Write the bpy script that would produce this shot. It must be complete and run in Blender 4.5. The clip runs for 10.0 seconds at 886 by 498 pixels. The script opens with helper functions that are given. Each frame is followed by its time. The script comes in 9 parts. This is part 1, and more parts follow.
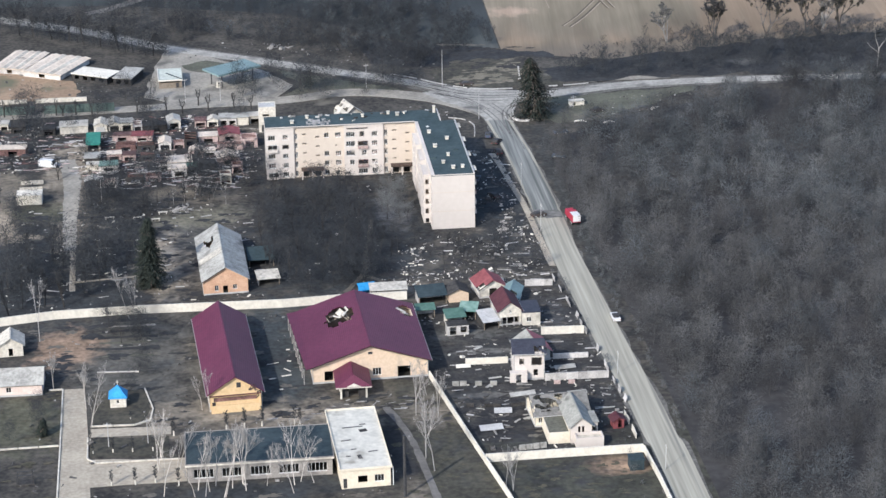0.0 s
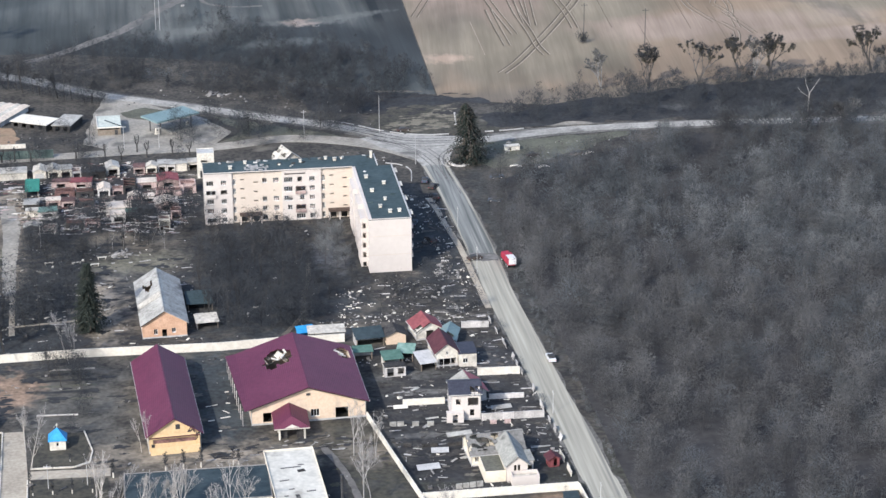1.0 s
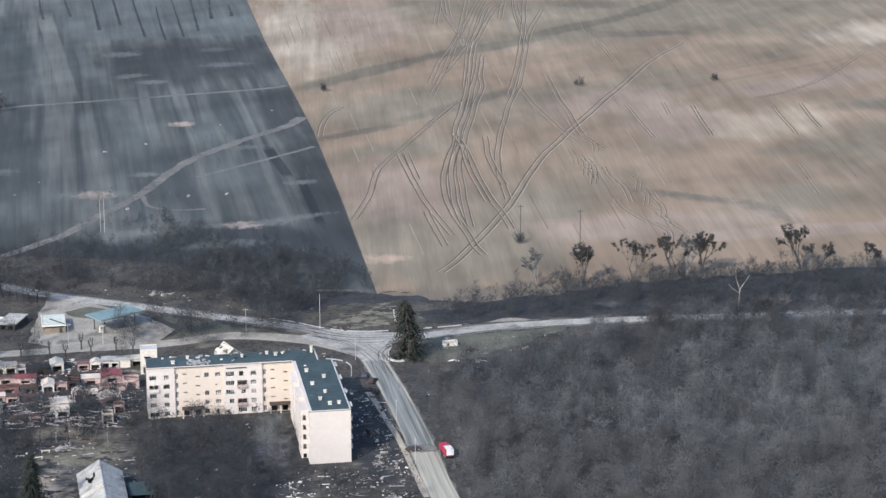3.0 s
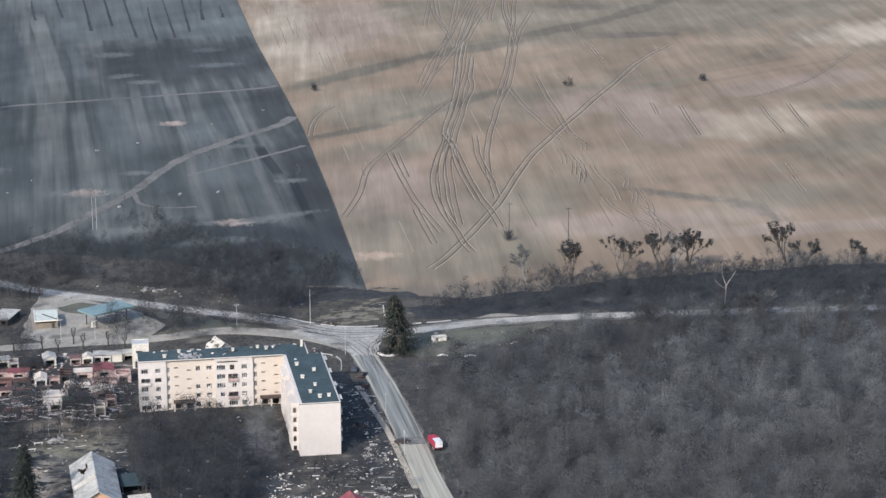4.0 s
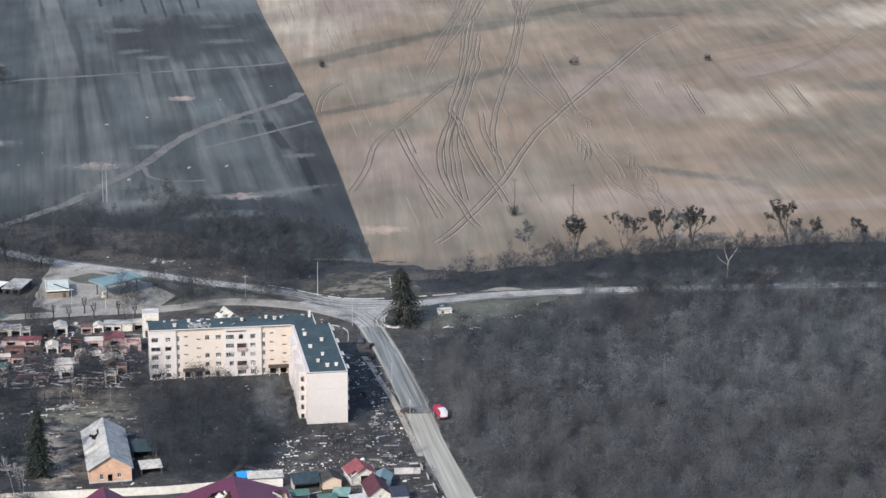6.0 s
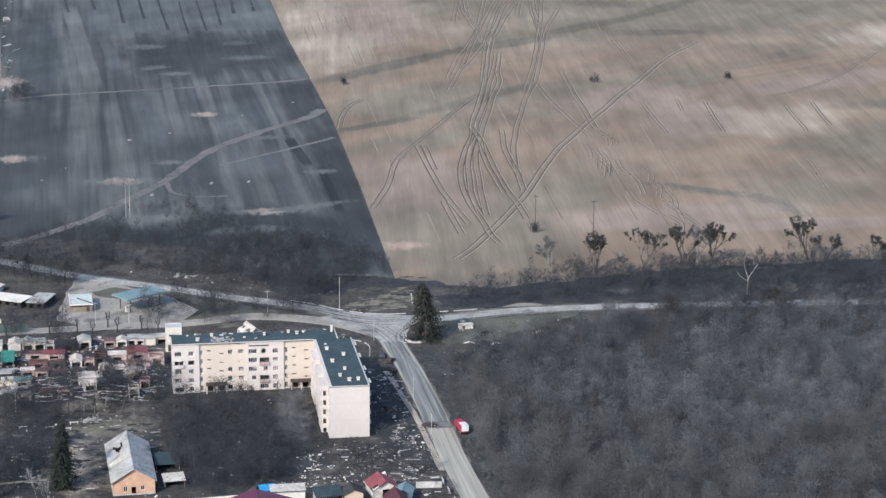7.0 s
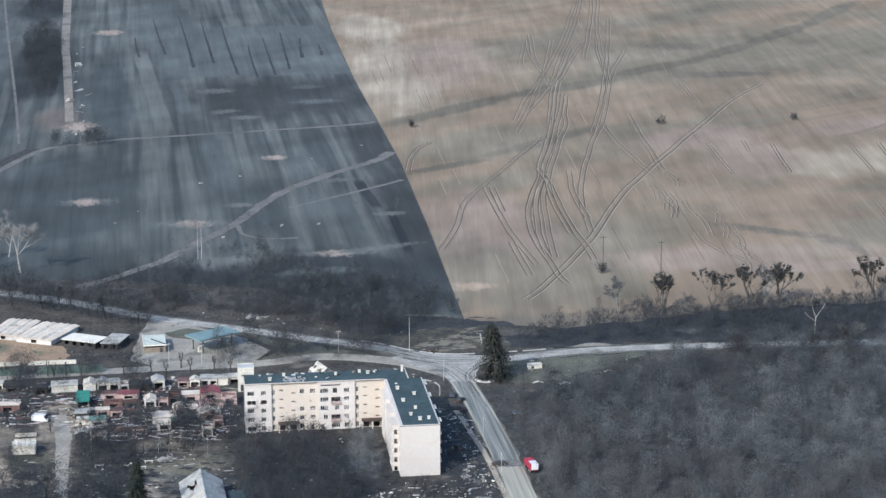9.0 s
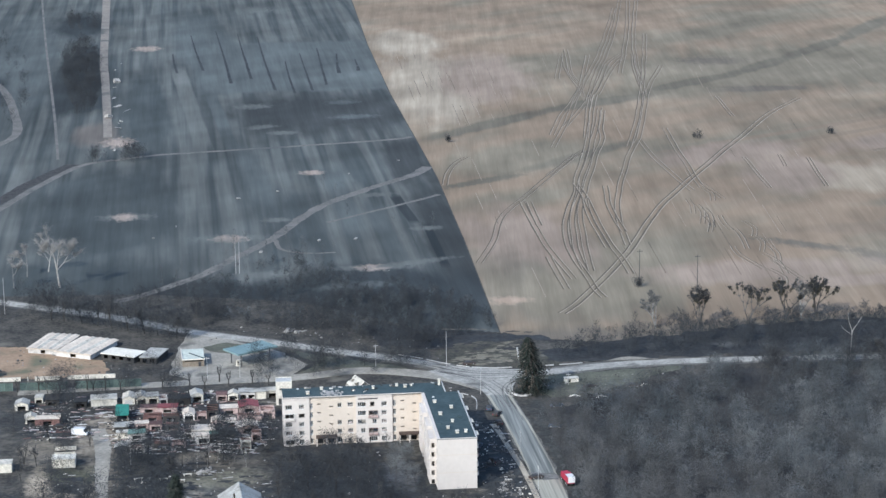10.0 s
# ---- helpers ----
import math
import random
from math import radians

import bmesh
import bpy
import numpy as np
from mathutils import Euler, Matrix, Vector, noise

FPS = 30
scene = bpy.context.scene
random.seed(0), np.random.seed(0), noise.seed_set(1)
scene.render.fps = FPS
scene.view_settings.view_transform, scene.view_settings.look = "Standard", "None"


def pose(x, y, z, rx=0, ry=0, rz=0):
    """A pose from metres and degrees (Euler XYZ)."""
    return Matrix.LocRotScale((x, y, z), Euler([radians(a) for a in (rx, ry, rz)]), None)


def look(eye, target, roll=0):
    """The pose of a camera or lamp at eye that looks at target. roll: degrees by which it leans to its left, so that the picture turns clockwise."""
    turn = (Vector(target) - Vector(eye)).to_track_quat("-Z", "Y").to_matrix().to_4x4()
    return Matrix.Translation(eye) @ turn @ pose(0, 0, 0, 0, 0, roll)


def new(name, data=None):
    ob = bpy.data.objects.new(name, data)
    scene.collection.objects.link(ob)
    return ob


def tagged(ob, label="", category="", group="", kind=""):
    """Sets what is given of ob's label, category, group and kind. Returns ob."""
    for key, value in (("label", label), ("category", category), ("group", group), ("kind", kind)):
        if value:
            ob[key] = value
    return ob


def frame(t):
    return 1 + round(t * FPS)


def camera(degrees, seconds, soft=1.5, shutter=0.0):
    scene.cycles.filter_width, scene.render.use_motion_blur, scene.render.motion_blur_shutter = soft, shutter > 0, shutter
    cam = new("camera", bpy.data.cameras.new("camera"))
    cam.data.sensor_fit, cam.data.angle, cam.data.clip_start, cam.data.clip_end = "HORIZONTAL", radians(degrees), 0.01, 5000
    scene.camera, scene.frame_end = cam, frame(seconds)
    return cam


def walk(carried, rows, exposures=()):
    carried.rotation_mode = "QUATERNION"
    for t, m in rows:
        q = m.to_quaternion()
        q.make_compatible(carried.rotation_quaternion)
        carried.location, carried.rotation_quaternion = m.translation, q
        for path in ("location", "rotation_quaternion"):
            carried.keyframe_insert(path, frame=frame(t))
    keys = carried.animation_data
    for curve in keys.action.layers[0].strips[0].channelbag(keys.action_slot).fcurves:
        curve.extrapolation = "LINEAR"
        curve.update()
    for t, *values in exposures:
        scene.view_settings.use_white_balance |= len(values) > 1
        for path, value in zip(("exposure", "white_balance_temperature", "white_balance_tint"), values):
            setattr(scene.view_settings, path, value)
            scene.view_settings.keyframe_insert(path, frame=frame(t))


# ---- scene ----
import itertools

# ---------------------------------------------------------------- camera
cam = camera(22.18, 10.0)


def row(t, x, y, z, tilt, yaw, roll):
    return t, pose(x, y, z, tilt, 0, yaw) @ pose(0, 0, 0, 0, 0, roll)


PATH = [
    row(0.0, -70.39, -564.63, 224.33, 67.939, -6.225, -0.668),
    row(0.5, -70.33, -567.94, 224.66, 68.203, -7.419, -0.457),
    row(1.0, -70.29, -571.36, 224.90, 69.200, -7.859, -0.380),
    row(1.5, -70.28, -575.03, 224.89, 70.923, -8.216, -0.361),
    row(2.0, -70.33, -578.87, 224.67, 72.602, -8.537, -0.315),
    row(2.5, -70.49, -582.79, 224.25, 74.329, -9.004, -0.290),
    row(4.0, -71.36, -594.39, 222.73, 74.746, -9.592, -0.084),
    row(4.5, -71.81, -597.68, 222.51, 74.331, -9.620, -0.079),
    row(5.0, -72.42, -600.35, 222.58, 74.200, -9.581, 0.001),
    row(6.5, -74.64, -606.71, 223.42, 74.381, -9.380, 0.554),
    row(7.0, -75.44, -608.62, 223.74, 74.699, -9.000, 0.434),
    row(7.5, -76.20, -610.44, 224.05, 74.769, -8.719, 0.370),
    row(8.0, -76.84, -612.20, 224.35, 75.065, -8.195, 0.214),
    row(8.5, -77.31, -613.93, 224.62, 75.448, -7.755, 0.004),
    row(9.0, -77.65, -615.61, 224.88, 75.783, -7.279, -0.163),
    row(9.5, -77.89, -617.25, 225.14, 76.042, -6.804, -0.302),
    row(10.0, -78.09, -618.86, 225.43, 76.169, -6.325, -0.489),
]
walk(cam, PATH, exposures=[(0.0, 0.03, 5850, 9), (1.5, 0.20, 5880, 10), (2.5, 0.13, 5840, 10), (4.5, -0.03, 5920, 10), (6.5, -0.03, 5830, 10), (10.0, -0.02, 5520, 5)])

# ---------------------------------------------------------------- daylight
SUN_FROM = Vector((-0.55, -0.62, 0.56)).normalized()
world = bpy.data.worlds.new("sky")
scene.world = world
world.use_nodes = True
sky = world.node_tree.nodes.new("ShaderNodeTexSky")
sky.sky_type, sky.sun_disc = "NISHITA", False
sky.sun_elevation = math.asin(SUN_FROM.z)
sky.sun_rotation = math.atan2(SUN_FROM.x, SUN_FROM.y)
sky.dust_density = 2.0
back = world.node_tree.nodes["Background"]
back.inputs["Strength"].default_value = 0.225
world.node_tree.links.new(sky.outputs[0], back.inputs["Color"])
sun = new("sun", bpy.data.lights.new("sun", "SUN"))
sun.data.energy, sun.data.angle, sun.data.color = 4.05, radians(0.6), (1.0, 0.905, 0.79)
sun.matrix_world = look(SUN_FROM * 900, (0, 0, 0))


# ---------------------------------------------------------------- materials
def mat(name, dark, light, scale=0.3, fine=3.0, rough=0.9, stretch=(1, 1, 1), metal=0.0, bump=0.15, mix=0.5,
        lo=0.35, hi=0.65, vary=0.0, third=None, seed=0.0, spots=()):
    """Two scales of grain between two colours; third: stains of another colour; vary: lightness from object to object; spots: soft patches (x, y, half width, half depth, turn, colour)."""
    m = bpy.data.materials.new(name)
    m.use_nodes = True
    nt = m.node_tree
    n, k = nt.nodes, nt.links
    b = n["Principled BSDF"]
    b.inputs["Roughness"].default_value, b.inputs["Metallic"].default_value = rough, metal
    b.inputs["Specular IOR Level"].default_value = 0.25
    geo = n.new("ShaderNodeNewGeometry")
    mp = n.new("ShaderNodeMapping")
    mp.inputs["Scale"].default_value = stretch
    mp.inputs["Location"].default_value = (seed, seed * 0.7, 0)
    k.new(geo.outputs["Position"], mp.inputs["Vector"])
    big, small = n.new("ShaderNodeTexNoise"), n.new("ShaderNodeTexNoise")
    big.inputs["Scale"].default_value, big.inputs["Detail"].default_value = scale, 4
    small.inputs["Scale"].default_value, small.inputs["Detail"].default_value = fine, 4
    for t in (big, small):
        k.new(mp.outputs[0], t.inputs["Vector"])
    mx = n.new("ShaderNodeMix")
    mx.inputs[0].default_value = mix
    k.new(big.outputs[0], mx.inputs[2])
    k.new(small.outputs[0], mx.inputs[3])
    ramp = n.new("ShaderNodeValToRGB")
    e = ramp.color_ramp.elements
    e[0].position, e[0].color = lo, (*dark, 1)
    e[1].position, e[1].color = hi, (*light, 1)
    k.new(mx.outputs[0], ramp.inputs[0])
    out = ramp.outputs[0]
    if third:
        st = n.new("ShaderNodeTexNoise")
        st.inputs["Scale"].default_value, st.inputs["Detail"].default_value = scale * 0.6, 5
        off = n.new("ShaderNodeVectorMath")
        off.inputs[1].default_value = (31.7, 12.3, 5.5)
        k.new(mp.outputs[0], off.inputs[0])
        k.new(off.outputs[0], st.inputs["Vector"])
        sr = n.new("ShaderNodeValToRGB")
        sr.color_ramp.elements[0].position, sr.color_ramp.elements[1].position = third[1], third[1] + 0.12
        k.new(st.outputs[0], sr.inputs[0])
        m3 = n.new("ShaderNodeMix")
        m3.data_type = "RGBA"
        k.new(sr.outputs[0], m3.inputs[0])
        k.new(out, m3.inputs[6])
        m3.inputs[7].default_value = (*third[0], 1)
        out = m3.outputs[2]
    if spots:
        edge = n.new("ShaderNodeTexNoise")
        edge.inputs["Scale"].default_value, edge.inputs["Detail"].default_value = 0.22, 6
        k.new(geo.outputs["Position"], edge.inputs["Vector"])
    for x, y, rx, ry, rot, c in spots:
        place, reach, sum_ = n.new("ShaderNodeMapping"), n.new("ShaderNodeVectorMath"), n.new("ShaderNodeMath")
        place.vector_type, reach.operation, sum_.operation = "TEXTURE", "LENGTH", "MULTIPLY_ADD"
        place.inputs["Location"].default_value, place.inputs["Rotation"].default_value, place.inputs["Scale"].default_value = (x, y, 0), (0, 0, radians(rot)), (rx, ry, 1)
        k.new(geo.outputs["Position"], place.inputs["Vector"])
        k.new(place.outputs[0], reach.inputs[0])
        k.new(edge.outputs[0], sum_.inputs[0])
        sum_.inputs[1].default_value = 2.6
        k.new(reach.outputs["Value"], sum_.inputs[2])
        soft = n.new("ShaderNodeMapRange")
        soft.inputs[1].default_value, soft.inputs[2].default_value = 2.6, 1.9
        k.new(sum_.outputs[0], soft.inputs[0])
        tint, over_ = n.new("ShaderNodeMix"), n.new("ShaderNodeMix")
        tint.data_type = over_.data_type = "RGBA"
        shade = n.new("ShaderNodeMapRange")
        shade.inputs[1].default_value, shade.inputs[2].default_value = 0.36, 0.64
        k.new(mx.outputs[0], shade.inputs[0])
        k.new(shade.outputs[0], tint.inputs[0])
        tint.inputs[6].default_value, tint.inputs[7].default_value = (*(v * 0.55 for v in c), 1), (*(v * 1.5 for v in c), 1)
        k.new(soft.outputs[0], over_.inputs[0])
        k.new(out, over_.inputs[6])
        k.new(tint.outputs[2], over_.inputs[7])
        out = over_.outputs[2]
    if vary:
        info, hsv, mr = n.new("ShaderNodeObjectInfo"), n.new("ShaderNodeHueSaturation"), n.new("ShaderNodeMapRange")
        mr.inputs[3].default_value, mr.inputs[4].default_value = 1 - vary, 1 + vary
        k.new(info.outputs["Random"], mr.inputs[0])
        k.new(mr.outputs[0], hsv.inputs["Value"])
        k.new(out, hsv.inputs["Color"])
        out = hsv.outputs[0]
    k.new(out, b.inputs["Base Color"])
    if bump:
        bp = n.new("ShaderNodeBump")
        bp.inputs["Strength"].default_value, bp.inputs["Distance"].default_value = bump, 0.1
        k.new(small.outputs[0], bp.inputs["Height"])
        k.new(bp.outputs[0], b.inputs["Normal"])
    return m


def ribbed(m, across, pitch, strength=0.6):
    """Adds the raised seams of sheet metal to a material."""
    n, k = m.node_tree.nodes, m.node_tree.links
    w = n.new("ShaderNodeTexWave")
    w.bands_direction = across
    w.inputs["Scale"].default_value = 0.314 / pitch
    geo = n.new("ShaderNodeNewGeometry")
    k.new(geo.outputs["Position"], w.inputs["Vector"])
    bp = n.new("ShaderNodeBump")
    bp.inputs["Strength"].default_value, bp.inputs["Distance"].default_value = strength, 0.05
    k.new(w.outputs[0], bp.inputs["Height"])
    b = n["Principled BSDF"]
    if b.inputs["Normal"].links:
        k.new(b.inputs["Normal"].links[0].from_socket, bp.inputs["Normal"])
    k.new(bp.outputs[0], b.inputs["Normal"])
    return m


DUST, DUSK, DARK_GROUND, SANDY, OLIVE = (0.285, 0.242, 0.185), (0.165, 0.143, 0.112), (0.038, 0.041, 0.043), (0.26, 0.185, 0.13), (0.088, 0.086, 0.06)
# The long dark patch at x 8 puts the block's shade into the ground.
YARD_PATCHES = [(-84, 74, 34, 30, 0, (0.038, 0.036, 0.036)), (-128, 82, 14, 26, 0, (0.04, 0.041, 0.041)), (-37, -2, 26, 46, 0, DARK_GROUND), (-114, -20, 26, 40, 0, DARK_GROUND), (-96, -8, 9, 30, 0, DARK_GROUND), (8, 22, 8, 40, 0, DARK_GROUND), (29.5, 15, 5, 80, 0, (0.045, 0.046, 0.044)), (-80, -2, 12, 22, 0, (0.085, 0.082, 0.075)), (-84, -14, 6, 20, 0, DUST), (-75, 17, 13, 7, 10, (0.15, 0.14, 0.105)), (-76, 36, 12, 6, -20, DUSK),
                (-21, 15, 4.5, 13, 0, (0.10, 0.103, 0.107)), (-26, -40, 12, 4, 14, DUSK), (-111, 62, 7, 20, 0, DUST), (-110, 32, 5, 40, 2, DUSK), (-127.5, 19, 4, 13, 0, DUST), (-121, 9, 7, 2.4, 4, DUST), (-129, 50, 6, 12, 0, DUSK), (-118, 27, 8, 7, 0, OLIVE)]
HALL_PATCHES = [(-57, -78, 8, 34, 3, (0.05, 0.056, 0.057)), (-90, -80, 13, 28, 0, (0.092, 0.088, 0.077)), (-52, -110, 38, 9, -2, DUSK), (-50, -108, 20, 3, -2, DUST), (-30, -105, 18, 7, -10, DUSK), (-107, -65, 7.5, 10, 0, SANDY), (-85, -103, 10, 5, 0, DUSK), (-116, -104, 11, 14, 0, OLIVE), (-62, -143, 24, 5, 0, DARK_GROUND)]
# The broad dark patches put the plots' black shade into the ground colour.
PLOT_PATCHES = [(4, -140, 32, 34, 0, (0.055, 0.055, 0.042)), (-24, -132, 12, 44, 8, (0.06, 0.057, 0.044)), (-24, -112, 7, 7, 10, DUSK), (13, -141.5, 6.5, 4.5, 0, (0.34, 0.235, 0.155)), (1, -100, 22, 46, 0, (0.037, 0.037, 0.037)), (-6, -80, 9, 1.6, 0, (0.12, 0.115, 0.105)), (-8, -104, 9, 1.6, 0, (0.11, 0.105, 0.095)), (6, -62, 16, 10, 0, (0.04, 0.04, 0.041)), (-9, -70, 9, 4, 0, (0.09, 0.088, 0.08)), (9, -62, 6, 14, 0, (0.06, 0.06, 0.06)), (-30, -155, 3, 20, 8, DUSK), (-33, -128, 4.5, 16, 0, (0.03, 0.03, 0.031)), (-8, -118, 9, 8, 0, (0.03, 0.03, 0.031))]
EARTH = mat("dark_earth", (0.025, 0.024, 0.023), (0.105, 0.095, 0.079), 0.13, 0.8, lo=0.38, hi=0.64, third=((0.145, 0.132, 0.108), 0.62), spots=YARD_PATCHES + HALL_PATCHES + PLOT_PATCHES)
LAWN = mat("dark_dug_lawn", (0.036, 0.035, 0.030), (0.098, 0.09, 0.068), 0.13, 0.8, lo=0.38, hi=0.64, third=((0.15, 0.14, 0.115), 0.62))
LITTER = mat("leaf_litter", (0.034, 0.033, 0.033), (0.07, 0.067, 0.065), 0.05, 0.5)
HUMUS = mat("black_leaf_mould", (0.020, 0.021, 0.023), (0.054, 0.055, 0.056), 0.12, 0.7, third=((0.09, 0.09, 0.086), 0.64))
ASPHALT = mat("dusty_asphalt", (0.253, 0.24, 0.195), (0.456, 0.434, 0.358), 0.42, 0.9, stretch=(1.5, 0.035, 1), third=((0.206, 0.2, 0.174), 0.60))
ASPHALT_W = mat("worn_asphalt", (0.225, 0.217, 0.195), (0.43, 0.413, 0.372), 0.16, 0.9, third=((0.135, 0.13, 0.12), 0.58))
VERGE = mat("gravel_verge", (0.055, 0.053, 0.049), (0.205, 0.195, 0.175), 0.2, 1.2)
SOOTY_ROAD = mat("sooty_asphalt", (0.125, 0.132, 0.124), (0.315, 0.318, 0.292), 0.9, 0.7, stretch=(1.3, 0.03, 1), lo=0.4, hi=0.62)
STAIN = mat("soot_stained_asphalt", (0.085, 0.083, 0.08), (0.24, 0.232, 0.215), 0.5, 1.6, stretch=(0.4, 1, 1))
PALE_BARK = mat("weathered_pale_bark", (0.19, 0.18, 0.17), (0.36, 0.345, 0.325), 0.6, 3.0, bump=0.0)
PAVING = mat("concrete_paving", (0.297, 0.259, 0.204), (0.473, 0.419, 0.331), 0.15, 1.2, third=((0.242, 0.218, 0.175), 0.64))
LANE = mat("dusty_lane", (0.205, 0.19, 0.162), (0.375, 0.348, 0.298), 0.15, 1.0, third=((0.13, 0.124, 0.11), 0.58))
GRASS = mat("dull_spring_grass", (0.068, 0.071, 0.054), (0.14, 0.138, 0.104), 0.12, 1.0, third=((0.16, 0.142, 0.115), 0.58))
BARK = mat("grey_bark", (0.06, 0.055, 0.053), (0.13, 0.12, 0.112), 0.5, 4.0, bump=0.0)
TWIG = mat("bare_twigs", (0.078, 0.084, 0.085), (0.165, 0.174, 0.176), 0.15, 0.04, bump=0.0, lo=0.40, hi=0.63, mix=0.3)
TWIG_PALE = mat("pale_grey_twigs", (0.096, 0.101, 0.101), (0.178, 0.184, 0.184), 0.12, 0.04, bump=0.0, lo=0.4, hi=0.62, mix=0.3)
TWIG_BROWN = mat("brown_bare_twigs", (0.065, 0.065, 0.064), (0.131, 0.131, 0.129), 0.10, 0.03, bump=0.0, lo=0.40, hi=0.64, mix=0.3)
TWIG_UMBER = mat("umber_bare_twigs", (0.035, 0.035, 0.036), (0.083, 0.082, 0.082), 0.10, 0.03, bump=0.0, lo=0.40, hi=0.64, mix=0.3)
TWIG_DARK = mat("dark_bare_twigs", (0.021, 0.024, 0.028), (0.058, 0.062, 0.067), 0.10, 0.5, bump=0.0)
TWIG_SLATE = mat("slate_grey_twigs", (0.055, 0.062, 0.066), (0.118, 0.13, 0.137), 0.12, 0.04, bump=0.0, lo=0.4, hi=0.62, mix=0.3)
BIRCH = mat("pale_birch_bark", (0.36, 0.33, 0.30), (0.62, 0.58, 0.53), 0.6, 3.0, bump=0.0)
NEEDLE = mat("dark_spruce_needles", (0.012, 0.018, 0.015), (0.036, 0.042, 0.033), 0.4, 2.0, bump=0.0)
DEAD_NEEDLE = mat("brown_spruce_needles", (0.045, 0.038, 0.031), (0.10, 0.085, 0.068), 0.4, 2.0, bump=0.0)
MISTLETOE = mat("mistletoe_leaves", (0.034, 0.032, 0.024), (0.082, 0.075, 0.056), 0.5, 3.0, bump=0.0)
PLASTER = mat("cream_facade_plaster", (0.525, 0.45, 0.372), (0.605, 0.528, 0.445), 0.09, 0.9, bump=0.05, mix=0.3, third=((0.39, 0.32, 0.265), 0.63))
PLASTER_W = mat("off_white_facade_plaster", (0.53, 0.478, 0.432), (0.615, 0.562, 0.513), 0.07, 0.8, bump=0.05, mix=0.3, third=((0.43, 0.385, 0.35), 0.64))
YELLOW = mat("yellow_ochre_render", (0.60, 0.43, 0.23), (0.73, 0.545, 0.32), 0.25, 1.8, bump=0.05, third=((0.42, 0.32, 0.21), 0.66))
PEACH = mat("peach_render", (0.58, 0.44, 0.31), (0.71, 0.565, 0.425), 0.25, 1.8, bump=0.05, third=((0.40, 0.33, 0.265), 0.62))
PALE_YELLOW = mat("pale_yellow_render", (0.64, 0.56, 0.43), (0.76, 0.69, 0.56), 0.25, 1.8, bump=0.05, third=((0.46, 0.41, 0.34), 0.64))
ORANGE = mat("orange_brickwork", (0.45, 0.27, 0.17), (0.62, 0.41, 0.28), 0.5, 3.0, bump=0.1, third=((0.32, 0.23, 0.17), 0.62))
LIMEWASH = mat("limewashed_wall", (0.592, 0.55, 0.465), (0.775, 0.73, 0.632), 0.25, 1.3, bump=0.1, third=((0.408, 0.38, 0.326), 0.66))
PINK = mat("pale_pink_render", (0.60, 0.48, 0.42), (0.74, 0.62, 0.56), 0.25, 1.8, bump=0.05)
WHITEWASH = mat("whitewashed_concrete", (0.428, 0.395, 0.335), (0.734, 0.69, 0.595), 0.3, 1.6, bump=0.1, third=((0.275, 0.255, 0.219), 0.62))
MAROON = ribbed(mat("maroon_metal_roof", (0.088, 0.018, 0.040), (0.126, 0.030, 0.059), 0.12, 1.0, rough=0.5, bump=0.05), "X", 0.45)
MEMBRANE = mat("teal_grey_bitumen_roof", (0.032, 0.050, 0.055), (0.061, 0.087, 0.093), 0.15, 1.0, rough=0.85, third=((0.03, 0.04, 0.045), 0.64))
SLATE_BLUE = mat("blue_grey_bitumen_roof", (0.022, 0.036, 0.042), (0.048, 0.066, 0.074), 0.15, 0.9, rough=0.85, third=((0.11, 0.12, 0.125), 0.70))
ASBESTOS = ribbed(mat("grey_asbestos_sheet", (0.24, 0.234, 0.212), (0.50, 0.486, 0.442), 0.3, 1.5, third=((0.15, 0.142, 0.128), 0.58)), "Y", 0.35)
PATCH_ROOF = mat("pale_bitumen_annex_roof", (0.469, 0.45, 0.391), (0.673, 0.64, 0.558), 0.25, 0.9, third=((0.265, 0.245, 0.205), 0.60))
WHITE_ROOF = mat("patched_white_roof", (0.347, 0.322, 0.274), (0.643, 0.6, 0.516), 0.3, 1.2, third=((0.204, 0.195, 0.172), 0.64))
BLUE_METAL = mat("bright_blue_metal", (0.03, 0.22, 0.50), (0.06, 0.34, 0.66), 0.5, 2.0, rough=0.5, bump=0.0)
GREEN_METAL = mat("sage_green_metal_sheet", (0.10, 0.18, 0.148), (0.22, 0.31, 0.262), 0.4, 1.2, rough=0.6, bump=0.05, vary=0.25)
DULL_GREEN = mat("dull_green_metal_sheet", (0.055, 0.115, 0.09), (0.115, 0.195, 0.155), 0.4, 1.2, rough=0.65, bump=0.05)
TEAL_GREEN = mat("teal_green_metal_sheet", (0.03, 0.15, 0.115), (0.06, 0.23, 0.175), 0.4, 1.2, rough=0.6, bump=0.05)
FENCE_GREEN = mat("dull_green_fence_sheet", (0.065, 0.095, 0.085), (0.12, 0.16, 0.145), 0.4, 2.0, rough=0.7, vary=0.25)
RED_METAL = mat("faded_red_roof", (0.16, 0.045, 0.05), (0.285, 0.092, 0.094), 0.4, 1.2, rough=0.7, vary=0.2)
BRIGHT_RED = mat("bright_red_roof", (0.281, 0.075, 0.086), (0.39, 0.12, 0.129), 0.4, 1.5, rough=0.6)
DARKRED = mat("dark_red_roof", (0.06, 0.020, 0.026), (0.11, 0.04, 0.046), 0.4, 2.0, rough=0.7)
NAVY = mat("charcoal_blue_roof", (0.03, 0.032, 0.045), (0.06, 0.062, 0.08), 0.4, 2.0, rough=0.6)
GREY_TILE = mat("grey_roof_tiles", (0.204, 0.202, 0.181), (0.377, 0.37, 0.33), 0.4, 2.0, third=((0.122, 0.12, 0.107), 0.64))
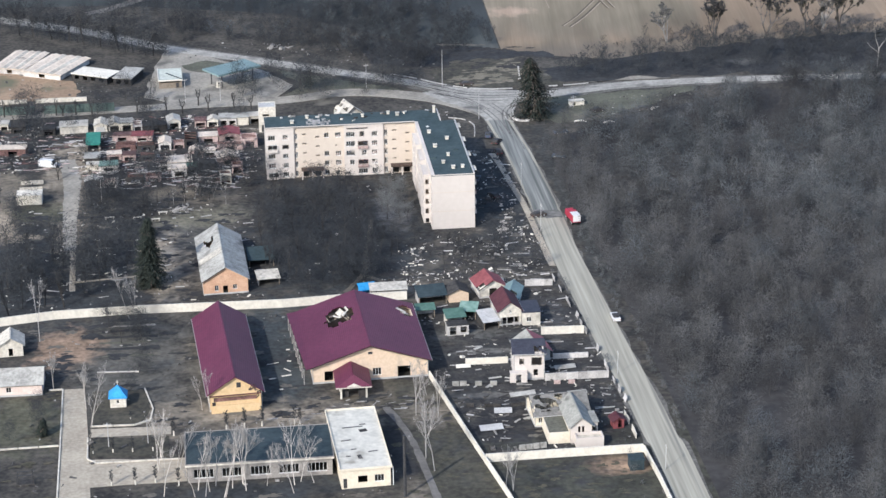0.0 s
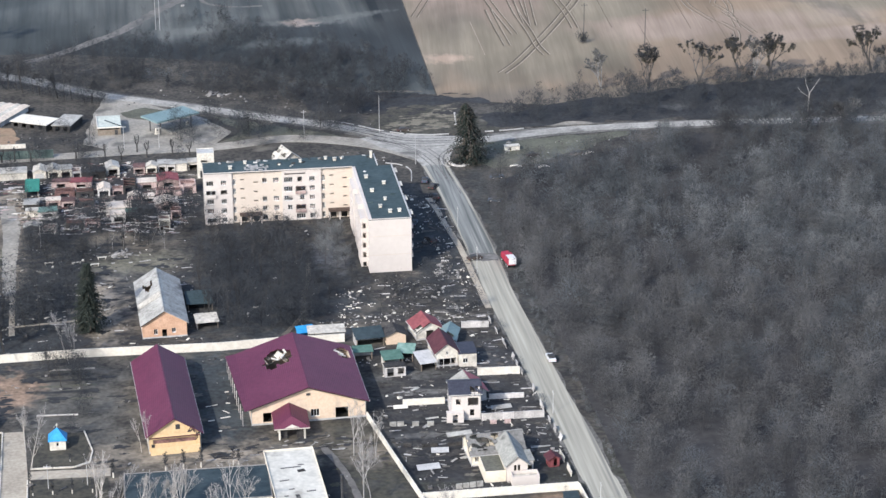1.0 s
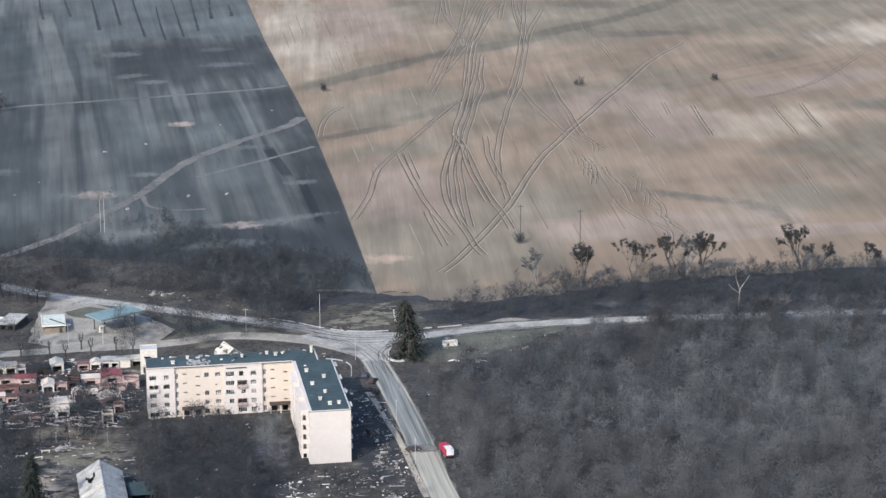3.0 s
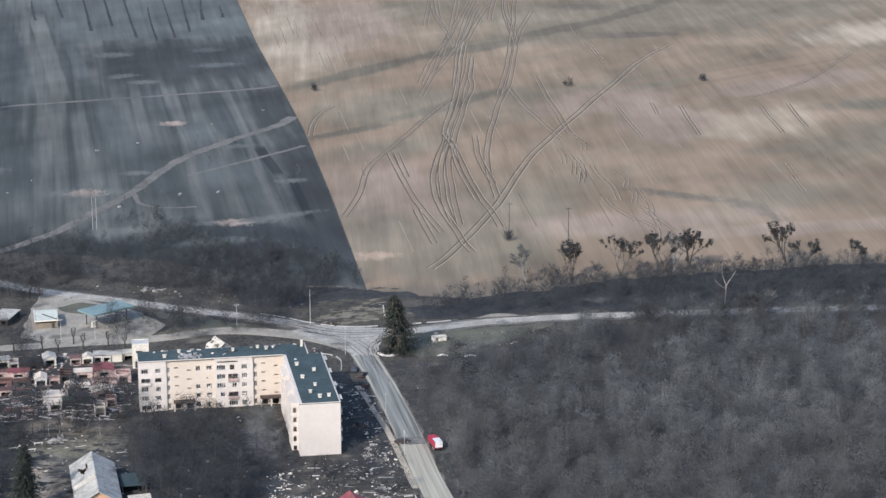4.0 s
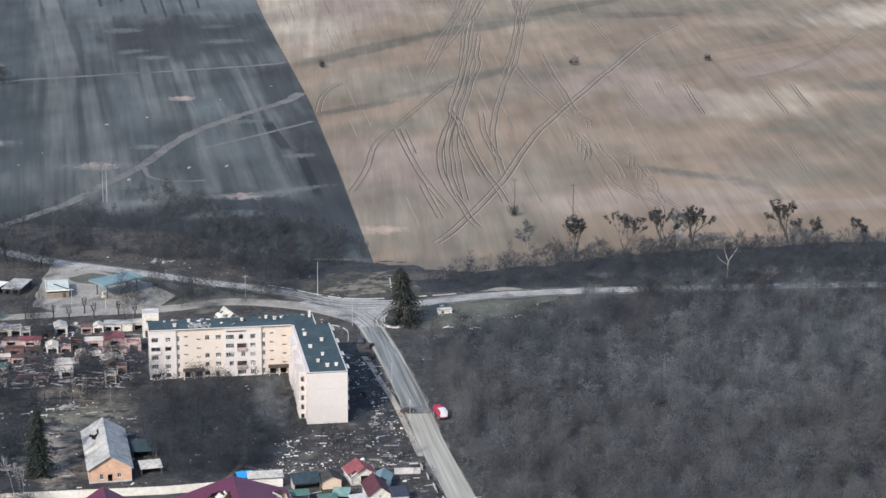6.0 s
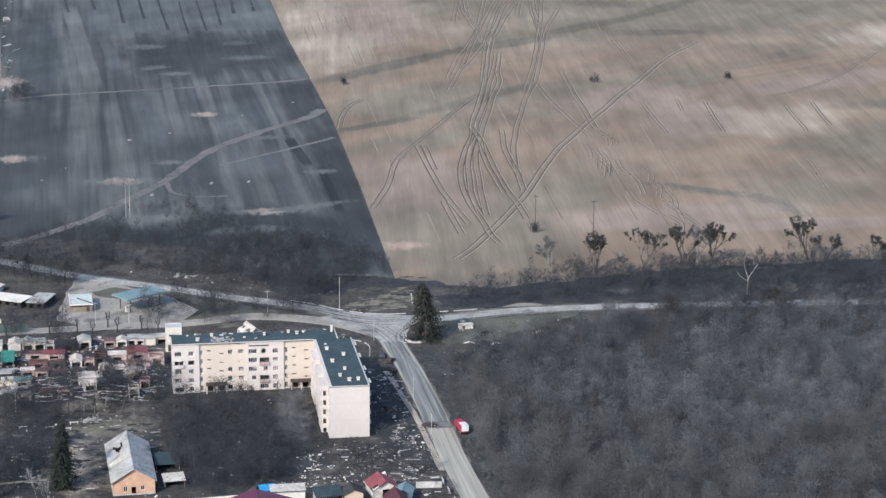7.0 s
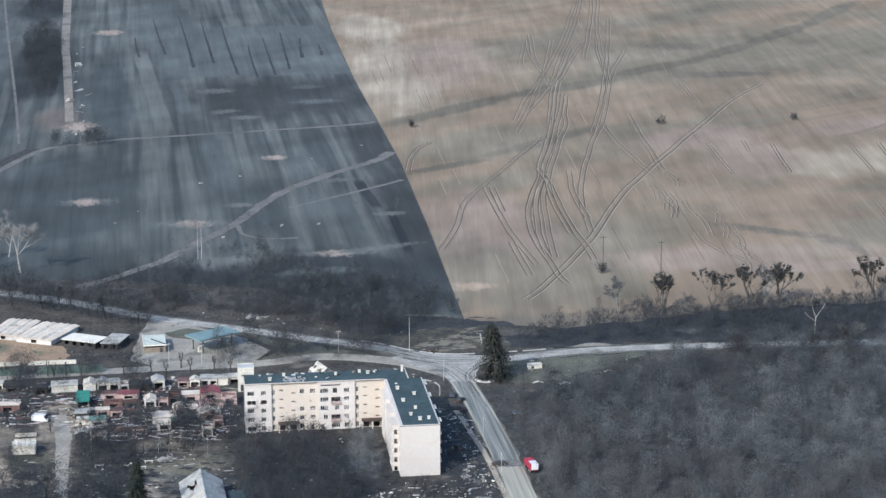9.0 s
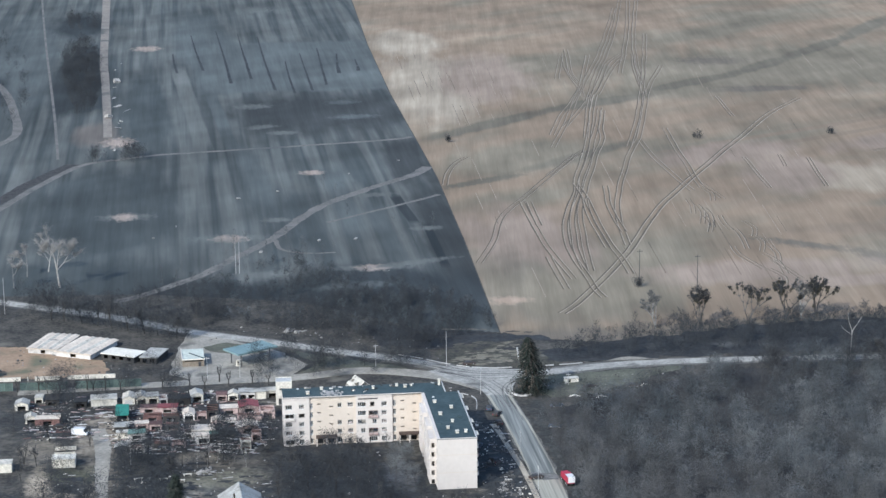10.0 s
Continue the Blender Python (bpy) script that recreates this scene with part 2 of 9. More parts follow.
SCORCHED_TILE = mat("scorched_grey_tiles", (0.11, 0.106, 0.098), (0.25, 0.242, 0.225), 0.35, 1.5, third=((0.06, 0.055, 0.05), 0.60))
OLIVE_ROOF = mat("dull_olive_bitumen_roof", (0.095, 0.093, 0.072), (0.17, 0.165, 0.13), 0.3, 1.2)
TEAL_METAL = mat("pale_teal_canopy_sheet", (0.13, 0.195, 0.197), (0.21, 0.285, 0.283), 0.2, 1.5, rough=0.5, bump=0.0)
RUST = mat("burnt_rusty_sheet", (0.075, 0.045, 0.042), (0.23, 0.135, 0.12), 0.5, 2.0, rough=0.85, vary=0.4)
SOOT_AND_SHADE = mat("soot_and_shade_black", (0.02, 0.02, 0.021), (0.07, 0.065, 0.06), 0.4, 2.0, vary=0.2)
PALE_BRICK = mat("pale_silicate_brick", (0.36, 0.34, 0.32), (0.66, 0.63, 0.59), 0.5, 3.0, vary=0.2, third=((0.20, 0.17, 0.15), 0.62))
CHAR_BROWN = mat("scorched_brown_slab", (0.05, 0.036, 0.03), (0.12, 0.09, 0.075), 0.5, 2.0)
DIM_BRICK = mat("dim_grey_brick", (0.20, 0.185, 0.17), (0.36, 0.335, 0.31), 0.5, 3.0, third=((0.13, 0.12, 0.11), 0.6))
PINK_BRICK = mat("scorched_pink_brick", (0.27, 0.195, 0.178), (0.53, 0.415, 0.38), 0.5, 2.0, vary=0.25, third=((0.10, 0.09, 0.09), 0.57))
WOOD = mat("weathered_boards", (0.16, 0.13, 0.10), (0.32, 0.27, 0.21), 0.5, 3.0, vary=0.2)
CONCRETE = mat("pale_concrete", (0.34, 0.33, 0.32), (0.52, 0.51, 0.49), 0.6, 3.0, bump=0.05)
DARK_METAL = mat("dark_painted_metal", (0.03, 0.03, 0.032), (0.07, 0.07, 0.072), 0.6, 3.0, rough=0.6, bump=0.0)
GALV = mat("galvanised_sheet", (0.34, 0.335, 0.32), (0.56, 0.55, 0.53), 0.6, 3.0, rough=0.6, bump=0.0)
FRAME = mat("white_window_frame", (0.62, 0.62, 0.60), (0.78, 0.78, 0.76), 0.8, 3.0, rough=0.5, bump=0.0)
RUBBER = mat("black_rubber", (0.015, 0.015, 0.015), (0.03, 0.03, 0.03), 1.0, 5.0, bump=0.0)
CAR_WHITE = mat("white_car_paint", (0.62, 0.62, 0.62), (0.74, 0.74, 0.73), 0.5, 2.0, rough=0.3, bump=0.0)
CAR_RED = mat("red_car_paint", (0.30, 0.022, 0.045), (0.44, 0.04, 0.075), 0.5, 1.0, rough=0.45, bump=0.0, third=((0.16, 0.05, 0.05), 0.60))
CAR_BLUE = mat("faded_blue_car_paint", (0.045, 0.062, 0.088), (0.09, 0.115, 0.15), 0.5, 2.0, rough=0.5, bump=0.0)
CAR_BURNT = mat("burnt_out_car_body", (0.03, 0.028, 0.026), (0.10, 0.08, 0.07), 0.8, 3.0, rough=0.8)
RUBBLE = mat("pale_rubble", (0.12, 0.116, 0.108), (0.50, 0.475, 0.44), 0.5, 1.1, bump=0.0)
RUBBLE_D = mat("charred_rubble", (0.03, 0.03, 0.03), (0.15, 0.14, 0.13), 0.7, 3.0, bump=0.0)
GLASS = bpy.data.materials.new("window_glass")
GLASS.use_nodes = True
_g = GLASS.node_tree.nodes["Principled BSDF"]
_g.inputs["Base Color"].default_value = (0.75, 0.8, 0.82, 1)
_g.inputs["Roughness"].default_value, _g.inputs["Transmission Weight"].default_value = 0.04, 1.0


def field_material(name, soil, turf, drills, patches, rows_dir, strips=None, grit=0.14):
    """Ploughed land. soil, turf: pairs of colours; drills: (width, length) of the plough rows; patches: (x, y, half width, half length, turn, (dark, light), edge)
    with edge < 0 for square plots; strips: (width, length, dark, light) of long garden strips."""
    m = bpy.data.materials.new(name)
    m.use_nodes = True
    n, k = m.node_tree.nodes, m.node_tree.links
    b = n["Principled BSDF"]
    b.inputs["Roughness"].default_value, b.inputs["Specular IOR Level"].default_value = 0.95, 0.1
    geo = n.new("ShaderNodeNewGeometry")

    def placed(x, y, sx, sy, turn):
        mp = n.new("ShaderNodeMapping")
        mp.vector_type = "TEXTURE"
        mp.inputs["Location"].default_value, mp.inputs["Rotation"].default_value, mp.inputs["Scale"].default_value = (x, y, 0), (0, 0, radians(turn)), (sx, sy, 1)
        k.new(geo.outputs["Position"], mp.inputs["Vector"])
        return mp.outputs[0]

    def grain(sx, sy, turn, detail=3, seed=0.0):
        t = n.new("ShaderNodeTexNoise")
        t.inputs["Scale"].default_value, t.inputs["Detail"].default_value = 1.0, detail
        k.new(placed(seed, seed * .6, sx, sy, turn), t.inputs["Vector"])
        return t.outputs[0]

    def ramp(src, a, bb):
        r = n.new("ShaderNodeMapRange")
        r.inputs[1].default_value, r.inputs[2].default_value = a, bb
        k.new(src, r.inputs[0])
        return r.outputs[0]

    def mixed(fac, c1, c2, blend="MIX"):
        x = n.new("ShaderNodeMix")
        x.data_type, x.blend_type = "RGBA", blend
        if isinstance(fac, float):
            x.inputs[0].default_value = fac
        else:
            k.new(fac, x.inputs[0])
        for s, c in ((6, c1), (7, c2)):
            if isinstance(c, tuple):
                x.inputs[s].default_value = (*c, 1)
            else:
                k.new(c, x.inputs[s])
        return x.outputs[2]

    def sums(a, op, bb):
        x = n.new("ShaderNodeMath")
        x.operation = op
        for i, v in enumerate((a, bb)):
            if isinstance(v, float):
                x.inputs[i].default_value = v
            else:
                k.new(v, x.inputs[i])
        return x.outputs[0]

    w, ln = drills
    fine = ramp(grain(w, ln, rows_dir, 2), 0.15, 0.85)
    wide = ramp(grain(w * 4.2, ln * 1.7, rows_dir, 3, 40), 0.28, 0.72)
    rows_ = sums(sums(fine, "MULTIPLY", 0.5), "ADD", sums(wide, "MULTIPLY", 0.5))
    out = mixed(rows_, *soil)
    out = mixed(ramp(grain(60, 130, -50, 4, 15), 0.46, 0.62), out, mixed(rows_, *turf))
    if strips:
        sw, sl, dark, light = strips
        bars = ramp(grain(sw, sl, rows_dir, 1, 70), 0.43, 0.57)
        thin = ramp(grain(sw * .4, sl * .7, rows_dir, 1, 25), 0.40, 0.60)
        out = mixed(sums(sums(bars, "MULTIPLY", 0.7), "ADD", sums(thin, "MULTIPLY", 0.3)), mixed(rows_, *dark), mixed(rows_, *light))
        out = mixed(ramp(grain(26, 110, 3, 5, 33), 0.58, 0.70), out, mixed(rows_, *soil))
    edge_wide, edge_small = grain(10, 60, rows_dir, 5, 5), grain(2.4, 6, 0, 5, 8)
    for x, y, rx, ry, turn, cols, edge in patches:
        at = placed(x, y, rx, ry, turn)
        if edge < 0:
            sp, ax, ay = n.new("ShaderNodeSeparateXYZ"), n.new("ShaderNodeMath"), n.new("ShaderNodeMath")
            ax.operation = ay.operation = "ABSOLUTE"
            k.new(at, sp.inputs[0])
            k.new(sp.outputs[0], ax.inputs[0])
            k.new(sp.outputs[1], ay.inputs[0])
            far = sums(ax.outputs[0], "MAXIMUM", ay.outputs[0])
        else:
            lv = n.new("ShaderNodeVectorMath")
            lv.operation = "LENGTH"
            k.new(at, lv.inputs[0])
            far = lv.outputs["Value"]
        e = abs(edge)
        far = sums(far, "ADD", sums(sums(edge_wide if max(rx, ry) > 25 else edge_small, "SUBTRACT", 0.5), "MULTIPLY", 2.2 * e))
        out = mixed(ramp(far, 1 + e * .5, 1 - e * .5), out, mixed(rows_, *cols))
    for sx, sy, turn, weight in ((34, 120, -48, 0.2), (40, 60, 20, 0.16), (6, 70, rows_dir, 0.14), (90, 200, 0, 0.15)):
        out = mixed(weight, out, ramp(grain(sx, sy, turn, 2, sx * 3.0), 0.25, 0.75), "OVERLAY")
    speck = ramp(grain(w * .45, ln * .25, rows_dir, 4, 3), 0.25, 0.75)
    out = mixed(grit, out, speck, "MULTIPLY")
    k.new(out, b.inputs["Base Color"])
    bp = n.new("ShaderNodeBump")
    bp.inputs["Strength"].default_value, bp.inputs["Distance"].default_value = 0.22, 0.15
    k.new(fine, bp.inputs["Height"])
    k.new(bp.outputs[0], b.inputs["Normal"])
    return m


PALE_SOIL = ((0.30, 0.246, 0.18), (0.46, 0.39, 0.298))
CREAM_SOIL = ((0.275, 0.222, 0.158), (0.40, 0.332, 0.248))
DULL_SOIL = ((0.138, 0.12, 0.09), (0.195, 0.170, 0.128))
GREEN_SOIL = ((0.182, 0.155, 0.112), (0.255, 0.218, 0.16))
BROWN_SOIL = ((0.20, 0.152, 0.108), (0.262, 0.205, 0.15))
ROSY_SOIL = ((0.25, 0.192, 0.146), (0.345, 0.272, 0.212))
SHADY_SOIL = ((0.14, 0.118, 0.092), (0.195, 0.166, 0.13))
SCAR = ((0.22, 0.178, 0.148), (0.44, 0.36, 0.30))
STUBBLE = field_material("pale_ploughed_field", ((0.226, 0.169, 0.117), (0.30, 0.23, 0.163)), GREEN_SOIL, (1.3, 70),
                         [(300, 735, 170, 80, 14, GREEN_SOIL, 0.6), (85, 474, 52, 34, 40, GREEN_SOIL, 0.5), (60, 690, 26, 118, -3, PALE_SOIL, 0.45), (95, 720, 26, 80, -6, ROSY_SOIL, 0.6),
                          (233, 405, 18, 30, -10, CREAM_SOIL, -0.5), (264, 415, 14, 34, -10, CREAM_SOIL, 0.7), (400, 640, 60, 34, 20, PALE_SOIL, 0.6), (62, 860, 22, 60, 0, PALE_SOIL, 0.5),
                          (77, 564, 56, 8.5, 44, DULL_SOIL, 0.5), (150, 624, 48, 9.5, 33, DULL_SOIL, 0.5), (216, 682, 49, 8, 39, DULL_SOIL, 0.5), (273, 737, 46, 8, 49, DULL_SOIL, 0.5), (328, 804, 56, 8, 52, DULL_SOIL, 0.5), (384, 885, 59, 8, 58, DULL_SOIL, 0.5), (245, 757, 20, 14, 0, SHADY_SOIL, 0.8), (250, 651, 26, 8, 6, SHADY_SOIL, 0.8), (56, 422, 25, 5, 32, DULL_SOIL, 0.6), (112, 474, 52, 6.5, 44, DULL_SOIL, 0.6),
                          (241, 502, 124, 3.2, 30, BROWN_SOIL, 0.5), (241, 526, 104, 3.6, 29, BROWN_SOIL, 0.5), (300, 500, 60, 16, 26, ROSY_SOIL, 0.6), (185, 470, 40, 22, 26, ROSY_SOIL, 0.6),
                          (198, 250, 6, 20, 18, SHADY_SOIL, 0.7), (174, 277, 20, 5, -40, SHADY_SOIL, 0.8), (250, 655, 22, 8, -10, SHADY_SOIL, 0.8), (285, 355, 62, 10, 6, GREEN_SOIL, 0.6), (240, 300, 60, 9, -4, BROWN_SOIL, 0.7), (320, 440, 30, 12, 8, DULL_SOIL, 0.7),
                          (205, 420, 22, 40, -9, ROSY_SOIL, 0.5), (60, 300, 26, 60, 0, ROSY_SOIL, 0.7), (130, 235, 70, 16, 6, ROSY_SOIL, 0.6), (62, 204, 36, 30, 0, SHADY_SOIL, 0.9), (50, 232, 15, 42, 0, SHADY_SOIL, 0.9), (64, 214, 40, 40, 0, GREEN_SOIL, 0.9), (38.5, 206, 7, 5, 0, ((0.30, 0.225, 0.165), (0.42, 0.32, 0.24)), 0.9), (70, 150, 60, 15, 0, SHADY_SOIL, 0.7), (180, 158, 130, 12, 2, SHADY_SOIL, 0.7), (210, 218, 70, 9, 2, ROSY_SOIL, 0.6)], -6.0)
NIGHT = ((0.034, 0.039, 0.041), (0.055, 0.060, 0.061))
DUSKY = ((0.043, 0.046, 0.046), (0.072, 0.075, 0.073))
GLOOM = ((0.050, 0.058, 0.059), (0.084, 0.091, 0.088))
SLATE = ((0.080, 0.089, 0.088), (0.122, 0.131, 0.126))
BLEAK = ((0.108, 0.114, 0.108), (0.165, 0.168, 0.155))
FALLOW = field_material("dark_fallow_plots", ((0.072, 0.077, 0.074), (0.13, 0.132, 0.12)), ((0.06, 0.067, 0.066), (0.10, 0.104, 0.098)), (2.2, 120),
                        [(-120, 385, 36, 92, 0, GLOOM, 0.35), (-8, 613, 56, 60, 2, DUSKY, 0.7), (-16, 782, 60, 96, 1, ((0.086, 0.096, 0.095), (0.14, 0.15, 0.144)), -0.10), (-70, 880, 20, 160, 3, SLATE, 0.4), (-81, 655, 4.6, 128, 3, BLEAK, -0.25), (-64, 600, 3.4, 90, 3, SLATE, -0.3), (-105, 640, 14, 120, 2, GLOOM, 0.4),
                         (27, 300, 9, 112, -1, DUSKY, -0.6), (26, 480, 10, 50, 0, DUSKY, -0.6), (20.7, 300, 1.9, 38, 0, (NIGHT[0], NIGHT[0]), -0.25), (14, 368, 2.4, 26, 4, NIGHT, -0.3), (-34, 352, 9, 60, 3, GLOOM, -0.5), (-12, 390, 5, 70, 1, SLATE, -0.6), (2, 330, 4, 56, 1, SLATE, -0.6), (-1, 470, 5, 56, 1, GLOOM, -0.6), (-50, 450, 6, 62, 2, SLATE, -0.6),
                         (14, 186, 26, 24, 0, GLOOM, 0.6), (-10, 225, 44, 40, -10, NIGHT, 0.5), (-75, 232, 46, 20, -20, NIGHT, 0.5), (-130, 262, 36, 34, 0, GLOOM, 0.5),
                         (-185, 800, 26, 190, 0, SLATE, 0.6), (-196, 700, 10, 60, 0, NIGHT, 0.6), (-147, 745, 17, 130, 0, NIGHT, 0.4), (-155, 980, 22, 60, 0, NIGHT, 0.5), (-131, 568, 11, 32, 0, ((0.10, 0.09, 0.08), (0.19, 0.165, 0.145)), 0.6), (-118, 545, 7, 12, 0, SCAR, 0.8),
                         (-110, 370, 10, 6, 0, BLEAK, 0.9), (-111, 370, 4.6, 6, 0, SCAR, 0.9), (-65, 323, 13, 6, 0, BLEAK, 0.9), (-65.5, 322, 6.0, 6, 0, SCAR, 0.9), (-67, 296, 5, 26, 0, BLEAK, 0.7), (-9, 264, 14, 4.5, 0, BLEAK, 0.9), (-8.5, 264, 6.0, 4.6, 0, SCAR, 0.9), (8, 270, 16, 3.5, 20, BLEAK, 0.8), (-23, 454, 5, 5, 0, SCAR, 0.8), (-108, 865, 8, 10, 0, SCAR, 0.8), (-46, 640, 9, 7, 0, BLEAK, 0.9), (-43, 577, 8, 5, 30, BLEAK, 0.9), (8, 600, 11, 6, 10, SLATE, 0.9),
                         (6, 646, 8, 6, 20, SLATE, 0.9), (-32, 559, 7, 5, 0, BLEAK, 0.8), (19.5, 330, 6, 4, 0, BLEAK, 0.8), (-44, 355, 6, 4, 0, BLEAK, 0.8), (2, 400, 9, 4, 10, BLEAK, 0.8), (-32, 1041, 12, 16, 0, BLEAK, 0.8), (-52, 258, 12, 6, 0, BLEAK, 0.9), (-20, 236, 14, 5, 8, SLATE, 0.9)], 0.5, (7, 260, GLOOM, BLEAK))
RUT = mat("churned_soil", (0.072, 0.057, 0.041), (0.15, 0.121, 0.088), 0.04, 0.5)
RIDGE = mat("pale_plough_ridge", (0.28, 0.222, 0.165), (0.36, 0.295, 0.225), 0.05, 0.6)
LIT_SOIL = mat("pale_lit_soil", (0.285, 0.235, 0.172), (0.45, 0.382, 0.295), 0.05, 0.6)
TRACK = mat("dusty_field_track", (0.105, 0.098, 0.09), (0.19, 0.178, 0.162), 0.1, 0.8, third=((0.085, 0.086, 0.084), 0.58))
DIRT = mat("brown_dirt_road", (0.17, 0.148, 0.125), (0.29, 0.255, 0.215), 0.08, 0.6, third=((0.10, 0.098, 0.09), 0.56))
CREAM_ROOF = mat("weathered_cream_roof", (0.52, 0.445, 0.365), (0.74, 0.645, 0.535), 0.3, 1.2, third=((0.24, 0.215, 0.185), 0.62))
YARD_SAND = mat("ochre_yard_sand", (0.23, 0.16, 0.105), (0.36, 0.258, 0.172), 0.10, 0.7, third=((0.145, 0.135, 0.088), 0.54))
PALE_DIRT = mat("trodden_pale_dirt", (0.085, 0.078, 0.066), (0.165, 0.15, 0.125), 0.25, 1.5)
DRY_GRASS = mat("dry_lawn_grass", (0.0468, 0.0452, 0.0312), (0.113, 0.101, 0.0718), 0.3, 1.5)
MINT_ROOF = mat("pale_mint_roof_sheet", (0.42, 0.445, 0.385), (0.60, 0.625, 0.55), 0.3, 1.2, rough=0.7, third=((0.26, 0.28, 0.25), 0.62))
KERB = mat("pale_kerb_stone", (0.30, 0.29, 0.27), (0.54, 0.525, 0.49), 0.6, 2.0, bump=0.05, third=((0.2, 0.19, 0.18), 0.62))
DRY_VERGE = mat("beige_dry_verge", (0.12, 0.108, 0.08), (0.235, 0.21, 0.16), 0.25, 1.2, third=((0.07, 0.066, 0.056), 0.60))


# ---------------------------------------------------------------- building helpers
class Geo:
    """Collects faces of one mesh."""

    def __init__(self):
        self.v, self.f = [], []

    def add(self, vs, fs):
        o = len(self.v)
        self.v += [tuple(p) for p in vs]
        self.f += [tuple(i + o for i in f) for f in fs]
        return self

    def box(self, x0, x1, y0, y1, z0, z1):
        return self.add([(x0, y0, z0), (x1, y0, z0), (x1, y1, z0), (x0, y1, z0), (x0, y0, z1), (x1, y0, z1), (x1, y1, z1), (x0, y1, z1)],
                        [(0, 3, 2, 1), (4, 5, 6, 7), (0, 1, 5, 4), (1, 2, 6, 5), (2, 3, 7, 6), (3, 0, 4, 7)])

    def turned(self, x, y, z, sx, sy, sz, rz=0.0, rx=0.0, ry=0.0):
        g = Geo().box(-sx / 2, sx / 2, -sy / 2, sy / 2, 0, sz)
        m = pose(x, y, z, rx, ry, rz)
        return self.add([m @ Vector(p) for p in g.v], g.f)

    def beam(self, a, b, w, h=None):
        a, b = Vector(a), Vector(b)
        h = h or w
        d = (b - a).normalized()
        s = d.cross(Vector((0, 0, 1)))
        s = s.normalized() if s.length > 1e-3 else Vector((1, 0, 0))
        u = s.cross(d).normalized()
        vs = [p + s * i * w / 2 + u * j * h / 2 for p in (a, b) for i, j in ((-1, -1), (1, -1), (1, 1), (-1, 1))]
        return self.add(vs, [(0, 1, 2, 3), (7, 6, 5, 4), (0, 4, 5, 1), (1, 5, 6, 2), (2, 6, 7, 3), (3, 7, 4, 0)])

    def cyl(self, x, y, z0, z1, r0, r1=None, n=8):
        r1 = r0 if r1 is None else r1
        ring = [(math.cos(2 * math.pi * i / n), math.sin(2 * math.pi * i / n)) for i in range(n)]
        vs = [(x + r0 * c, y + r0 * s, z0) for c, s in ring] + [(x + r1 * c, y + r1 * s, z1) for c, s in ring]
        fs = [(i, (i + 1) % n, n + (i + 1) % n, n + i) for i in range(n)]
        return self.add(vs, fs + [tuple(range(n))[::-1], tuple(range(n, 2 * n))])

    def disc(self, c, axis_y, r, w, n=12):
        ring = [(math.cos(2 * math.pi * i / n), math.sin(2 * math.pi * i / n)) for i in range(n)]
        vs = [(c[0] + r * a, c[1] + s * w / 2, c[2] + r * b) for s in (-1, 1) for a, b in ring]
        return self.add(vs, [(i, (i + 1) % n, n + (i + 1) % n, n + i) for i in range(n)] + [tuple(range(n))[::-1], tuple(range(n, 2 * n))])

    def sheet(self, a, b, c, d, thick, nu=1, nv=1, gone=None):
        """A slab with corners a b c d (a-b along u, a-d along v), in cells; gone(u, v) leaves a cell out."""
        a, b, c, d = map(Vector, (a, b, c, d))
        nrm = (b - a).cross(d - a).normalized() * thick
        at = lambda u, v: (a * (1 - u) + b * u) * (1 - v) + (d * (1 - u) + c * u) * v
        keep = {(i, j) for i in range(nu) for j in range(nv) if not (gone and gone((i + .5) / nu, (j + .5) / nv))}
        for i, j in keep:
            q = [at(i / nu, j / nv), at((i + 1) / nu, j / nv), at((i + 1) / nu, (j + 1) / nv), at(i / nu, (j + 1) / nv)]
            vs = [p + nrm for p in q] + q
            fs = [(0, 1, 2, 3), (7, 6, 5, 4)]
            for (di, dj), (s, t) in zip(((0, -1), (1, 0), (0, 1), (-1, 0)), ((0, 1), (1, 2), (2, 3), (3, 0))):
                if (i + di, j + dj) not in keep:
                    fs.append((t, s, s + 4, t + 4))
            self.add(vs, fs)
        return self

    def wall(self, p, q, z0, z1, holes=(), thick=0.3, peak=0.0, at=0.5):
        """A wall from p to q whose outer face is to the right of that way, with openings (u0, u1, w0, w1) in metres; peak: a gable on it."""
        p, q = Vector((*p, 0)), Vector((*q, 0))
        ln = (q - p).length
        d = (q - p) / ln
        inn = Vector((-d.y, d.x, 0)) * thick
        us = sorted({0, ln, *[h[0] for h in holes], *[h[1] for h in holes]})
        ws = sorted({z0, z1, *[h[2] for h in holes], *[h[3] for h in holes]})
        for u0, u1 in zip(us, us[1:]):
            for w0, w1 in zip(ws, ws[1:]):
                um, wm = (u0 + u1) / 2, (w0 + w1) / 2
                if any(h[0] < um < h[1] and h[2] < wm < h[3] for h in holes):
                    continue
                o = [p + d * u0 + Vector((0, 0, w0)), p + d * u1 + Vector((0, 0, w0)), p + d * u1 + Vector((0, 0, w1)), p + d * u0 + Vector((0, 0, w1))]
                self.add(o + [x + inn for x in o], [(0, 1, 2, 3), (7, 6, 5, 4)])
        for h in holes:
            o = [p + d * h[0] + Vector((0, 0, h[2])), p + d * h[1] + Vector((0, 0, h[2])), p + d * h[1] + Vector((0, 0, h[3])), p + d * h[0] + Vector((0, 0, h[3]))]
            self.add(o + [x + inn for x in o], [(1, 0, 4, 5), (2, 1, 5, 6), (3, 2, 6, 7), (0, 3, 7, 4)])
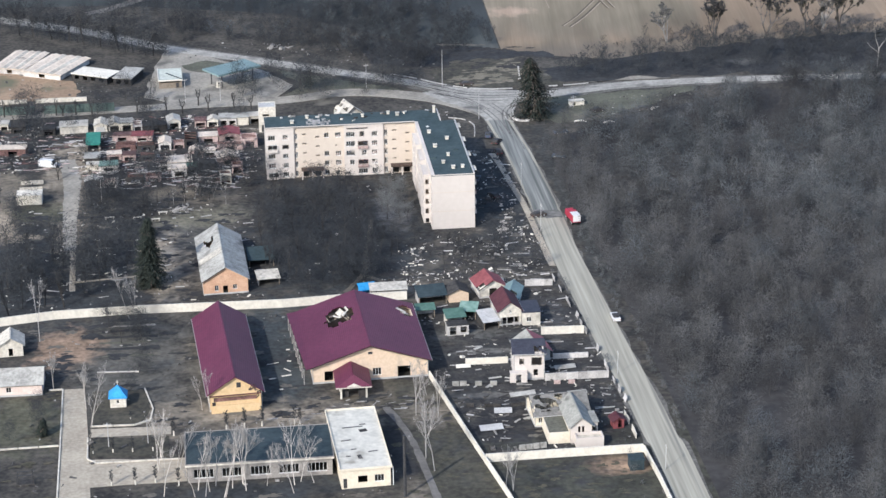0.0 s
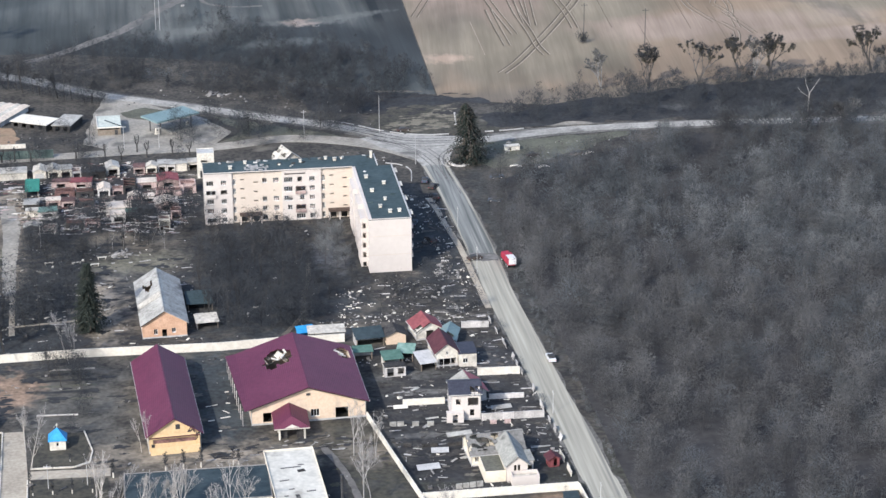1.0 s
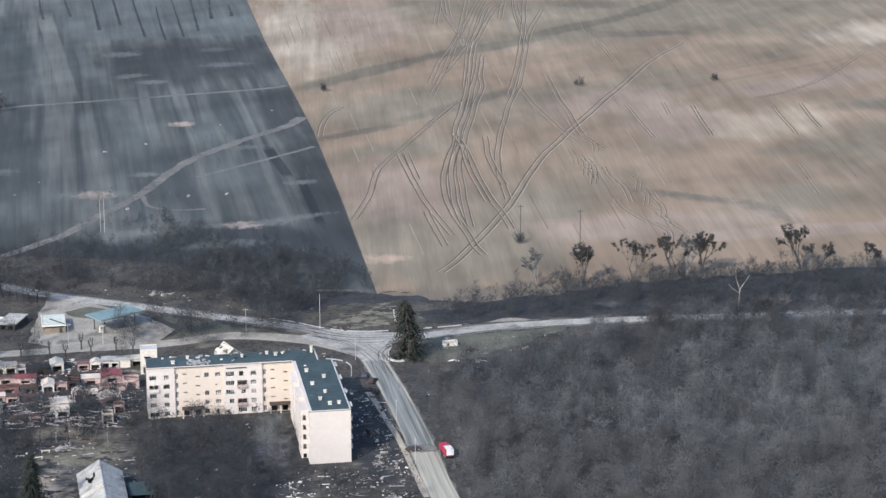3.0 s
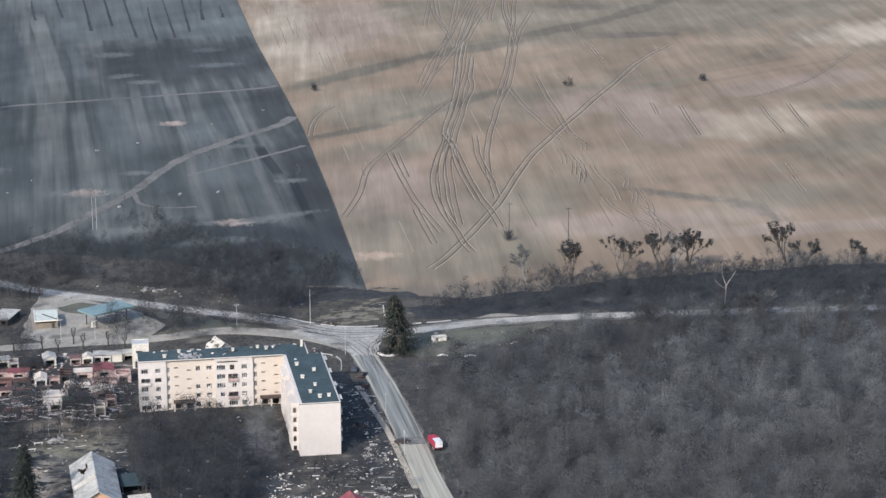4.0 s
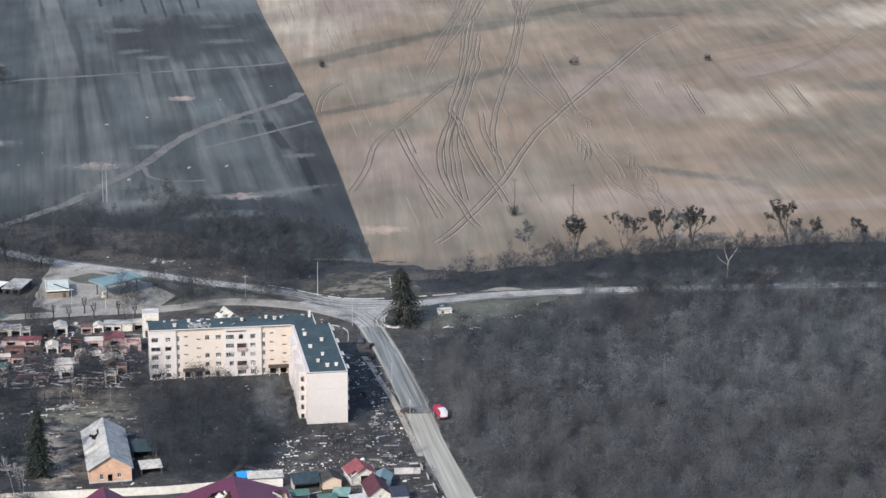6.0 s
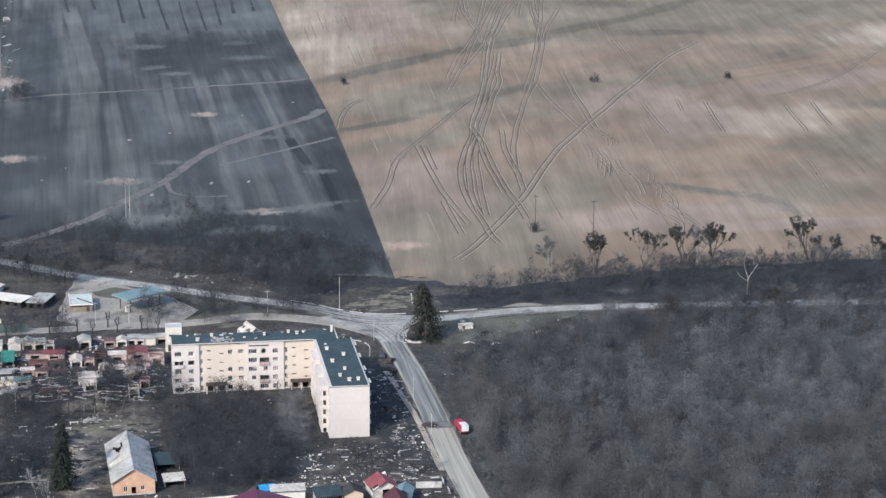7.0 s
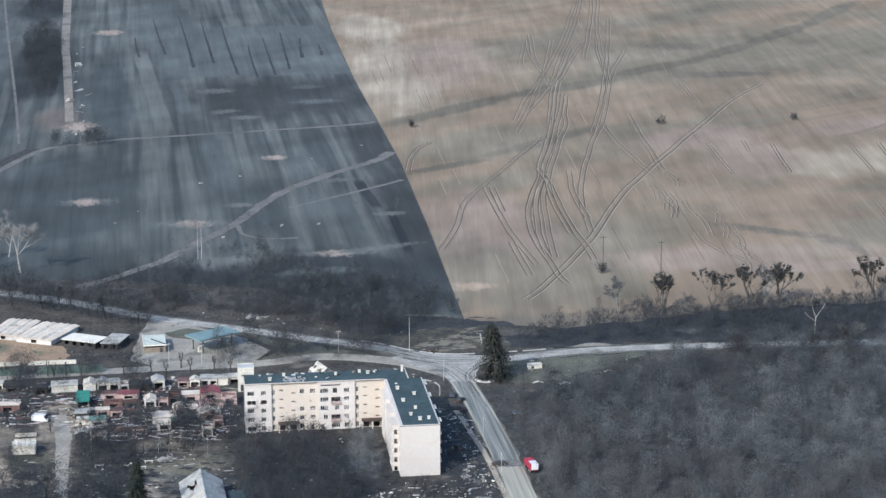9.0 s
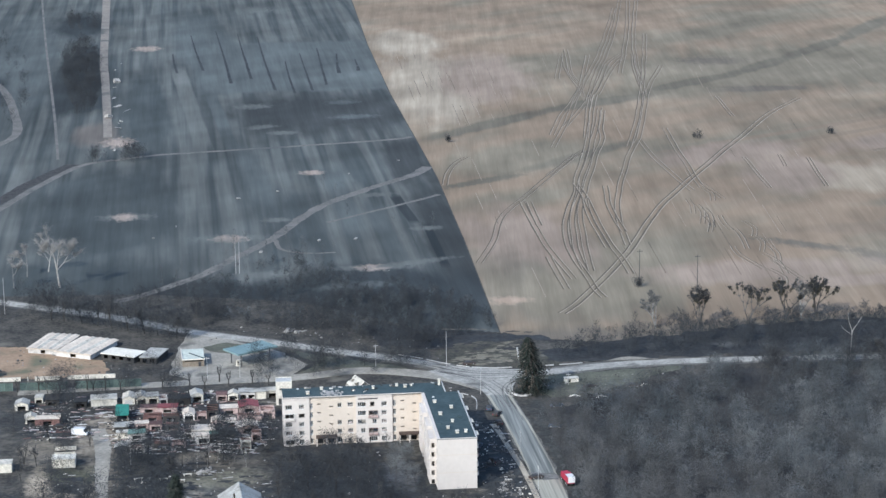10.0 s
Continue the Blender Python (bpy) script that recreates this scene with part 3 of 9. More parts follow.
        o = [p + Vector((0, 0, z0)), q + Vector((0, 0, z0)), q + Vector((0, 0, z1)), p + Vector((0, 0, z1))]
        self.add(o + [x + inn for x in o], [(2, 3, 7, 6), (0, 3, 7, 4), (1, 5, 6, 2)])
        if peak:
            o = [p + Vector((0, 0, z1)), q + Vector((0, 0, z1)), p + d * ln * at + Vector((0, 0, z1 + peak))]
            self.add(o + [x + inn for x in o], [(0, 1, 2), (5, 4, 3), (1, 4, 5, 2), (0, 2, 5, 3)])
        return self

    def ribbon(self, pts, width, z=0.0, depth=0.0, rough=0.0):
        """A strip along a polyline."""
        pts = [Vector((x, y, 0)) for x, y in pts]
        vs = []
        for i, p in enumerate(pts):
            d = (pts[min(i + 1, len(pts) - 1)] - pts[max(i - 1, 0)]).normalized()
            w = (width[0] + (width[1] - width[0]) * i / (len(pts) - 1)) if isinstance(width, tuple) else width
            s = Vector((d.y, -d.x, 0)) * w / 2
            e = [1 + rough * .5 * noise.noise((p.x * .11 + k * 9, p.y * .11, k * 5.0)) + rough * .6 * noise.noise((p.x * .5 + k * 3, p.y * .5, 2.0)) for k in (0, 1)]
            vs += [p - s * e[0] + Vector((0, 0, z)), p + s * e[1] + Vector((0, 0, z))]
        fs = [(2 * i, 2 * i + 1, 2 * i + 3, 2 * i + 2) for i in range(len(pts) - 1)]
        if depth:
            n = len(vs)
            vs += [v - Vector((0, 0, depth)) for v in vs]
            for i in range(len(pts) - 1):
                fs += [(2 * i, 2 * i + 2, n + 2 * i + 2, n + 2 * i), (2 * i + 3, 2 * i + 1, n + 2 * i + 1, n + 2 * i + 3)]
        return self.add(vs, fs)

    def mesh(self, name, *mats):
        me = bpy.data.meshes.new(name)
        at, seen = [], {}
        for p in self.v:
            at.append(seen.setdefault(tuple(round(c, 4) for c in p), len(seen)))
        faces = [tuple(at[i] for i in f) for f in self.f]
        me.from_pydata(list(seen), [], [f for f in faces if len(set(f)) == len(f)])
        for m in mats:
            me.materials.append(m)
        return me


def part(name, geo, material, parent, label=""):
    me = geo if isinstance(geo, bpy.types.Mesh) else geo.mesh(name, material)
    ob = new(name, me)
    ob.parent = parent
    return tagged(ob, label)


def thing(name, x, y, rz, label, category, group="", z=0.0):
    ob = new(name)
    ob.matrix_basis = pose(x, y, z, 0, 0, rz)
    ob.empty_display_size = 0.5
    return tagged(ob, label, category, group)


def structure(name, geo, material, label=""):
    return tagged(new(name, geo.mesh(name, material)), label, kind="structure")


def curve(pts, step=4.0):
    """A smooth polyline through the points."""
    out = []
    p = [pts[0], *pts, pts[-1]]
    for i in range(1, len(p) - 2):
        a, b, c, d = (np.array(q, float) for q in p[i - 1:i + 3])
        n = max(2, int(np.linalg.norm(c - b) / step))
        for s in range(n):
            t = s / n
            out.append(tuple(0.5 * (2 * b + (c - a) * t + (2 * a - 5 * b + 4 * c - d) * t * t + (3 * b - a - 3 * c + d) * t ** 3)))
    return out + [tuple(pts[-1])]


def poly(pts, z):
    return Geo().add([(x, y, z) for x, y in pts], [tuple(range(len(pts)))])


def ragged(pts, z, rng, step=3.0, amp=0.8):
    """A patch of ground with an uneven outline."""
    out = []
    for a, b in zip(pts, pts[1:] + pts[:1]):
        n = max(1, int(math.dist(a, b) / step))
        for s in range(n):
            t = s / n
            out.append((a[0] + (b[0] - a[0]) * t + rng.uniform(-amp, amp), a[1] + (b[1] - a[1]) * t + rng.uniform(-amp, amp)))
    return Geo().add([(x, y, z) for x, y in out], [tuple(range(len(out)))])


def inside(x, y, pts):
    hit = False
    for (x0, y0), (x1, y1) in zip(pts, pts[1:] + pts[:1]):
        if (y0 > y) != (y1 > y) and x < (x1 - x0) * (y - y0) / (y1 - y0) + x0:
            hit = not hit
    return hit


def scatter(pts, count, rng, gap=0.0):
    """Random places inside an outline."""
    xs, ys = [p[0] for p in pts], [p[1] for p in pts]
    got = []
    for _ in range(count * 30):
        x, y = rng.uniform(min(xs), max(xs)), rng.uniform(min(ys), max(ys))
        if inside(x, y, pts) and (not gap or all((x - a) ** 2 + (y - b) ** 2 > gap * gap for a, b in got)):
            got.append((x, y))
            if len(got) == count:
                break
    return got
# ---------------------------------------------------------------- ground, fields and roads
rnd = random.Random(7)
structure("ground", poly([(-3000, -900), (3000, -900), (3000, 4600), (-3000, 4600)], 0.0), EARTH, "dark trampled earth and dry grass of the settlement")
structure("ground_field_pale", poly([(29.2, 160), (33.5, 300), (36.3, 433), (36, 515), (35.5, 580), (35, 672), (37, 858), (43, 1086), (60, 1700), (120, 4500), (2990, 4500), (2990, 150), (300, 152), (180, 150), (90, 140), (60, 146), (44, 152)], 0.03),
          STUBBLE, "pale tan ploughed field with faint rows")
structure("ground_field_dark", poly([(28.8, 163), (33.1, 300), (35.9, 433), (35.6, 515), (35.1, 580), (34.6, 672), (36.6, 858), (42.6, 1086), (59, 1700), (119, 4500), (-2990, 4500), (-2990, 240), (-160, 240), (-100, 235), (-70, 225), (-40, 215), (0, 173), (12, 167)], 0.02),
          FALLOW, "dark fallow garden plots in long strips")
structure("ground_wood", poly([(31, -400), (31, -60), (29, 40), (31, 66), (49, 82), (70, 92), (103, 106), (156, 106), (420, 98), (420, -400)], 0.025), LITTER, "leaf litter under bare woodland")

# tracks over the fields
structure("ground_track_west", Geo().ribbon(curve([(-119, 498), (-97, 509), (-40, 519), (21, 531), (34, 538)], 2), 3.6, 0.05, rough=0.6), TRACK, "pale dirt track between dark plots")
structure("ground_track_loop", Geo().ribbon(curve([(-46, 318), (-44, 300), (-34, 292), (-22, 292)], 1.5), 2.0, 0.05, rough=0.8), TRACK, "faint dirt track looping off another")
structure("ground_track_diagonal", Geo().ribbon(curve([(-112, 226), (-102, 232), (-79, 260), (-63, 290), (-48, 318), (-25, 375), (1, 413), (25, 441), (34, 460)], 1.5), (4.5, 5.5), 0.055, rough=0.6), TRACK, "dusty dirt track winding across dark plots")
structure("ground_track_branch", Geo().ribbon(curve([(-22, 347), (10, 375), (33, 396)], 1.5), 2.4, 0.05, rough=0.7), TRACK, "narrow dirt track")
structure("road_dirt", Geo().ribbon(curve([(-124, 560), (-126, 616), (-131, 740), (-135, 838), (-142, 1118), (-155, 1600)], 6), (4.5, 7), 0.06), DIRT, "straight dirt road beside far trees")
structure("ground_track_far", Geo().ribbon(curve([(-147, 505), (-156, 638), (-175, 894), (-191, 1127), (-215, 1500)], 5), 1.5, 0.05, rough=0.15), TRACK, "thin far track")
structure("ground_track_bend", Geo().ribbon(curve([(-183, 540), (-173, 573), (-176, 624), (-190, 718), (-215, 800)], 4), 5, 0.05, rough=0.3), TRACK, "pale bend of a far track")
structure("road_far", Geo().ribbon(curve([(-180, 360), (-167, 396), (-155, 436), (-136, 486), (-119, 500)], 2), 4.0, 0.05, rough=0.4), TRACK, "pale track along a ditch")
structure("ground_ditch", Geo().ribbon(curve([(-190, 375), (-171, 406), (-158, 446), (-139, 492)], 2), 7.0, 0.03, rough=0.4), SOOT_AND_SHADE, "dark ditch beside a track")
furrows = Geo()
for xa, ya, xb, yb in ((-47.4, 923, -43.5, 734), (-34.4, 908, -30.9, 692), (-20.3, 800, -19.9, 680), (-9.7, 829, -9.2, 688), (2.6, 851, .2, 707), (13.8, 825, 10.3, 747), (24, 800, 23, 755), (-91, 840, -88, 763), (-79, 920, -72, 770), (-62, 940, -56, 720)):
    furrows.ribbon(curve([(xa, ya), ((xa + xb) / 2 + rnd.uniform(-.6, .6), (ya + yb) / 2), (xb, yb)], 8), (rnd.uniform(.5, .9), rnd.uniform(1.5, 2.3)), 0.05, rough=.7)
tagged(new("plot_furrows", furrows.mesh("plot_furrows", HUMUS)), "dark open furrows between the far garden plots", "furrow", kind="stuff")


# wheel marks in the pale field: pairs of churned grooves
rut_z = itertools.count()


def beside(line, off):
    """The line moved sideways."""
    out = []
    for i, p in enumerate(line):
        a, b = line[max(i - 1, 0)], line[min(i + 1, len(line) - 1)]
        d = math.dist(a, b)
        out.append((p[0] + off * (b[1] - a[1]) / d, p[1] - off * (b[0] - a[0]) / d))
    return out


def wheel_marks(pts, gauge=2.3, width=0.44):
    """A pair of smooth ruts; flat pale strips paint the lit side of the thrown-up soil."""
    dark, pale = Geo(), Geo()
    lift = (next(rut_z) % 24) * .006
    line = curve(pts, 5)
    line = [(x + .5 * noise.noise((y * .03, x * .01, 3)), y) for x, y in line]
    for side in (-gauge / 2, gauge / 2):
        w = width * rnd.uniform(.85, 1.2)
        dark.ribbon(beside(line, side), w * 1.25, 0.06 + lift, rough=.6)
        pale.ribbon(beside(line, side + w * .95), w * .58, 0.063 + lift, rough=.9)
    tagged(new("wheel_marks", dark.mesh("wheel_marks", RUT)), "dark curving wheel ruts churned into the pale field", "wheel ruts", "ruts in the field", "stuff")
    tagged(new("rut_ridges", pale.mesh("rut_ridges", LIT_SOIL)), "pale strips for the lit side of soil thrown up beside wheel ruts", "soil ridges", "ruts in the field", "stuff")


wheel_marks([(143, 642), (146, 678), (148, 714), (151, 756)])
wheel_marks([(107, 531), (112, 551), (120, 583), (136, 634), (151, 693), (172, 794)])
wheel_marks([(151, 752), (156, 796)])
wheel_marks([(118, 554), (123, 569), (136, 607), (150, 651), (163, 698), (179, 759), (193, 792)])
wheel_marks([(152, 647), (166, 698), (181, 748), (196, 791)])
wheel_marks([(123, 519), (138, 598), (149, 647)])
wheel_marks([(97, 396), (103, 429), (115, 478), (124, 518), (140, 598), (151, 647)])
wheel_marks([(98, 396), (107, 435), (118, 478), (126, 515), (134, 549), (146, 606)])
wheel_marks([(100, 392), (110, 433), (121, 478), (131, 515), (136, 548), (146, 597)])
wheel_marks([(150, 515), (165, 578), (186, 666), (210, 745)])
wheel_marks([(182, 666), (190, 726), (201, 791)])
wheel_marks([(100, 286), (103, 316), (106, 339), (113, 378), (125, 427), (135, 466), (150, 515)])
wheel_marks([(34.5, 265), (37.8, 276), (45.7, 304), (52.3, 335), (58, 355), (69, 381), (76, 397), (88, 425), (97, 446), (107, 468), (116, 487)])
wheel_marks([(89, 430), (100, 454), (111, 479)])
wheel_marks([(37.4, 416), (42.1, 443), (48.9, 467), (56.1, 480)])
wheel_marks([(68, 234), (67, 259), (66, 294), (67, 333), (68, 376)])
wheel_marks([(69, 327), (71, 375)])
wheel_marks([(63, 219), (63, 243), (64, 271)])
wheel_marks([(75, 205), (74, 216), (74, 236), (74, 267), (76, 299), (81, 331), (89, 366), (97, 396)])
wheel_marks([(75, 249), (77, 279), (81, 310), (87, 347), (98, 396)])
wheel_marks([(77, 245), (81, 280), (85, 310), (91, 352), (100, 392)])
wheel_marks([(92, 239), (93, 263), (93, 284), (94, 315), (96, 345), (98, 377), (98, 396)])
wheel_marks([(91, 283), (92, 311), (94, 346), (98, 384), (99, 411)])
wheel_marks([(103, 310), (104, 337), (107, 371), (112, 403)])
wheel_marks([(55.2, 185), (62, 196), (71, 214), (80, 234), (91, 259), (101, 283), (116, 325), (131, 363), (150, 403), (176, 457), (204, 513), (235, 575), (263, 619)], 2.7, .66)
wheel_marks([(150, 386), (149, 415), (148, 458), (150, 512)])
wheel_marks([(156, 394), (159, 432), (165, 498), (169, 541)])
wheel_marks([(187, 387), (192, 459)], 1.6)
wheel_marks([(214, 387), (223, 454)], 1.6)
wheel_marks([(253, 384), (261, 444)], 1.6)
wheel_marks([(268, 395), (276, 449)], 1.6)
wheel_marks([(213, 569), (218, 632)], 1.6)
wheel_marks([(259, 465), (286, 484), (316, 519), (354, 576)])
wheel_marks([(179, 719), (214, 879), (248, 1049)])
wheel_marks([(178, 639), (209, 829), (254, 1048)])
wheel_marks([(102, 497), (119, 560), (140, 645), (183, 808), (229, 1005)])
wheel_marks([(143, 626), (160, 701), (199, 855), (242, 1050)])
wheel_marks([(148, 679), (150, 728), (162, 817)])
wheel_marks([(138, 705), (156, 801)])
wheel_marks([(141, 494), (164, 587), (193, 717), (226, 877)])
for k in range(15):
    u = k / 14
    x, y = 151 + rnd.uniform(-8, 8), 400 - 165 * u + rnd.uniform(-8, 8)
    wheel_marks([(x, y), (x + rnd.uniform(-2, 3), y - 14), (x + rnd.uniform(-6, 7), y - rnd.uniform(24, 40))], 1.9, .34)
for k in range(6):
    x, y = rnd.uniform(205, 330), rnd.uniform(250, 440)
    wheel_marks([(x, y), (x + 4, y + 28)], 1.5, .3)

# single plough lines that show in the stubble
for name_, mat_, label_, count, wide_ in (("plough_lines", RUT, "thin dark plough lines in the pale field", 60, .22), ("plough_ridges", RIDGE, "thin pale plough ridges in the field", 80, .2)):
    lines_ = Geo()
    for k in range(count):
        x, y = (rnd.uniform(44, 100), rnd.uniform(550, 800)) if k % 3 == 0 else (rnd.uniform(45, 420), rnd.uniform(190, 760))
        lean = .03 + .11 * min(1, max(0, (x - 50) / 170))
        ln = rnd.uniform(14, 60)
        lines_.ribbon([(x + lean * ln * i / 5, y + ln * i / 5) for i in range(6)], wide_ * rnd.uniform(.6, 1.4), .05 + .00004 * k, rough=.9)
    tagged(new(name_, lines_.mesh(name_, mat_)), label_, "plough lines", kind="stuff")

# roads of the settlement
MAIN = [(24.2, -330), (25.4, -155), (24.6, -129), (24.2, -108), (23.0, -84), (22.2, -58), (21.0, -22), (21.1, 0), (20.8, 30), (20.2, 55), (19.2, 75), (17.8, 92), (15.2, 108)]
structure("ground_verge_main", Geo().ribbon(curve(MAIN, 5), 8.6, 0.05, rough=0.5), VERGE, "gravelly verge along the main road")
structure("road_main", Geo().ribbon(curve(MAIN, 5), (6.8, 7.8), 0.14, 0.14), ASPHALT, "pale dusty asphalt road, worn and cracked")
EAST = [(8, 112), (22, 111.5), (37, 111), (65, 117), (103, 117.2), (158, 113.4), (260, 106), (420, 96)]
structure("ground_verge_east", Geo().ribbon(curve(EAST, 5), 9.5, 0.045, rough=0.5), VERGE, "gravel verge")
structure("road_east", Geo().ribbon(curve(EAST, 5), (6.0, 4.2), 0.12, 0.12), ASPHALT_W, "worn pale road running east past a tree belt")
WEST = [(22, 112), (10, 118), (-11, 134), (-30, 145.5), (-54, 161), (-70, 171), (-84, 180), (-111, 203), (-133, 217), (-155, 231), (-260, 300)]
structure("ground_verge_west", Geo().ribbon(curve(WEST, 5), 8.5, 0.04, rough=0.4), VERGE, "gravel verge")
structure("road_west", Geo().ribbon(curve(WEST, 5), 5.4, 0.13, 0.13), ASPHALT_W, "worn pale road running west")
SLIP = [(16, 96), (6, 108), (-6, 116), (-25, 122), (-48, 117), (-80, 116), (-140, 112)]
structure("road_service", Geo().ribbon(curve(SLIP, 5), (8, 5), 0.11, 0.11), LANE, "side road behind the apartment block")
structure("road_junction", ragged([(7, 122), (-2, 118), (4, 108), (12, 98), (14, 88), (22.5, 88), (26, 102), (34, 107.5), (30, 115.5), (18, 119)], 0.15, rnd, 4, 0.4), ASPHALT_W, "wide dusty road junction")
skids = Geo()
for line in ([(-6, 124), (4, 114), (13, 102), (17, 88), (18.5, 74)], [(-4, 127), (8, 117), (18, 112), (34, 111.4)], [(0, 117), (10, 111), (20, 109.6), (36, 109.5)], [(20.5, 72), (19.8, 88), (22, 99), (29, 107)], [(-12, 133), (0, 121.5), (9, 111), (15.5, 98)], [(22.4, 60), (21.4, 78), (20.5, 92), (17, 104)]):
    skids.ribbon(curve(line, 2), .36, 0.172, rough=.8)
    skids.ribbon([(x + 1.5, y + .4) for x, y in curve(line, 2)], .36, 0.172, rough=.8)
tagged(new("tyre_tracks", skids.mesh("tyre_tracks", STAIN)), "dark tyre tracks sweeping over the dusty junction", "tyre tracks", kind="stuff")
structure("ground_forecourt", ragged([(-84, 176), (-70, 168), (-52, 150), (-42, 132), (-48, 120), (-82, 119), (-90, 126), (-88, 150)], 0.10, rnd, 4, 0.6), LANE, "worn grey concrete forecourt of a filling station")
structure("ground_island", ragged([(-70, 163), (-58, 155), (-56, 148), (-66, 147), (-76, 152), (-78, 158)], 0.20, rnd, 3, 0.4), GRASS, "grass island")
structure("ground_grass_mid", ragged([(-48, 150), (-28, 136), (-12, 126), (-6, 119), (-24, 125), (-46, 121), (-40, 132)], 0.07, rnd, 4, 0.8), GRASS, "dull grass strip between roads")
structure("ground_clearing", ragged([(32, 106), (60, 111), (86, 112), (70, 98), (52, 86), (36, 82), (29, 92)], 0.07, rnd, 4, 1.2), GRASS, "trampled grass clearing at the junction")
structure("ground_clearing_north", ragged([(8, 124), (18, 121), (36, 117), (44, 122), (38, 136), (26, 150), (14, 152), (2, 138)], 0.06, rnd, 3, 2.2), LAWN, "trampled dry grass beside the junction")
structure("ground_dirt_yard", ragged([(-170, 176), (-141, 167), (-113, 147), (-110, 128), (-150, 127), (-175, 130)], 0.05, rnd, 2, 1.6), YARD_SAND, "bare reddish sandy yard")

# dark ground behind the junction
structure("ground_burnt_verge", ragged([(-16, 152), (-2, 146), (10, 144), (20, 145), (27, 151), (36, 153), (46, 150), (45, 156), (30, 160), (12, 168), (0, 173), (-20, 181)], 0.05, rnd, 2.5, 0.9), HUMUS, "dark ground between junction and fields")
structure("ground_bare_strip", ragged([(8, 170.5), (16, 170), (24, 167.5), (24, 166), (15, 167.5), (9, 168.5)], 0.056, rnd, 1, .9), PALE_DIRT, "pale bare strip at the edge of dark plots")
structure("ground_dusty_verge", ragged([(52, 121.4), (60, 121.6), (68, 126), (73, 124.5), (80, 121.4), (84, 121.2), (70, 120.6)], 0.06, rnd, 1.5, .5), LANE, "pale dust beside the eastern road")


def kerb(name, pts, label, width=.24):
    """A raised kerb of pale stone with short breaks."""
    line, g = curve(pts, .8), Geo()
    for a, b in zip(line, line[1:]):
        if noise.noise((a[0] * .3, a[1] * .3, 6)) > -.18:
            g.beam((*a, .13), (*b, .13), width, .26)
    structure(name, g, KERB, label)


kerb("kerb_tree_inner", [(25.3, 100), (23.8, 95.5), (23.8, 89.5), (25.7, 86.3), (27.4, 87.6), (28.9, 92)], "low pale kerb curving round the spruce at the junction")
kerb("kerb_tree_outer", [(22.2, 99), (20.9, 93), (21.1, 87.5), (22.8, 85.6)], "low pale kerb at the junction")
kerb("kerb_road_north", [(-10, 139), (-2.9, 133.6), (4.5, 126.6), (12, 121.4), (19.8, 118.8), (27.1, 118.4)], "pale kerb along the junction", .4)
kerb("kerb_road_east", [(38.9, 119), (47.2, 119.6), (52, 120.4)], "pale kerb along the eastern road", .45)
kerb("kerb_block", [(3.4, 92.4), (7.8, 90), (10.2, 85), (9.8, 78), (9.2, 74)], "pale kerb curving round the end of the block")
wires = Geo()
for off, line in ((0, [(-3.6, 127), (3.8, 120), (11.1, 114.5), (18.9, 111.6), (26.2, 111.2)]), (1.6, [(-2, 127), (5, 121), (12, 115), (19, 113), (27, 112.6), (40, 113)]), (-2, [(2, 119), (9, 113), (17, 109), (24, 108.6)])):
    wires.ribbon([p for p in curve([(x, y + off) for x, y in line], 1)], .42, 0.178, rough=1.6)
tagged(new("dark_wheel_lines", wires.mesh("dark_wheel_lines", SOOT_AND_SHADE)), "black soot lines sweeping over the junction", "tyre tracks", kind="stuff")

# lanes and yards of the settlement
structure("road_stain", ragged([(17.6, 10.5), (24.6, 9.6), (24.6, 3.4), (17.6, 4.2)], 0.155, rnd, 1.2, .5), STAIN, "dark burnt stain across the road")
structure("road_soot", Geo().ribbon(curve([(20.95, 8), (20.8, 30), (20.2, 55), (19.2, 75), (18.0, 90), (16.6, 101)], 4), (7.0, 5.6), 0.147, rough=.12), SOOTY_ROAD, "road surface darkened by soot, with worn wheel lines")
structure("pavement_main", Geo().ribbon(curve([(12.4, 58), (13.4, 47), (14.4, 32), (15.6, 14), (16.0, -4), (16.4, -30)], 4), 1.7, 0.09, 0.09, rough=.4), PAVING, "pale broken footpath beside the main road")
structure("road_lane", Geo().ribbon(curve([(-112.6, 70), (-110.2, 55), (-109.6, 42), (-109.2, 16), (-108.4, -2)], .9), (5.6, 3.2), 0.08, 0.0, rough=.25), LANE, "pale dusty lane between yards")
structure("pavement_path", Geo().ribbon(curve([(-107.6, -2), (-106.8, -30)], .8), 1.5, 0.07, 0.07), PAVING, "narrow concrete footpath")
structure("pavement_cross_path", Geo().ribbon([(-106.5, -24), (-90, -22)], 1.0, 0.07, 0.07), PAVING, "narrow concrete footpath")
structure("pavement_court_path", Geo().ribbon(curve([(-27.4, 10), (-29.1, -4.3), (-30.8, -14.3), (-32.2, -27), (-35.7, -35.1), (-38, -40)], 1.2), 1.3, 0.075, rough=.8), PALE_DIRT, "trodden pale path through the courtyard")
structure("pavement_court_branch", Geo().ribbon(curve([(-32.4, -30), (-29.0, -33.1), (-25.3, -40.5)], 1.2), 1.2, 0.079, rough=.8), PALE_DIRT, "trodden pale path through the courtyard")
structure("pavement_walk", poly([(-106.6, -88), (-101.7, -88), (-100.2, -112), (-98.8, -141), (-98.8, -200), (-105.6, -200), (-105.8, -140)], 0.10), PAVING, "broad concrete walkway")
structure("pavement_cross_walk", poly([(-100.0, -109.3), (-82, -110.2), (-82, -114.2), (-100.0, -113.5)], 0.105), PAVING, "concrete walkway beside a lawn")
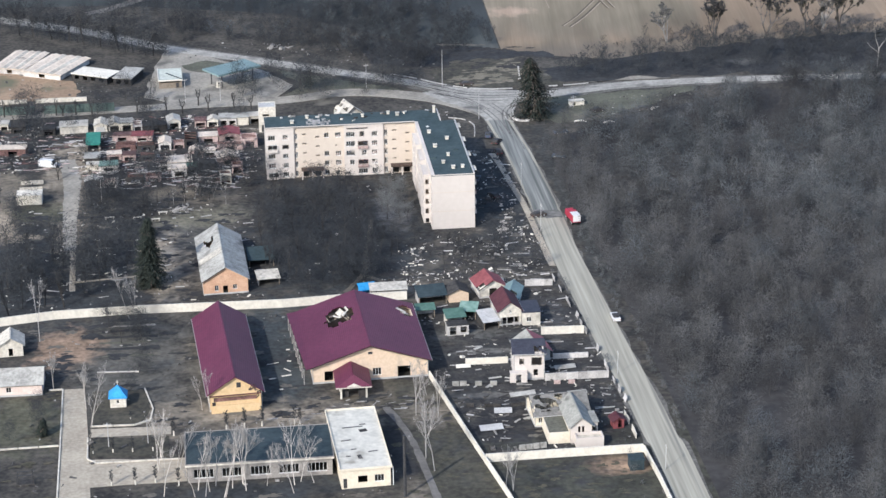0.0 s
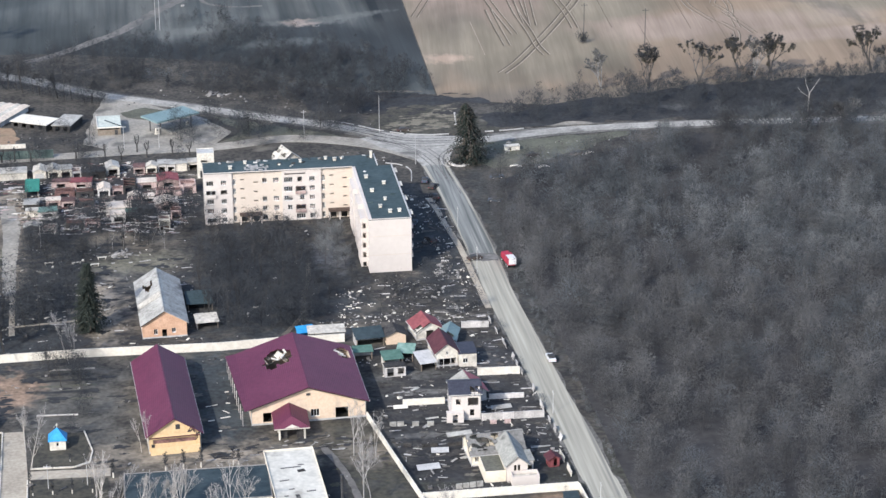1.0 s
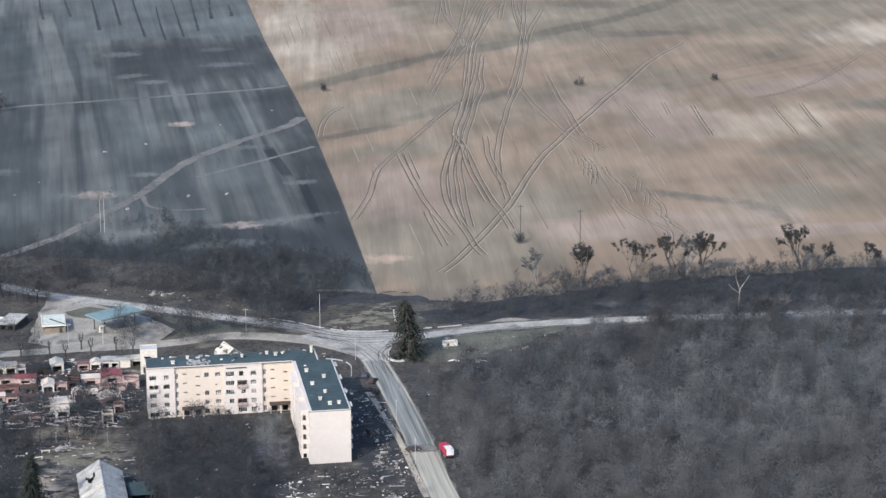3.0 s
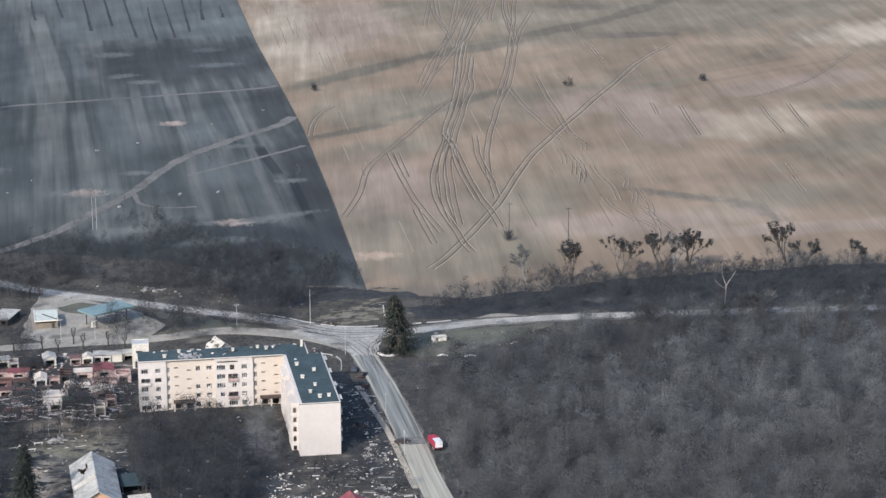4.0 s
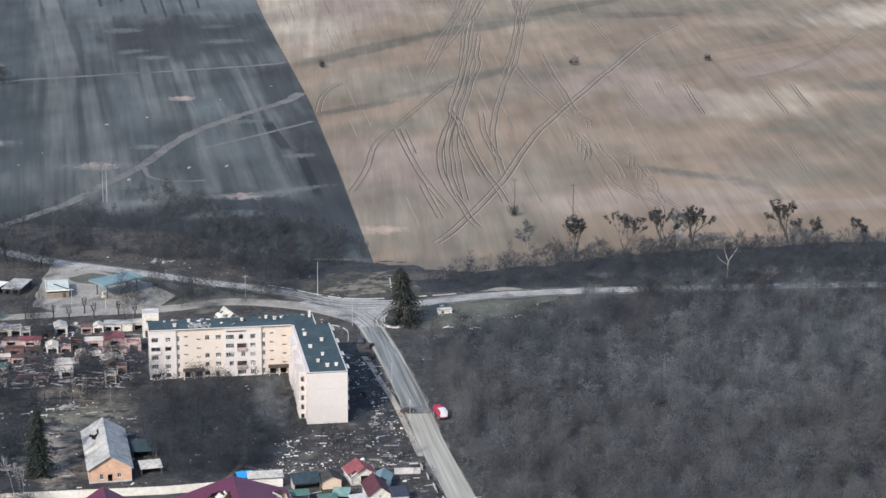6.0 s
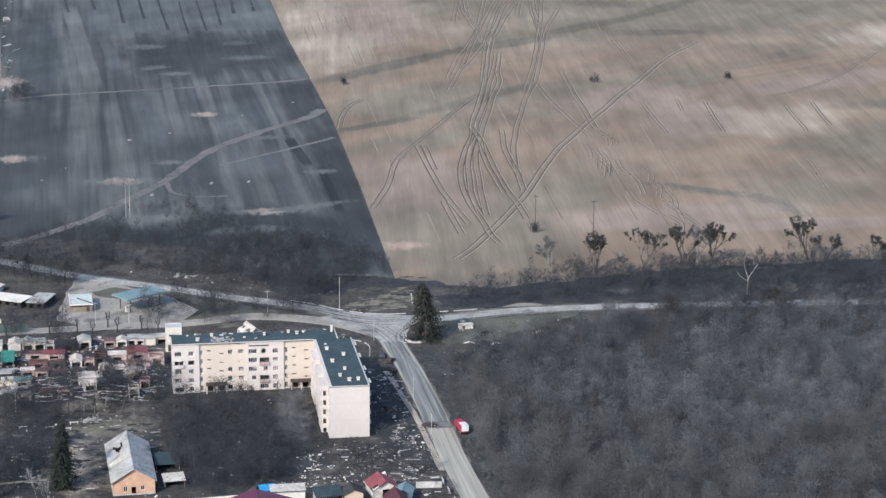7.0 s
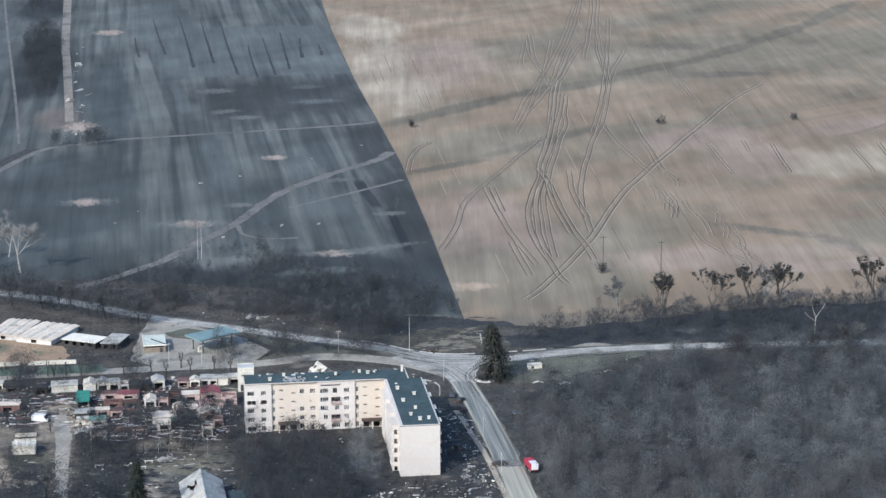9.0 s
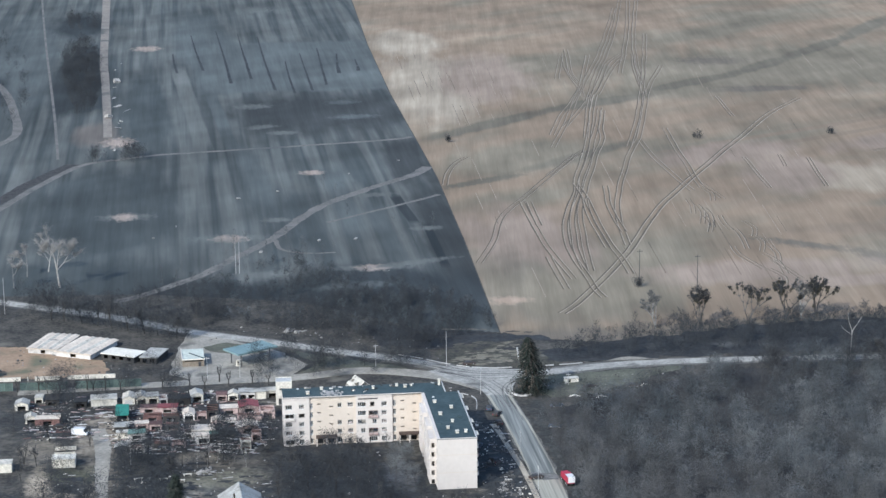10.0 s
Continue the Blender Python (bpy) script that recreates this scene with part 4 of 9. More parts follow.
structure("pavement_court", ragged([(-99.5, -124.3), (-79, -126), (-78.8, -137), (-99.2, -137)], 0.095, rnd, 5, 0.3), PAVING, "pale concrete court")
for k, (y, m_) in enumerate([(-49.6, HUMUS), (-53.2, LANE), (-56.4, HUMUS), (-60.2, HUMUS), (-63.0, GRASS), (-66.6, HUMUS), (-71, GRASS)]):
    structure("ground_bed", Geo().ribbon(curve([(-99 + rnd.uniform(-1, 1), y), (-93, y + rnd.uniform(-.4, .4)), (-85.5 + rnd.uniform(-2, 1), y - .3)], 1), 1.5 if m_ is HUMUS else .9, 0.05, rough=1.0), m_, "dark dug garden bed in a yard" if m_ is HUMUS else "pale strip between garden beds")
structure("ground_lawn_chapel", poly([(-99.8, -90), (-88.1, -90.5), (-86.6, -101), (-88, -107), (-99.5, -107.8)], 0.12), LAWN, "dark dug lawn round a chapel")
structure("ground_lawn_south", poly([(-99.5, -114.5), (-82.5, -115), (-82.5, -124.6), (-99.5, -123)], 0.12), LAWN, "dark lawn")
structure("pavement_drive", Geo().ribbon(curve([(-34, -106), (-30, -122), (-28, -140), (-26, -165)], 1.5), 1.7, 0.08, rough=.7), TRACK, "trodden dirt path")
structure("ground_belt", ragged([(36, 130), (44, 122.5), (70, 123), (108, 123), (162, 119), (300, 108), (300, 163), (175, 164), (125, 161), (100, 153), (74, 147), (56, 141), (42, 139)], 0.045, rnd, 4, 2.6), HUMUS, "dark litter under a tree belt")

# ---------------------------------------------------------------- bare trees
def tree_arrays(rng, h, r, limbs, twigs, trunk_r, width=0.05, low=0.25, lite=False, long=1.0, steep=1.0):
    """Trunk and limbs in one array of triangles, twigs in another."""
    wood, fuzz = [], []

    def stick(a, b, ra, rb):
        a, b = np.array(a), np.array(b)
        d = b - a
        s = np.cross(d, (0.3, 0.5, 0.81))
        s /= np.linalg.norm(s) + 1e-9
        u = np.cross(d, s)
        u /= np.linalg.norm(u) + 1e-9
        if lite:
            wood.extend([(a - s * ra, a + s * ra, b + s * rb), (a - s * ra, b + s * rb, b - s * rb)])
            return
        ring = [(1, 0), (-0.5, 0.87), (-0.5, -0.87)]
        lo_, hi_ = [a + ra * (s * i + u * j) for i, j in ring], [b + rb * (s * i + u * j) for i, j in ring]
        for i in range(3):
            j = (i + 1) % 3
            wood.extend([(lo_[i], lo_[j], hi_[j]), (lo_[i], hi_[j], hi_[i])])

    pts = [np.zeros(3)]
    for i in range(1, 5):
        pts.append(np.array([rng.uniform(-.04, .04) * h * i / 3, rng.uniform(-.04, .04) * h * i / 3, h * 0.86 * i / 4]))
    for i in range(4):
        stick(pts[i], pts[i + 1], trunk_r * (1 - i * .23), trunk_r * (1 - (i + 1) * .23))
    for k in range(limbs):
        t = low + (0.98 - low) * (k + rng.random()) / limbs
        f = t * 4
        i = min(3, int(f))
        base = pts[i] + (pts[i + 1] - pts[i]) * (f - i)
        a = k * 2.4 + rng.uniform(-.5, .5)
        out = r * (1.05 - 0.65 * t) * rng.uniform(.7, 1.15)
        mid = base + np.array([math.cos(a) * out * .55, math.sin(a) * out * .55, out * rng.uniform(.3, .6) * steep])
        tip = mid + np.array([math.cos(a + .3) * out * .45, math.sin(a + .3) * out * .45, out * rng.uniform(.35, .8) * steep])
        stick(base, mid, trunk_r * .24, trunk_r * .14)
        stick(mid, tip, trunk_r * .14, .015)
        for q in range(twigs):
            s = rng.uniform(.15, 1.0)
            p = base + (mid - base) * s * 2 if s < .5 else mid + (tip - mid) * (s - .5) * 2
            p = p + np.array([rng.gauss(0, 1), rng.gauss(0, 1), rng.gauss(0, .6)]) * r * .11
            ln = rng.uniform(.3, .75) * (0.5 + 0.1 * r) * long
            d = np.array([rng.gauss(0, .55), rng.gauss(0, .55), rng.uniform(.2, 1.0) * long])
            d = d / np.linalg.norm(d) * ln
            side = np.cross(d, (rng.random() - .5, rng.random() - .5, rng.random() - .5))
            side = side / (np.linalg.norm(side) + 1e-9) * width
            fuzz.append((p - side, p + side, p + d))
    return np.array(wood), np.array(fuzz)


def tri_mesh(name, groups, mats):
    """One mesh from arrays of triangles, one for each material."""
    groups = [g.reshape(-1, 3, 3) for g in groups]
    co = np.concatenate([g.reshape(-1, 3) for g in groups]).astype(np.float32)
    n = len(co) // 3
    me = bpy.data.meshes.new(name)
    me.vertices.add(len(co))
    me.vertices.foreach_set("co", co.ravel())
    me.loops.add(len(co))
    me.loops.foreach_set("vertex_index", np.arange(len(co), dtype=np.int32))
    me.polygons.add(n)
    me.polygons.foreach_set("loop_start", np.arange(0, len(co), 3, dtype=np.int32))
    me.polygons.foreach_set("material_index", np.concatenate([np.full(len(g), i, np.int32) for i, g in enumerate(groups)]))
    for m in mats:
        me.materials.append(m)
    me.update(calc_edges=True)
    return me


def wood_of(name, places, kinds, rng, mats, label, category, size=(0.75, 1.2)):
    """Uncounted trees of a wood as one object; mats: bark, then one or more kinds of twigs, which stand in loose clumps."""
    wood, fuzz = [], [[] for _ in mats[1:]]
    for x, y in places:
        w, f = kinds[rng.randrange(len(kinds))]
        a, s = rng.uniform(0, 6.28), rng.uniform(*size)
        m = np.array([[math.cos(a), -math.sin(a), 0], [math.sin(a), math.cos(a), 0], [0, 0, 1]]) * s
        m[2] *= rng.uniform(.85, 1.15)
        wood.append(w @ m.T + (x, y, 0))
        # paler twigs to the east put the haze over the wood into its colour
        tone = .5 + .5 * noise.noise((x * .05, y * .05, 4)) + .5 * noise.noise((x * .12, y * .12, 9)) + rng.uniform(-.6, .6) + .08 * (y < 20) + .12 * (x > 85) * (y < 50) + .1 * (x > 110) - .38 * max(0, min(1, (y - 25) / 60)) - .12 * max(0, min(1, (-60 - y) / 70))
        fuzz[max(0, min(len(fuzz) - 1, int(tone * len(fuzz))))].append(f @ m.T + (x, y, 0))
    groups = [np.concatenate(wood)] + [np.concatenate(f) if f else np.zeros((0, 3, 3)) for f in fuzz]
    return tagged(new(name, tri_mesh(name, groups, mats)), label, category, kind="stuff")


rt = random.Random(11)


def plume_arrays(rng, h, r, clumps, twigs, width=0.05, foot=0.28):
    """A slender trunk under a soft ovoid crown of fine twigs that stand in loose clumps."""
    wood, fuzz = [], []

    def stick(a, b, ra, rb):
        a, b = np.array(a), np.array(b)
        s = np.cross(b - a, (0.3, 0.5, 0.81))
        s /= np.linalg.norm(s) + 1e-9
        wood.extend([(a - s * ra, a + s * ra, b + s * rb), (a - s * ra, b + s * rb, b - s * rb)])

    top = np.array([rng.uniform(-.06, .06) * h, rng.uniform(-.06, .06) * h, h * .9])
    stick((0, 0, 0), top * .5, .09, .06)
    stick(top * .5, top, .06, .02)
    for c in range(clumps):
        u = (c + rng.random()) / clumps
        a = c * 2.4 + rng.uniform(-.6, .6)
        z = h * (foot + (1 - foot) * u)
        out = r * math.sin(math.pi * min(1, .16 + .78 * u)) ** .8 * rng.uniform(.35, .85)
        mid = np.array([math.cos(a) * out, math.sin(a) * out, 0]) + top * (z / (h * .9))
        stick(top * (z * .8 / (h * .9)), mid, .035, .012)
        size = r * rng.uniform(.30, .48)
        for _ in range(twigs):
            g = np.array([rng.gauss(0, .68), rng.gauss(0, .68), rng.gauss(0, .62)])
            p = mid + g * size
            d = np.array([g[0] * .7 + math.cos(a) * .3, g[1] * .7 + math.sin(a) * .3, rng.uniform(-.1, .9)])
            d = d / np.linalg.norm(d) * rng.uniform(.3, .8)
            side = np.cross(d, (rng.random() - .5, rng.random() - .5, rng.random() - .5))
            side = side / (np.linalg.norm(side) + 1e-9) * width
            fuzz.append((p - side, p + side, p + d))
    return np.array(wood), np.array(fuzz)


YOUNG = [plume_arrays(rt, rt.uniform(7.5, 10.5), rt.uniform(2.6, 3.4), 14, 60, 0.042, .12) for _ in range(12)]
SAPLING = [tree_arrays(rt, rt.uniform(8.5, 13.5), rt.uniform(1.7, 2.5), 9, 41, 0.06, 0.03, 0.3, True, 1.5, 2.0) for _ in range(4)]
SCRUB = [tree_arrays(rt, rt.uniform(2.5, 4.5), rt.uniform(1.7, 2.6), 8, 32, 0.05, 0.036, 0.05, True) for _ in range(6)]
BELT = [tree_arrays(rt, rt.uniform(6, 8), rt.uniform(2.4, 3.4), 9, 42, 0.06, 0.046, 0.03, True) for _ in range(6)]
THICK = [tree_arrays(rt, rt.uniform(4.5, 8), rt.uniform(1.8, 2.9), 9, 34, 0.05, 0.036, 0.05, True, 1.3) for _ in range(8)]
FAR = [tree_arrays(rt, rt.uniform(8, 12), rt.uniform(3.4, 4.8), 8, 44, 0.1, 0.07, 0.05, True) for _ in range(5)]


def jittered(outline, step, rng):
    xs, ys = [p[0] for p in outline], [p[1] for p in outline]
    out = []
    y = min(ys)
    while y < max(ys):
        x = min(xs)
        while x < max(xs):
            px_, py_ = x + rng.uniform(-.95, .95) * step, y + rng.uniform(-.95, .95) * step
            if inside(px_, py_, outline) and noise.noise((px_ * .07, py_ * .07, 3)) > -.45 and noise.noise((px_ * .16, py_ * .16, 8)) > -.34:
                out.append((px_, py_))
            x += step
        y += step
    return out


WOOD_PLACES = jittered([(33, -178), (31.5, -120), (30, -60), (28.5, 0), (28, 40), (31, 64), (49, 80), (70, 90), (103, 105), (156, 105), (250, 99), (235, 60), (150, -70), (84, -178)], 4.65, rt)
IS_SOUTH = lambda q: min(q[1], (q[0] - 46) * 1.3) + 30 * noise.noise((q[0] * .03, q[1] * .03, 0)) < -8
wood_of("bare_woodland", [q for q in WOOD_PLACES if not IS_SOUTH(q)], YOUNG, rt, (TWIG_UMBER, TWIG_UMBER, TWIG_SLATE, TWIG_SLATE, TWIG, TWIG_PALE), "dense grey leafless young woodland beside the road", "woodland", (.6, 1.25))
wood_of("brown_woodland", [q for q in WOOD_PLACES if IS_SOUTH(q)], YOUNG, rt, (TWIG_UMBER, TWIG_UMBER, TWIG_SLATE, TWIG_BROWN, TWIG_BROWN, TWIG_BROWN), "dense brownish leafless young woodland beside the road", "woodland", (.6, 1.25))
wood_of("wood_edge", jittered([(100, 98), (160, 100), (255, 92), (255, 103), (160, 108.5), (110, 109.5)], 2.9, rt), BELT, rt, (BARK, TWIG_DARK, TWIG_SLATE, TWIG_SLATE), "dark dense edge of the bare woodland along the road", "woodland", (.9, 1.5))
wood_of("tree_belt", jittered([(40, 128), (45, 123.5), (70, 125), (108, 124.5), (162, 119.5), (255, 113), (255, 161), (175, 163), (125, 161), (100, 152), (74, 146), (56, 140), (44, 137)], 3.6, rt),
        BELT, rt, (TWIG_DARK, TWIG_DARK), "dark leafless belt of trees and scrub along the field edge", "tree belt", (.6, 1.3))
wood_of("field_edge_scrub", [q for q in scatter([(44, 138), (74, 146), (117, 152), (175, 158), (255, 160), (255, 169), (175, 170), (117, 168), (76, 164), (50, 152)], 330, rt) if noise.noise((q[0] * .09, q[1] * .09, 21)) > -.25 + (q[1] - 145) * .012],
        SCRUB + THICK[:3], rt, (SOOT_AND_SHADE, SOOT_AND_SHADE, TWIG_DARK), "low dark scrub between tree belt and field", "scrub", (.3, .8))
wood_of("thicket", [q for q in jittered([(-118, 228), (-101, 214), (-73, 194), (-49, 172), (-8, 149), (10, 154), (28, 168), (24, 190), (8, 212), (-10, 240), (-40, 272), (-60, 264), (-80, 242)], 3.6, rt) if noise.noise((q[0] * .045, q[1] * .045, 11)) > -.28 + .006 * (q[1] - 200)],
        THICK, rt, (SOOT_AND_SHADE, TWIG_DARK, TWIG_SLATE, TWIG_SLATE), "dark leafless thicket between road and plots", "thicket", (.5, 1.0))
wood_of("road_thicket", jittered([(-52, 176), (-38, 168), (-8, 149), (2, 143), (10, 150), (27, 168), (25, 196), (8, 214), (-20, 225), (-50, 200)], 3.6, rt), BELT + THICK[:4], rt, (SOOT_AND_SHADE, TWIG_DARK), "dark dense leafless thicket beside the western road", "thicket", (.5, 1.0))
wood_of("loose_scrub", scatter([(-125, 232), (-90, 236), (-60, 285), (-20, 268), (10, 240), (30, 195), (32, 172), (0, 200), (-60, 240)], 150, rt), SCRUB, rt, (BARK, TWIG_DARK, TWIG_BROWN), "loose leafless scrub at the edge of dark plots", "scrub", (.4, .9))
wood_of("smoky_saplings", scatter([(-100, 236), (-30, 250), (-20, 300), (-45, 330), (-75, 300)], 46, rt) + scatter([(-30, 440), (-10, 300), (20, 260), (28, 330)], 10, rt), SAPLING, rt, (BARK, TWIG_SLATE, TWIG), "thin grey saplings standing loose on dark plots", "saplings", (.4, .95))
wood_of("road_copse", scatter([(-146, 232), (-84, 208), (-66, 190), (-80, 184), (-110, 206), (-150, 228)], 60, rt), BELT + YOUNG[:3], rt, (BARK, TWIG_DARK, TWIG_DARK, TWIG_SLATE), "dark leafless copse behind the western road", "copse", (.7, 1.1))
wood_of("yard_copse", scatter([(-175, 205), (-150, 222), (-135, 212), (-160, 196)], 18, rt), BELT, rt, (BARK, TWIG_DARK), "dark leafless copse beside the western road", "copse", (.5, .9))
wood_of("far_clump", scatter([(-116, 492), (-104, 494), (-104, 508), (-114, 510)], 22, rt) + scatter([(-130, 492), (-124, 490), (-123, 506), (-129, 508)], 8, rt) + scatter([(-165, 960), (-142, 955), (-138, 1010), (-165, 1020)], 34, rt), FAR, rt, (SOOT_AND_SHADE, TWIG_DARK), "dark clump of far trees beside tracks", "trees", (.6, 1.0))
wood_of("far_wood", scatter([(-150, 915), (-136, 814), (-133, 690), (-134, 640), (-143, 625), (-156, 740), (-160, 842)], 270, rt) + scatter([(-212, 960), (-186, 870), (-168, 640), (-178, 600), (-196, 700), (-215, 780)], 40, rt), FAR, rt, (SOOT_AND_SHADE, TWIG_DARK), "dark leafless wood beside a far dirt road", "woodland", (.55, 1.0))
wood_of("verge_scrub", scatter([(29, -200), (31, -60), (28, 40), (26.2, 40), (26.5, -20), (27.5, -60), (29, -100), (30, -200)], 90, rt)
        + scatter([(15, -170), (20.5, -100), (18.5, -60), (16.5, -20), (14, -20), (16, -60), (18, -100), (14, -160)], 50, rt),
        SCRUB, rt, (BARK, TWIG), "leafless scrub along the road verge", "scrub", (0.25, 0.6))


def bare_tree(kind, mats):
    w, f = kind
    trunk, crown = tri_mesh("trunk", [w], [mats[0]]), tri_mesh("crown", [f], [mats[1]])

    def plant(x, y, s, rz, label, group, name="tree"):
        ob = thing(name, x, y, rz, label, "tree", group)
        ob.scale = (s, s, s)
        part("trunk", trunk, None, ob)
        part("crown", crown, None, ob)
        return ob
    return plant


GARDEN = [bare_tree(plume_arrays(rt, rt.uniform(8, 12), rt.uniform(2.8, 3.9), 20, 66, 0.056, .15), (SOOT_AND_SHADE, TWIG_DARK)) for k in range(9)]


def forked_arrays(rng, h, stems=1, r=.16, depth=4, spread=.36, fine=4, reach=1.0):
    """A slender tree whose stem forks again and again into fine drooping twigs."""
    wood, fuzz = [], []

    def limb(a, d, ln, r0, level):
        b = a + d * ln
        s = np.cross(d, (.2, .9, .1))
        s /= np.linalg.norm(s)
        u = np.cross(d, s)
        ring = [(1, 0), (-.5, .87), (-.5, -.87)]
        lo_, hi_ = [a + r0 * (s * i + u * k) for i, k in ring], [b + r0 * .72 * (s * i + u * k) for i, k in ring]
        for i in range(3):
            k = (i + 1) % 3
            wood.extend([(lo_[i], lo_[k], hi_[k]), (lo_[i], hi_[k], hi_[i])])
        if level <= 2:
            for _ in range(fine):
                p, e = a + (b - a) * rng.random(), np.array([rng.gauss(0, .5), rng.gauss(0, .5), rng.uniform(-.2, .7)]) * rng.uniform(.5, 1.1) * reach
                side = np.array([rng.uniform(-.03, .03) for _ in range(3)])
                fuzz.append((p - side, p + side, p + e))
        if level:
            limb(b, (d + np.array([rng.gauss(0, .12), rng.gauss(0, .12), .15])) / np.linalg.norm(d + np.array([0, 0, .15])), ln * rng.uniform(.7, .85), r0 * .72, level - 1)
            for _ in range(rng.choice((1, 1, 2))):
                nd = d + np.array([rng.gauss(0, spread * 1.5), rng.gauss(0, spread * 1.5), rng.uniform(0, .3)])
                limb(b, nd / np.linalg.norm(nd), ln * rng.uniform(.45, .75), r0 * .5, level - 1)

    for _ in range(stems):
        d = np.array([rng.uniform(-.2, .2), rng.uniform(-.2, .2), 1.0]) * (1 if stems < 2 else 1.0)
        limb(np.zeros(3), d / np.linalg.norm(d), h * .31, r, depth)
    return np.array(wood), np.array(fuzz)


BIRCHES = [bare_tree(forked_arrays(rt, rt.uniform(11, 14), rt.choice((1, 1, 1, 2)), .11, 5, .2, 4, 1.1), (BIRCH, PALE_BARK)) for _ in range(7)]
GAUNT = [bare_tree(forked_arrays(rt, rt.uniform(7, 10), rt.choice((1, 2, 3)), .16, 5), (SOOT_AND_SHADE, TWIG_DARK)) for _ in range(5)]

PALE_TREE = bare_tree(tree_arrays(rt, 9, 4.2, 20, 90, 0.16, 0.03), (BARK, TWIG_PALE))


def grove(outline, count, rng, gap, label, group, size=(0.7, 1.15)):
    if group == "yard trees":
        size = size[0] * 1.3, size[1] * 1.25
    for x, y in scatter(outline, count, rng, gap):
        rng.choice(GARDEN + GAUNT)(x, y, rng.uniform(*size), rng.uniform(0, 360), label, group)


grove([(-56, 30), (-48, 33), (-30, 32), (-28, 8), (-26, -4), (-28, -18), (-32, -38), (-52, -40), (-58, -20), (-58, 10)], 95, rt, 3.3, "dark leafless tree in the courtyard of the apartment block", "courtyard trees", (.6, 1.0))
wood_of("courtyard_thicket", scatter([(-54, 33), (-16, 34), (-15, 41), (-54, 41)], 15, rt, 2.6) + scatter([(2, 40), (14, 40), (16, -12), (3, -8)], 12, rt, 4), THICK, rt, (SOOT_AND_SHADE, TWIG_DARK), "low leafless trees close to the apartment block", "thicket", (.5, .9))
grove([(-26, 26), (-16, 30), (-15, 2), (-18, -20), (-28, -34), (-28, -8)], 14, rt, 3.5, "leafless tree in the courtyard of the apartment block", "courtyard trees", (.4, .7))
grove([(-124, -4), (-110, -6), (-108, -42), (-124, -44)], 16, rt, 4.5, "dark leafless tree in a yard", "yard trees")
grove([(-105, -4), (-92, 2), (-90, -24), (-104, -40)], 12, rt, 4.5, "dark leafless tree in a yard", "yard trees")
grove([(-104, 48), (-92, 30), (-70, 40), (-60, 48), (-60, 60), (-90, 62)], 16, rt, 3, "leafless tree among burnt garages", "trees by the garages", (0.6, 1.0))
grove([(-112, 62), (-112, 100), (-60, 100), (-60, 64)], 14, rt, 5, "thin dark leafless tree among burnt garages", "trees by the garages", (0.5, 0.85))
grove([(-134, 62), (-114, 58), (-113, 40), (-125, 18), (-113, 10), (-112, 0), (-134, 0)], 16, rt, 4, "dark leafless tree in a yard", "yard trees", (.4, .75))
grove([(-106, 44), (-66, 44), (-70, 26), (-86, 20), (-88, 4), (-104, 2)], 24, rt, 4, "dark leafless tree in a yard", "yard trees", (.4, .75))
grove([(-99, -50), (-90, -52), (-88, -66), (-96, -70)], 7, rt, 3, "dark leafless tree beside the hall yard", "yard trees", (.45, .8))
grove([(-122, -95), (-108, -93), (-108, -114), (-122, -114)], 4, rt, 4, "leafless tree on a lawn", "lawn trees", (.4, .6))
grove([(-12, -8), (2, -8), (14, -18), (12, -40), (-10, -36), (-20, -20)], 14, rt, 4, "leafless tree on a littered plot", "plot trees", (0.4, 0.8))
grove([(-128, 58), (-120, 60), (-119, 112), (-130, 110)], 9, rt, 4, "dark leafless tree in a yard", "yard trees", (0.6, 1.0))
for x, y, s in [(-87, 90, 1.15), (-71, 31.5, 1.15), (-58.6, 44.5, 1.1), (-92, 42.7, .8), (-100, 35.3, .7), (-88, 47.5, .8), (-101, 37.4, .7), (-73, 36, 1.0), (-59.5, 39, 1.1), (-105, 16.5, .7), (-89, -61, .8), (-88, -82, .7), (-91, -92, .6), (-94, 22, .6), (-138, 66, .9), (-122, 66, .7), (-128, 108, .9), (-89, 23.2, .8), (-102, 32.8, .7), (-100, 52.8, .7), (-72, 48.9, .8), (-83, 58.9, .6), (-135, 102, .7)]:
    rt.choice(GARDEN)(x, y, s, rt.uniform(0, 360), "dark upright leafless tree in a burnt yard", "yard trees")
for x, y, s in [(-78, 31, .45), (-75, 33, .4), (-66.5, 27, .5), (-81, 29, .35), (-70, 33, .4)]:
    rt.choice(BIRCHES)(x, y, s, rt.uniform(0, 360), "small pale leafless tree in a littered yard", "birches", "birch_tree")
for k in range(19):
    rt.choice(GAUNT if k % 2 else GARDEN)(-137 + k * 2.9 + rt.uniform(-.7, .7), 204.5 - k * 1.95 + rt.uniform(-.8, .8), rt.uniform(1.0, 1.4), rt.uniform(0, 360), "dark leafless tree in a row along the western road", "avenue trees")


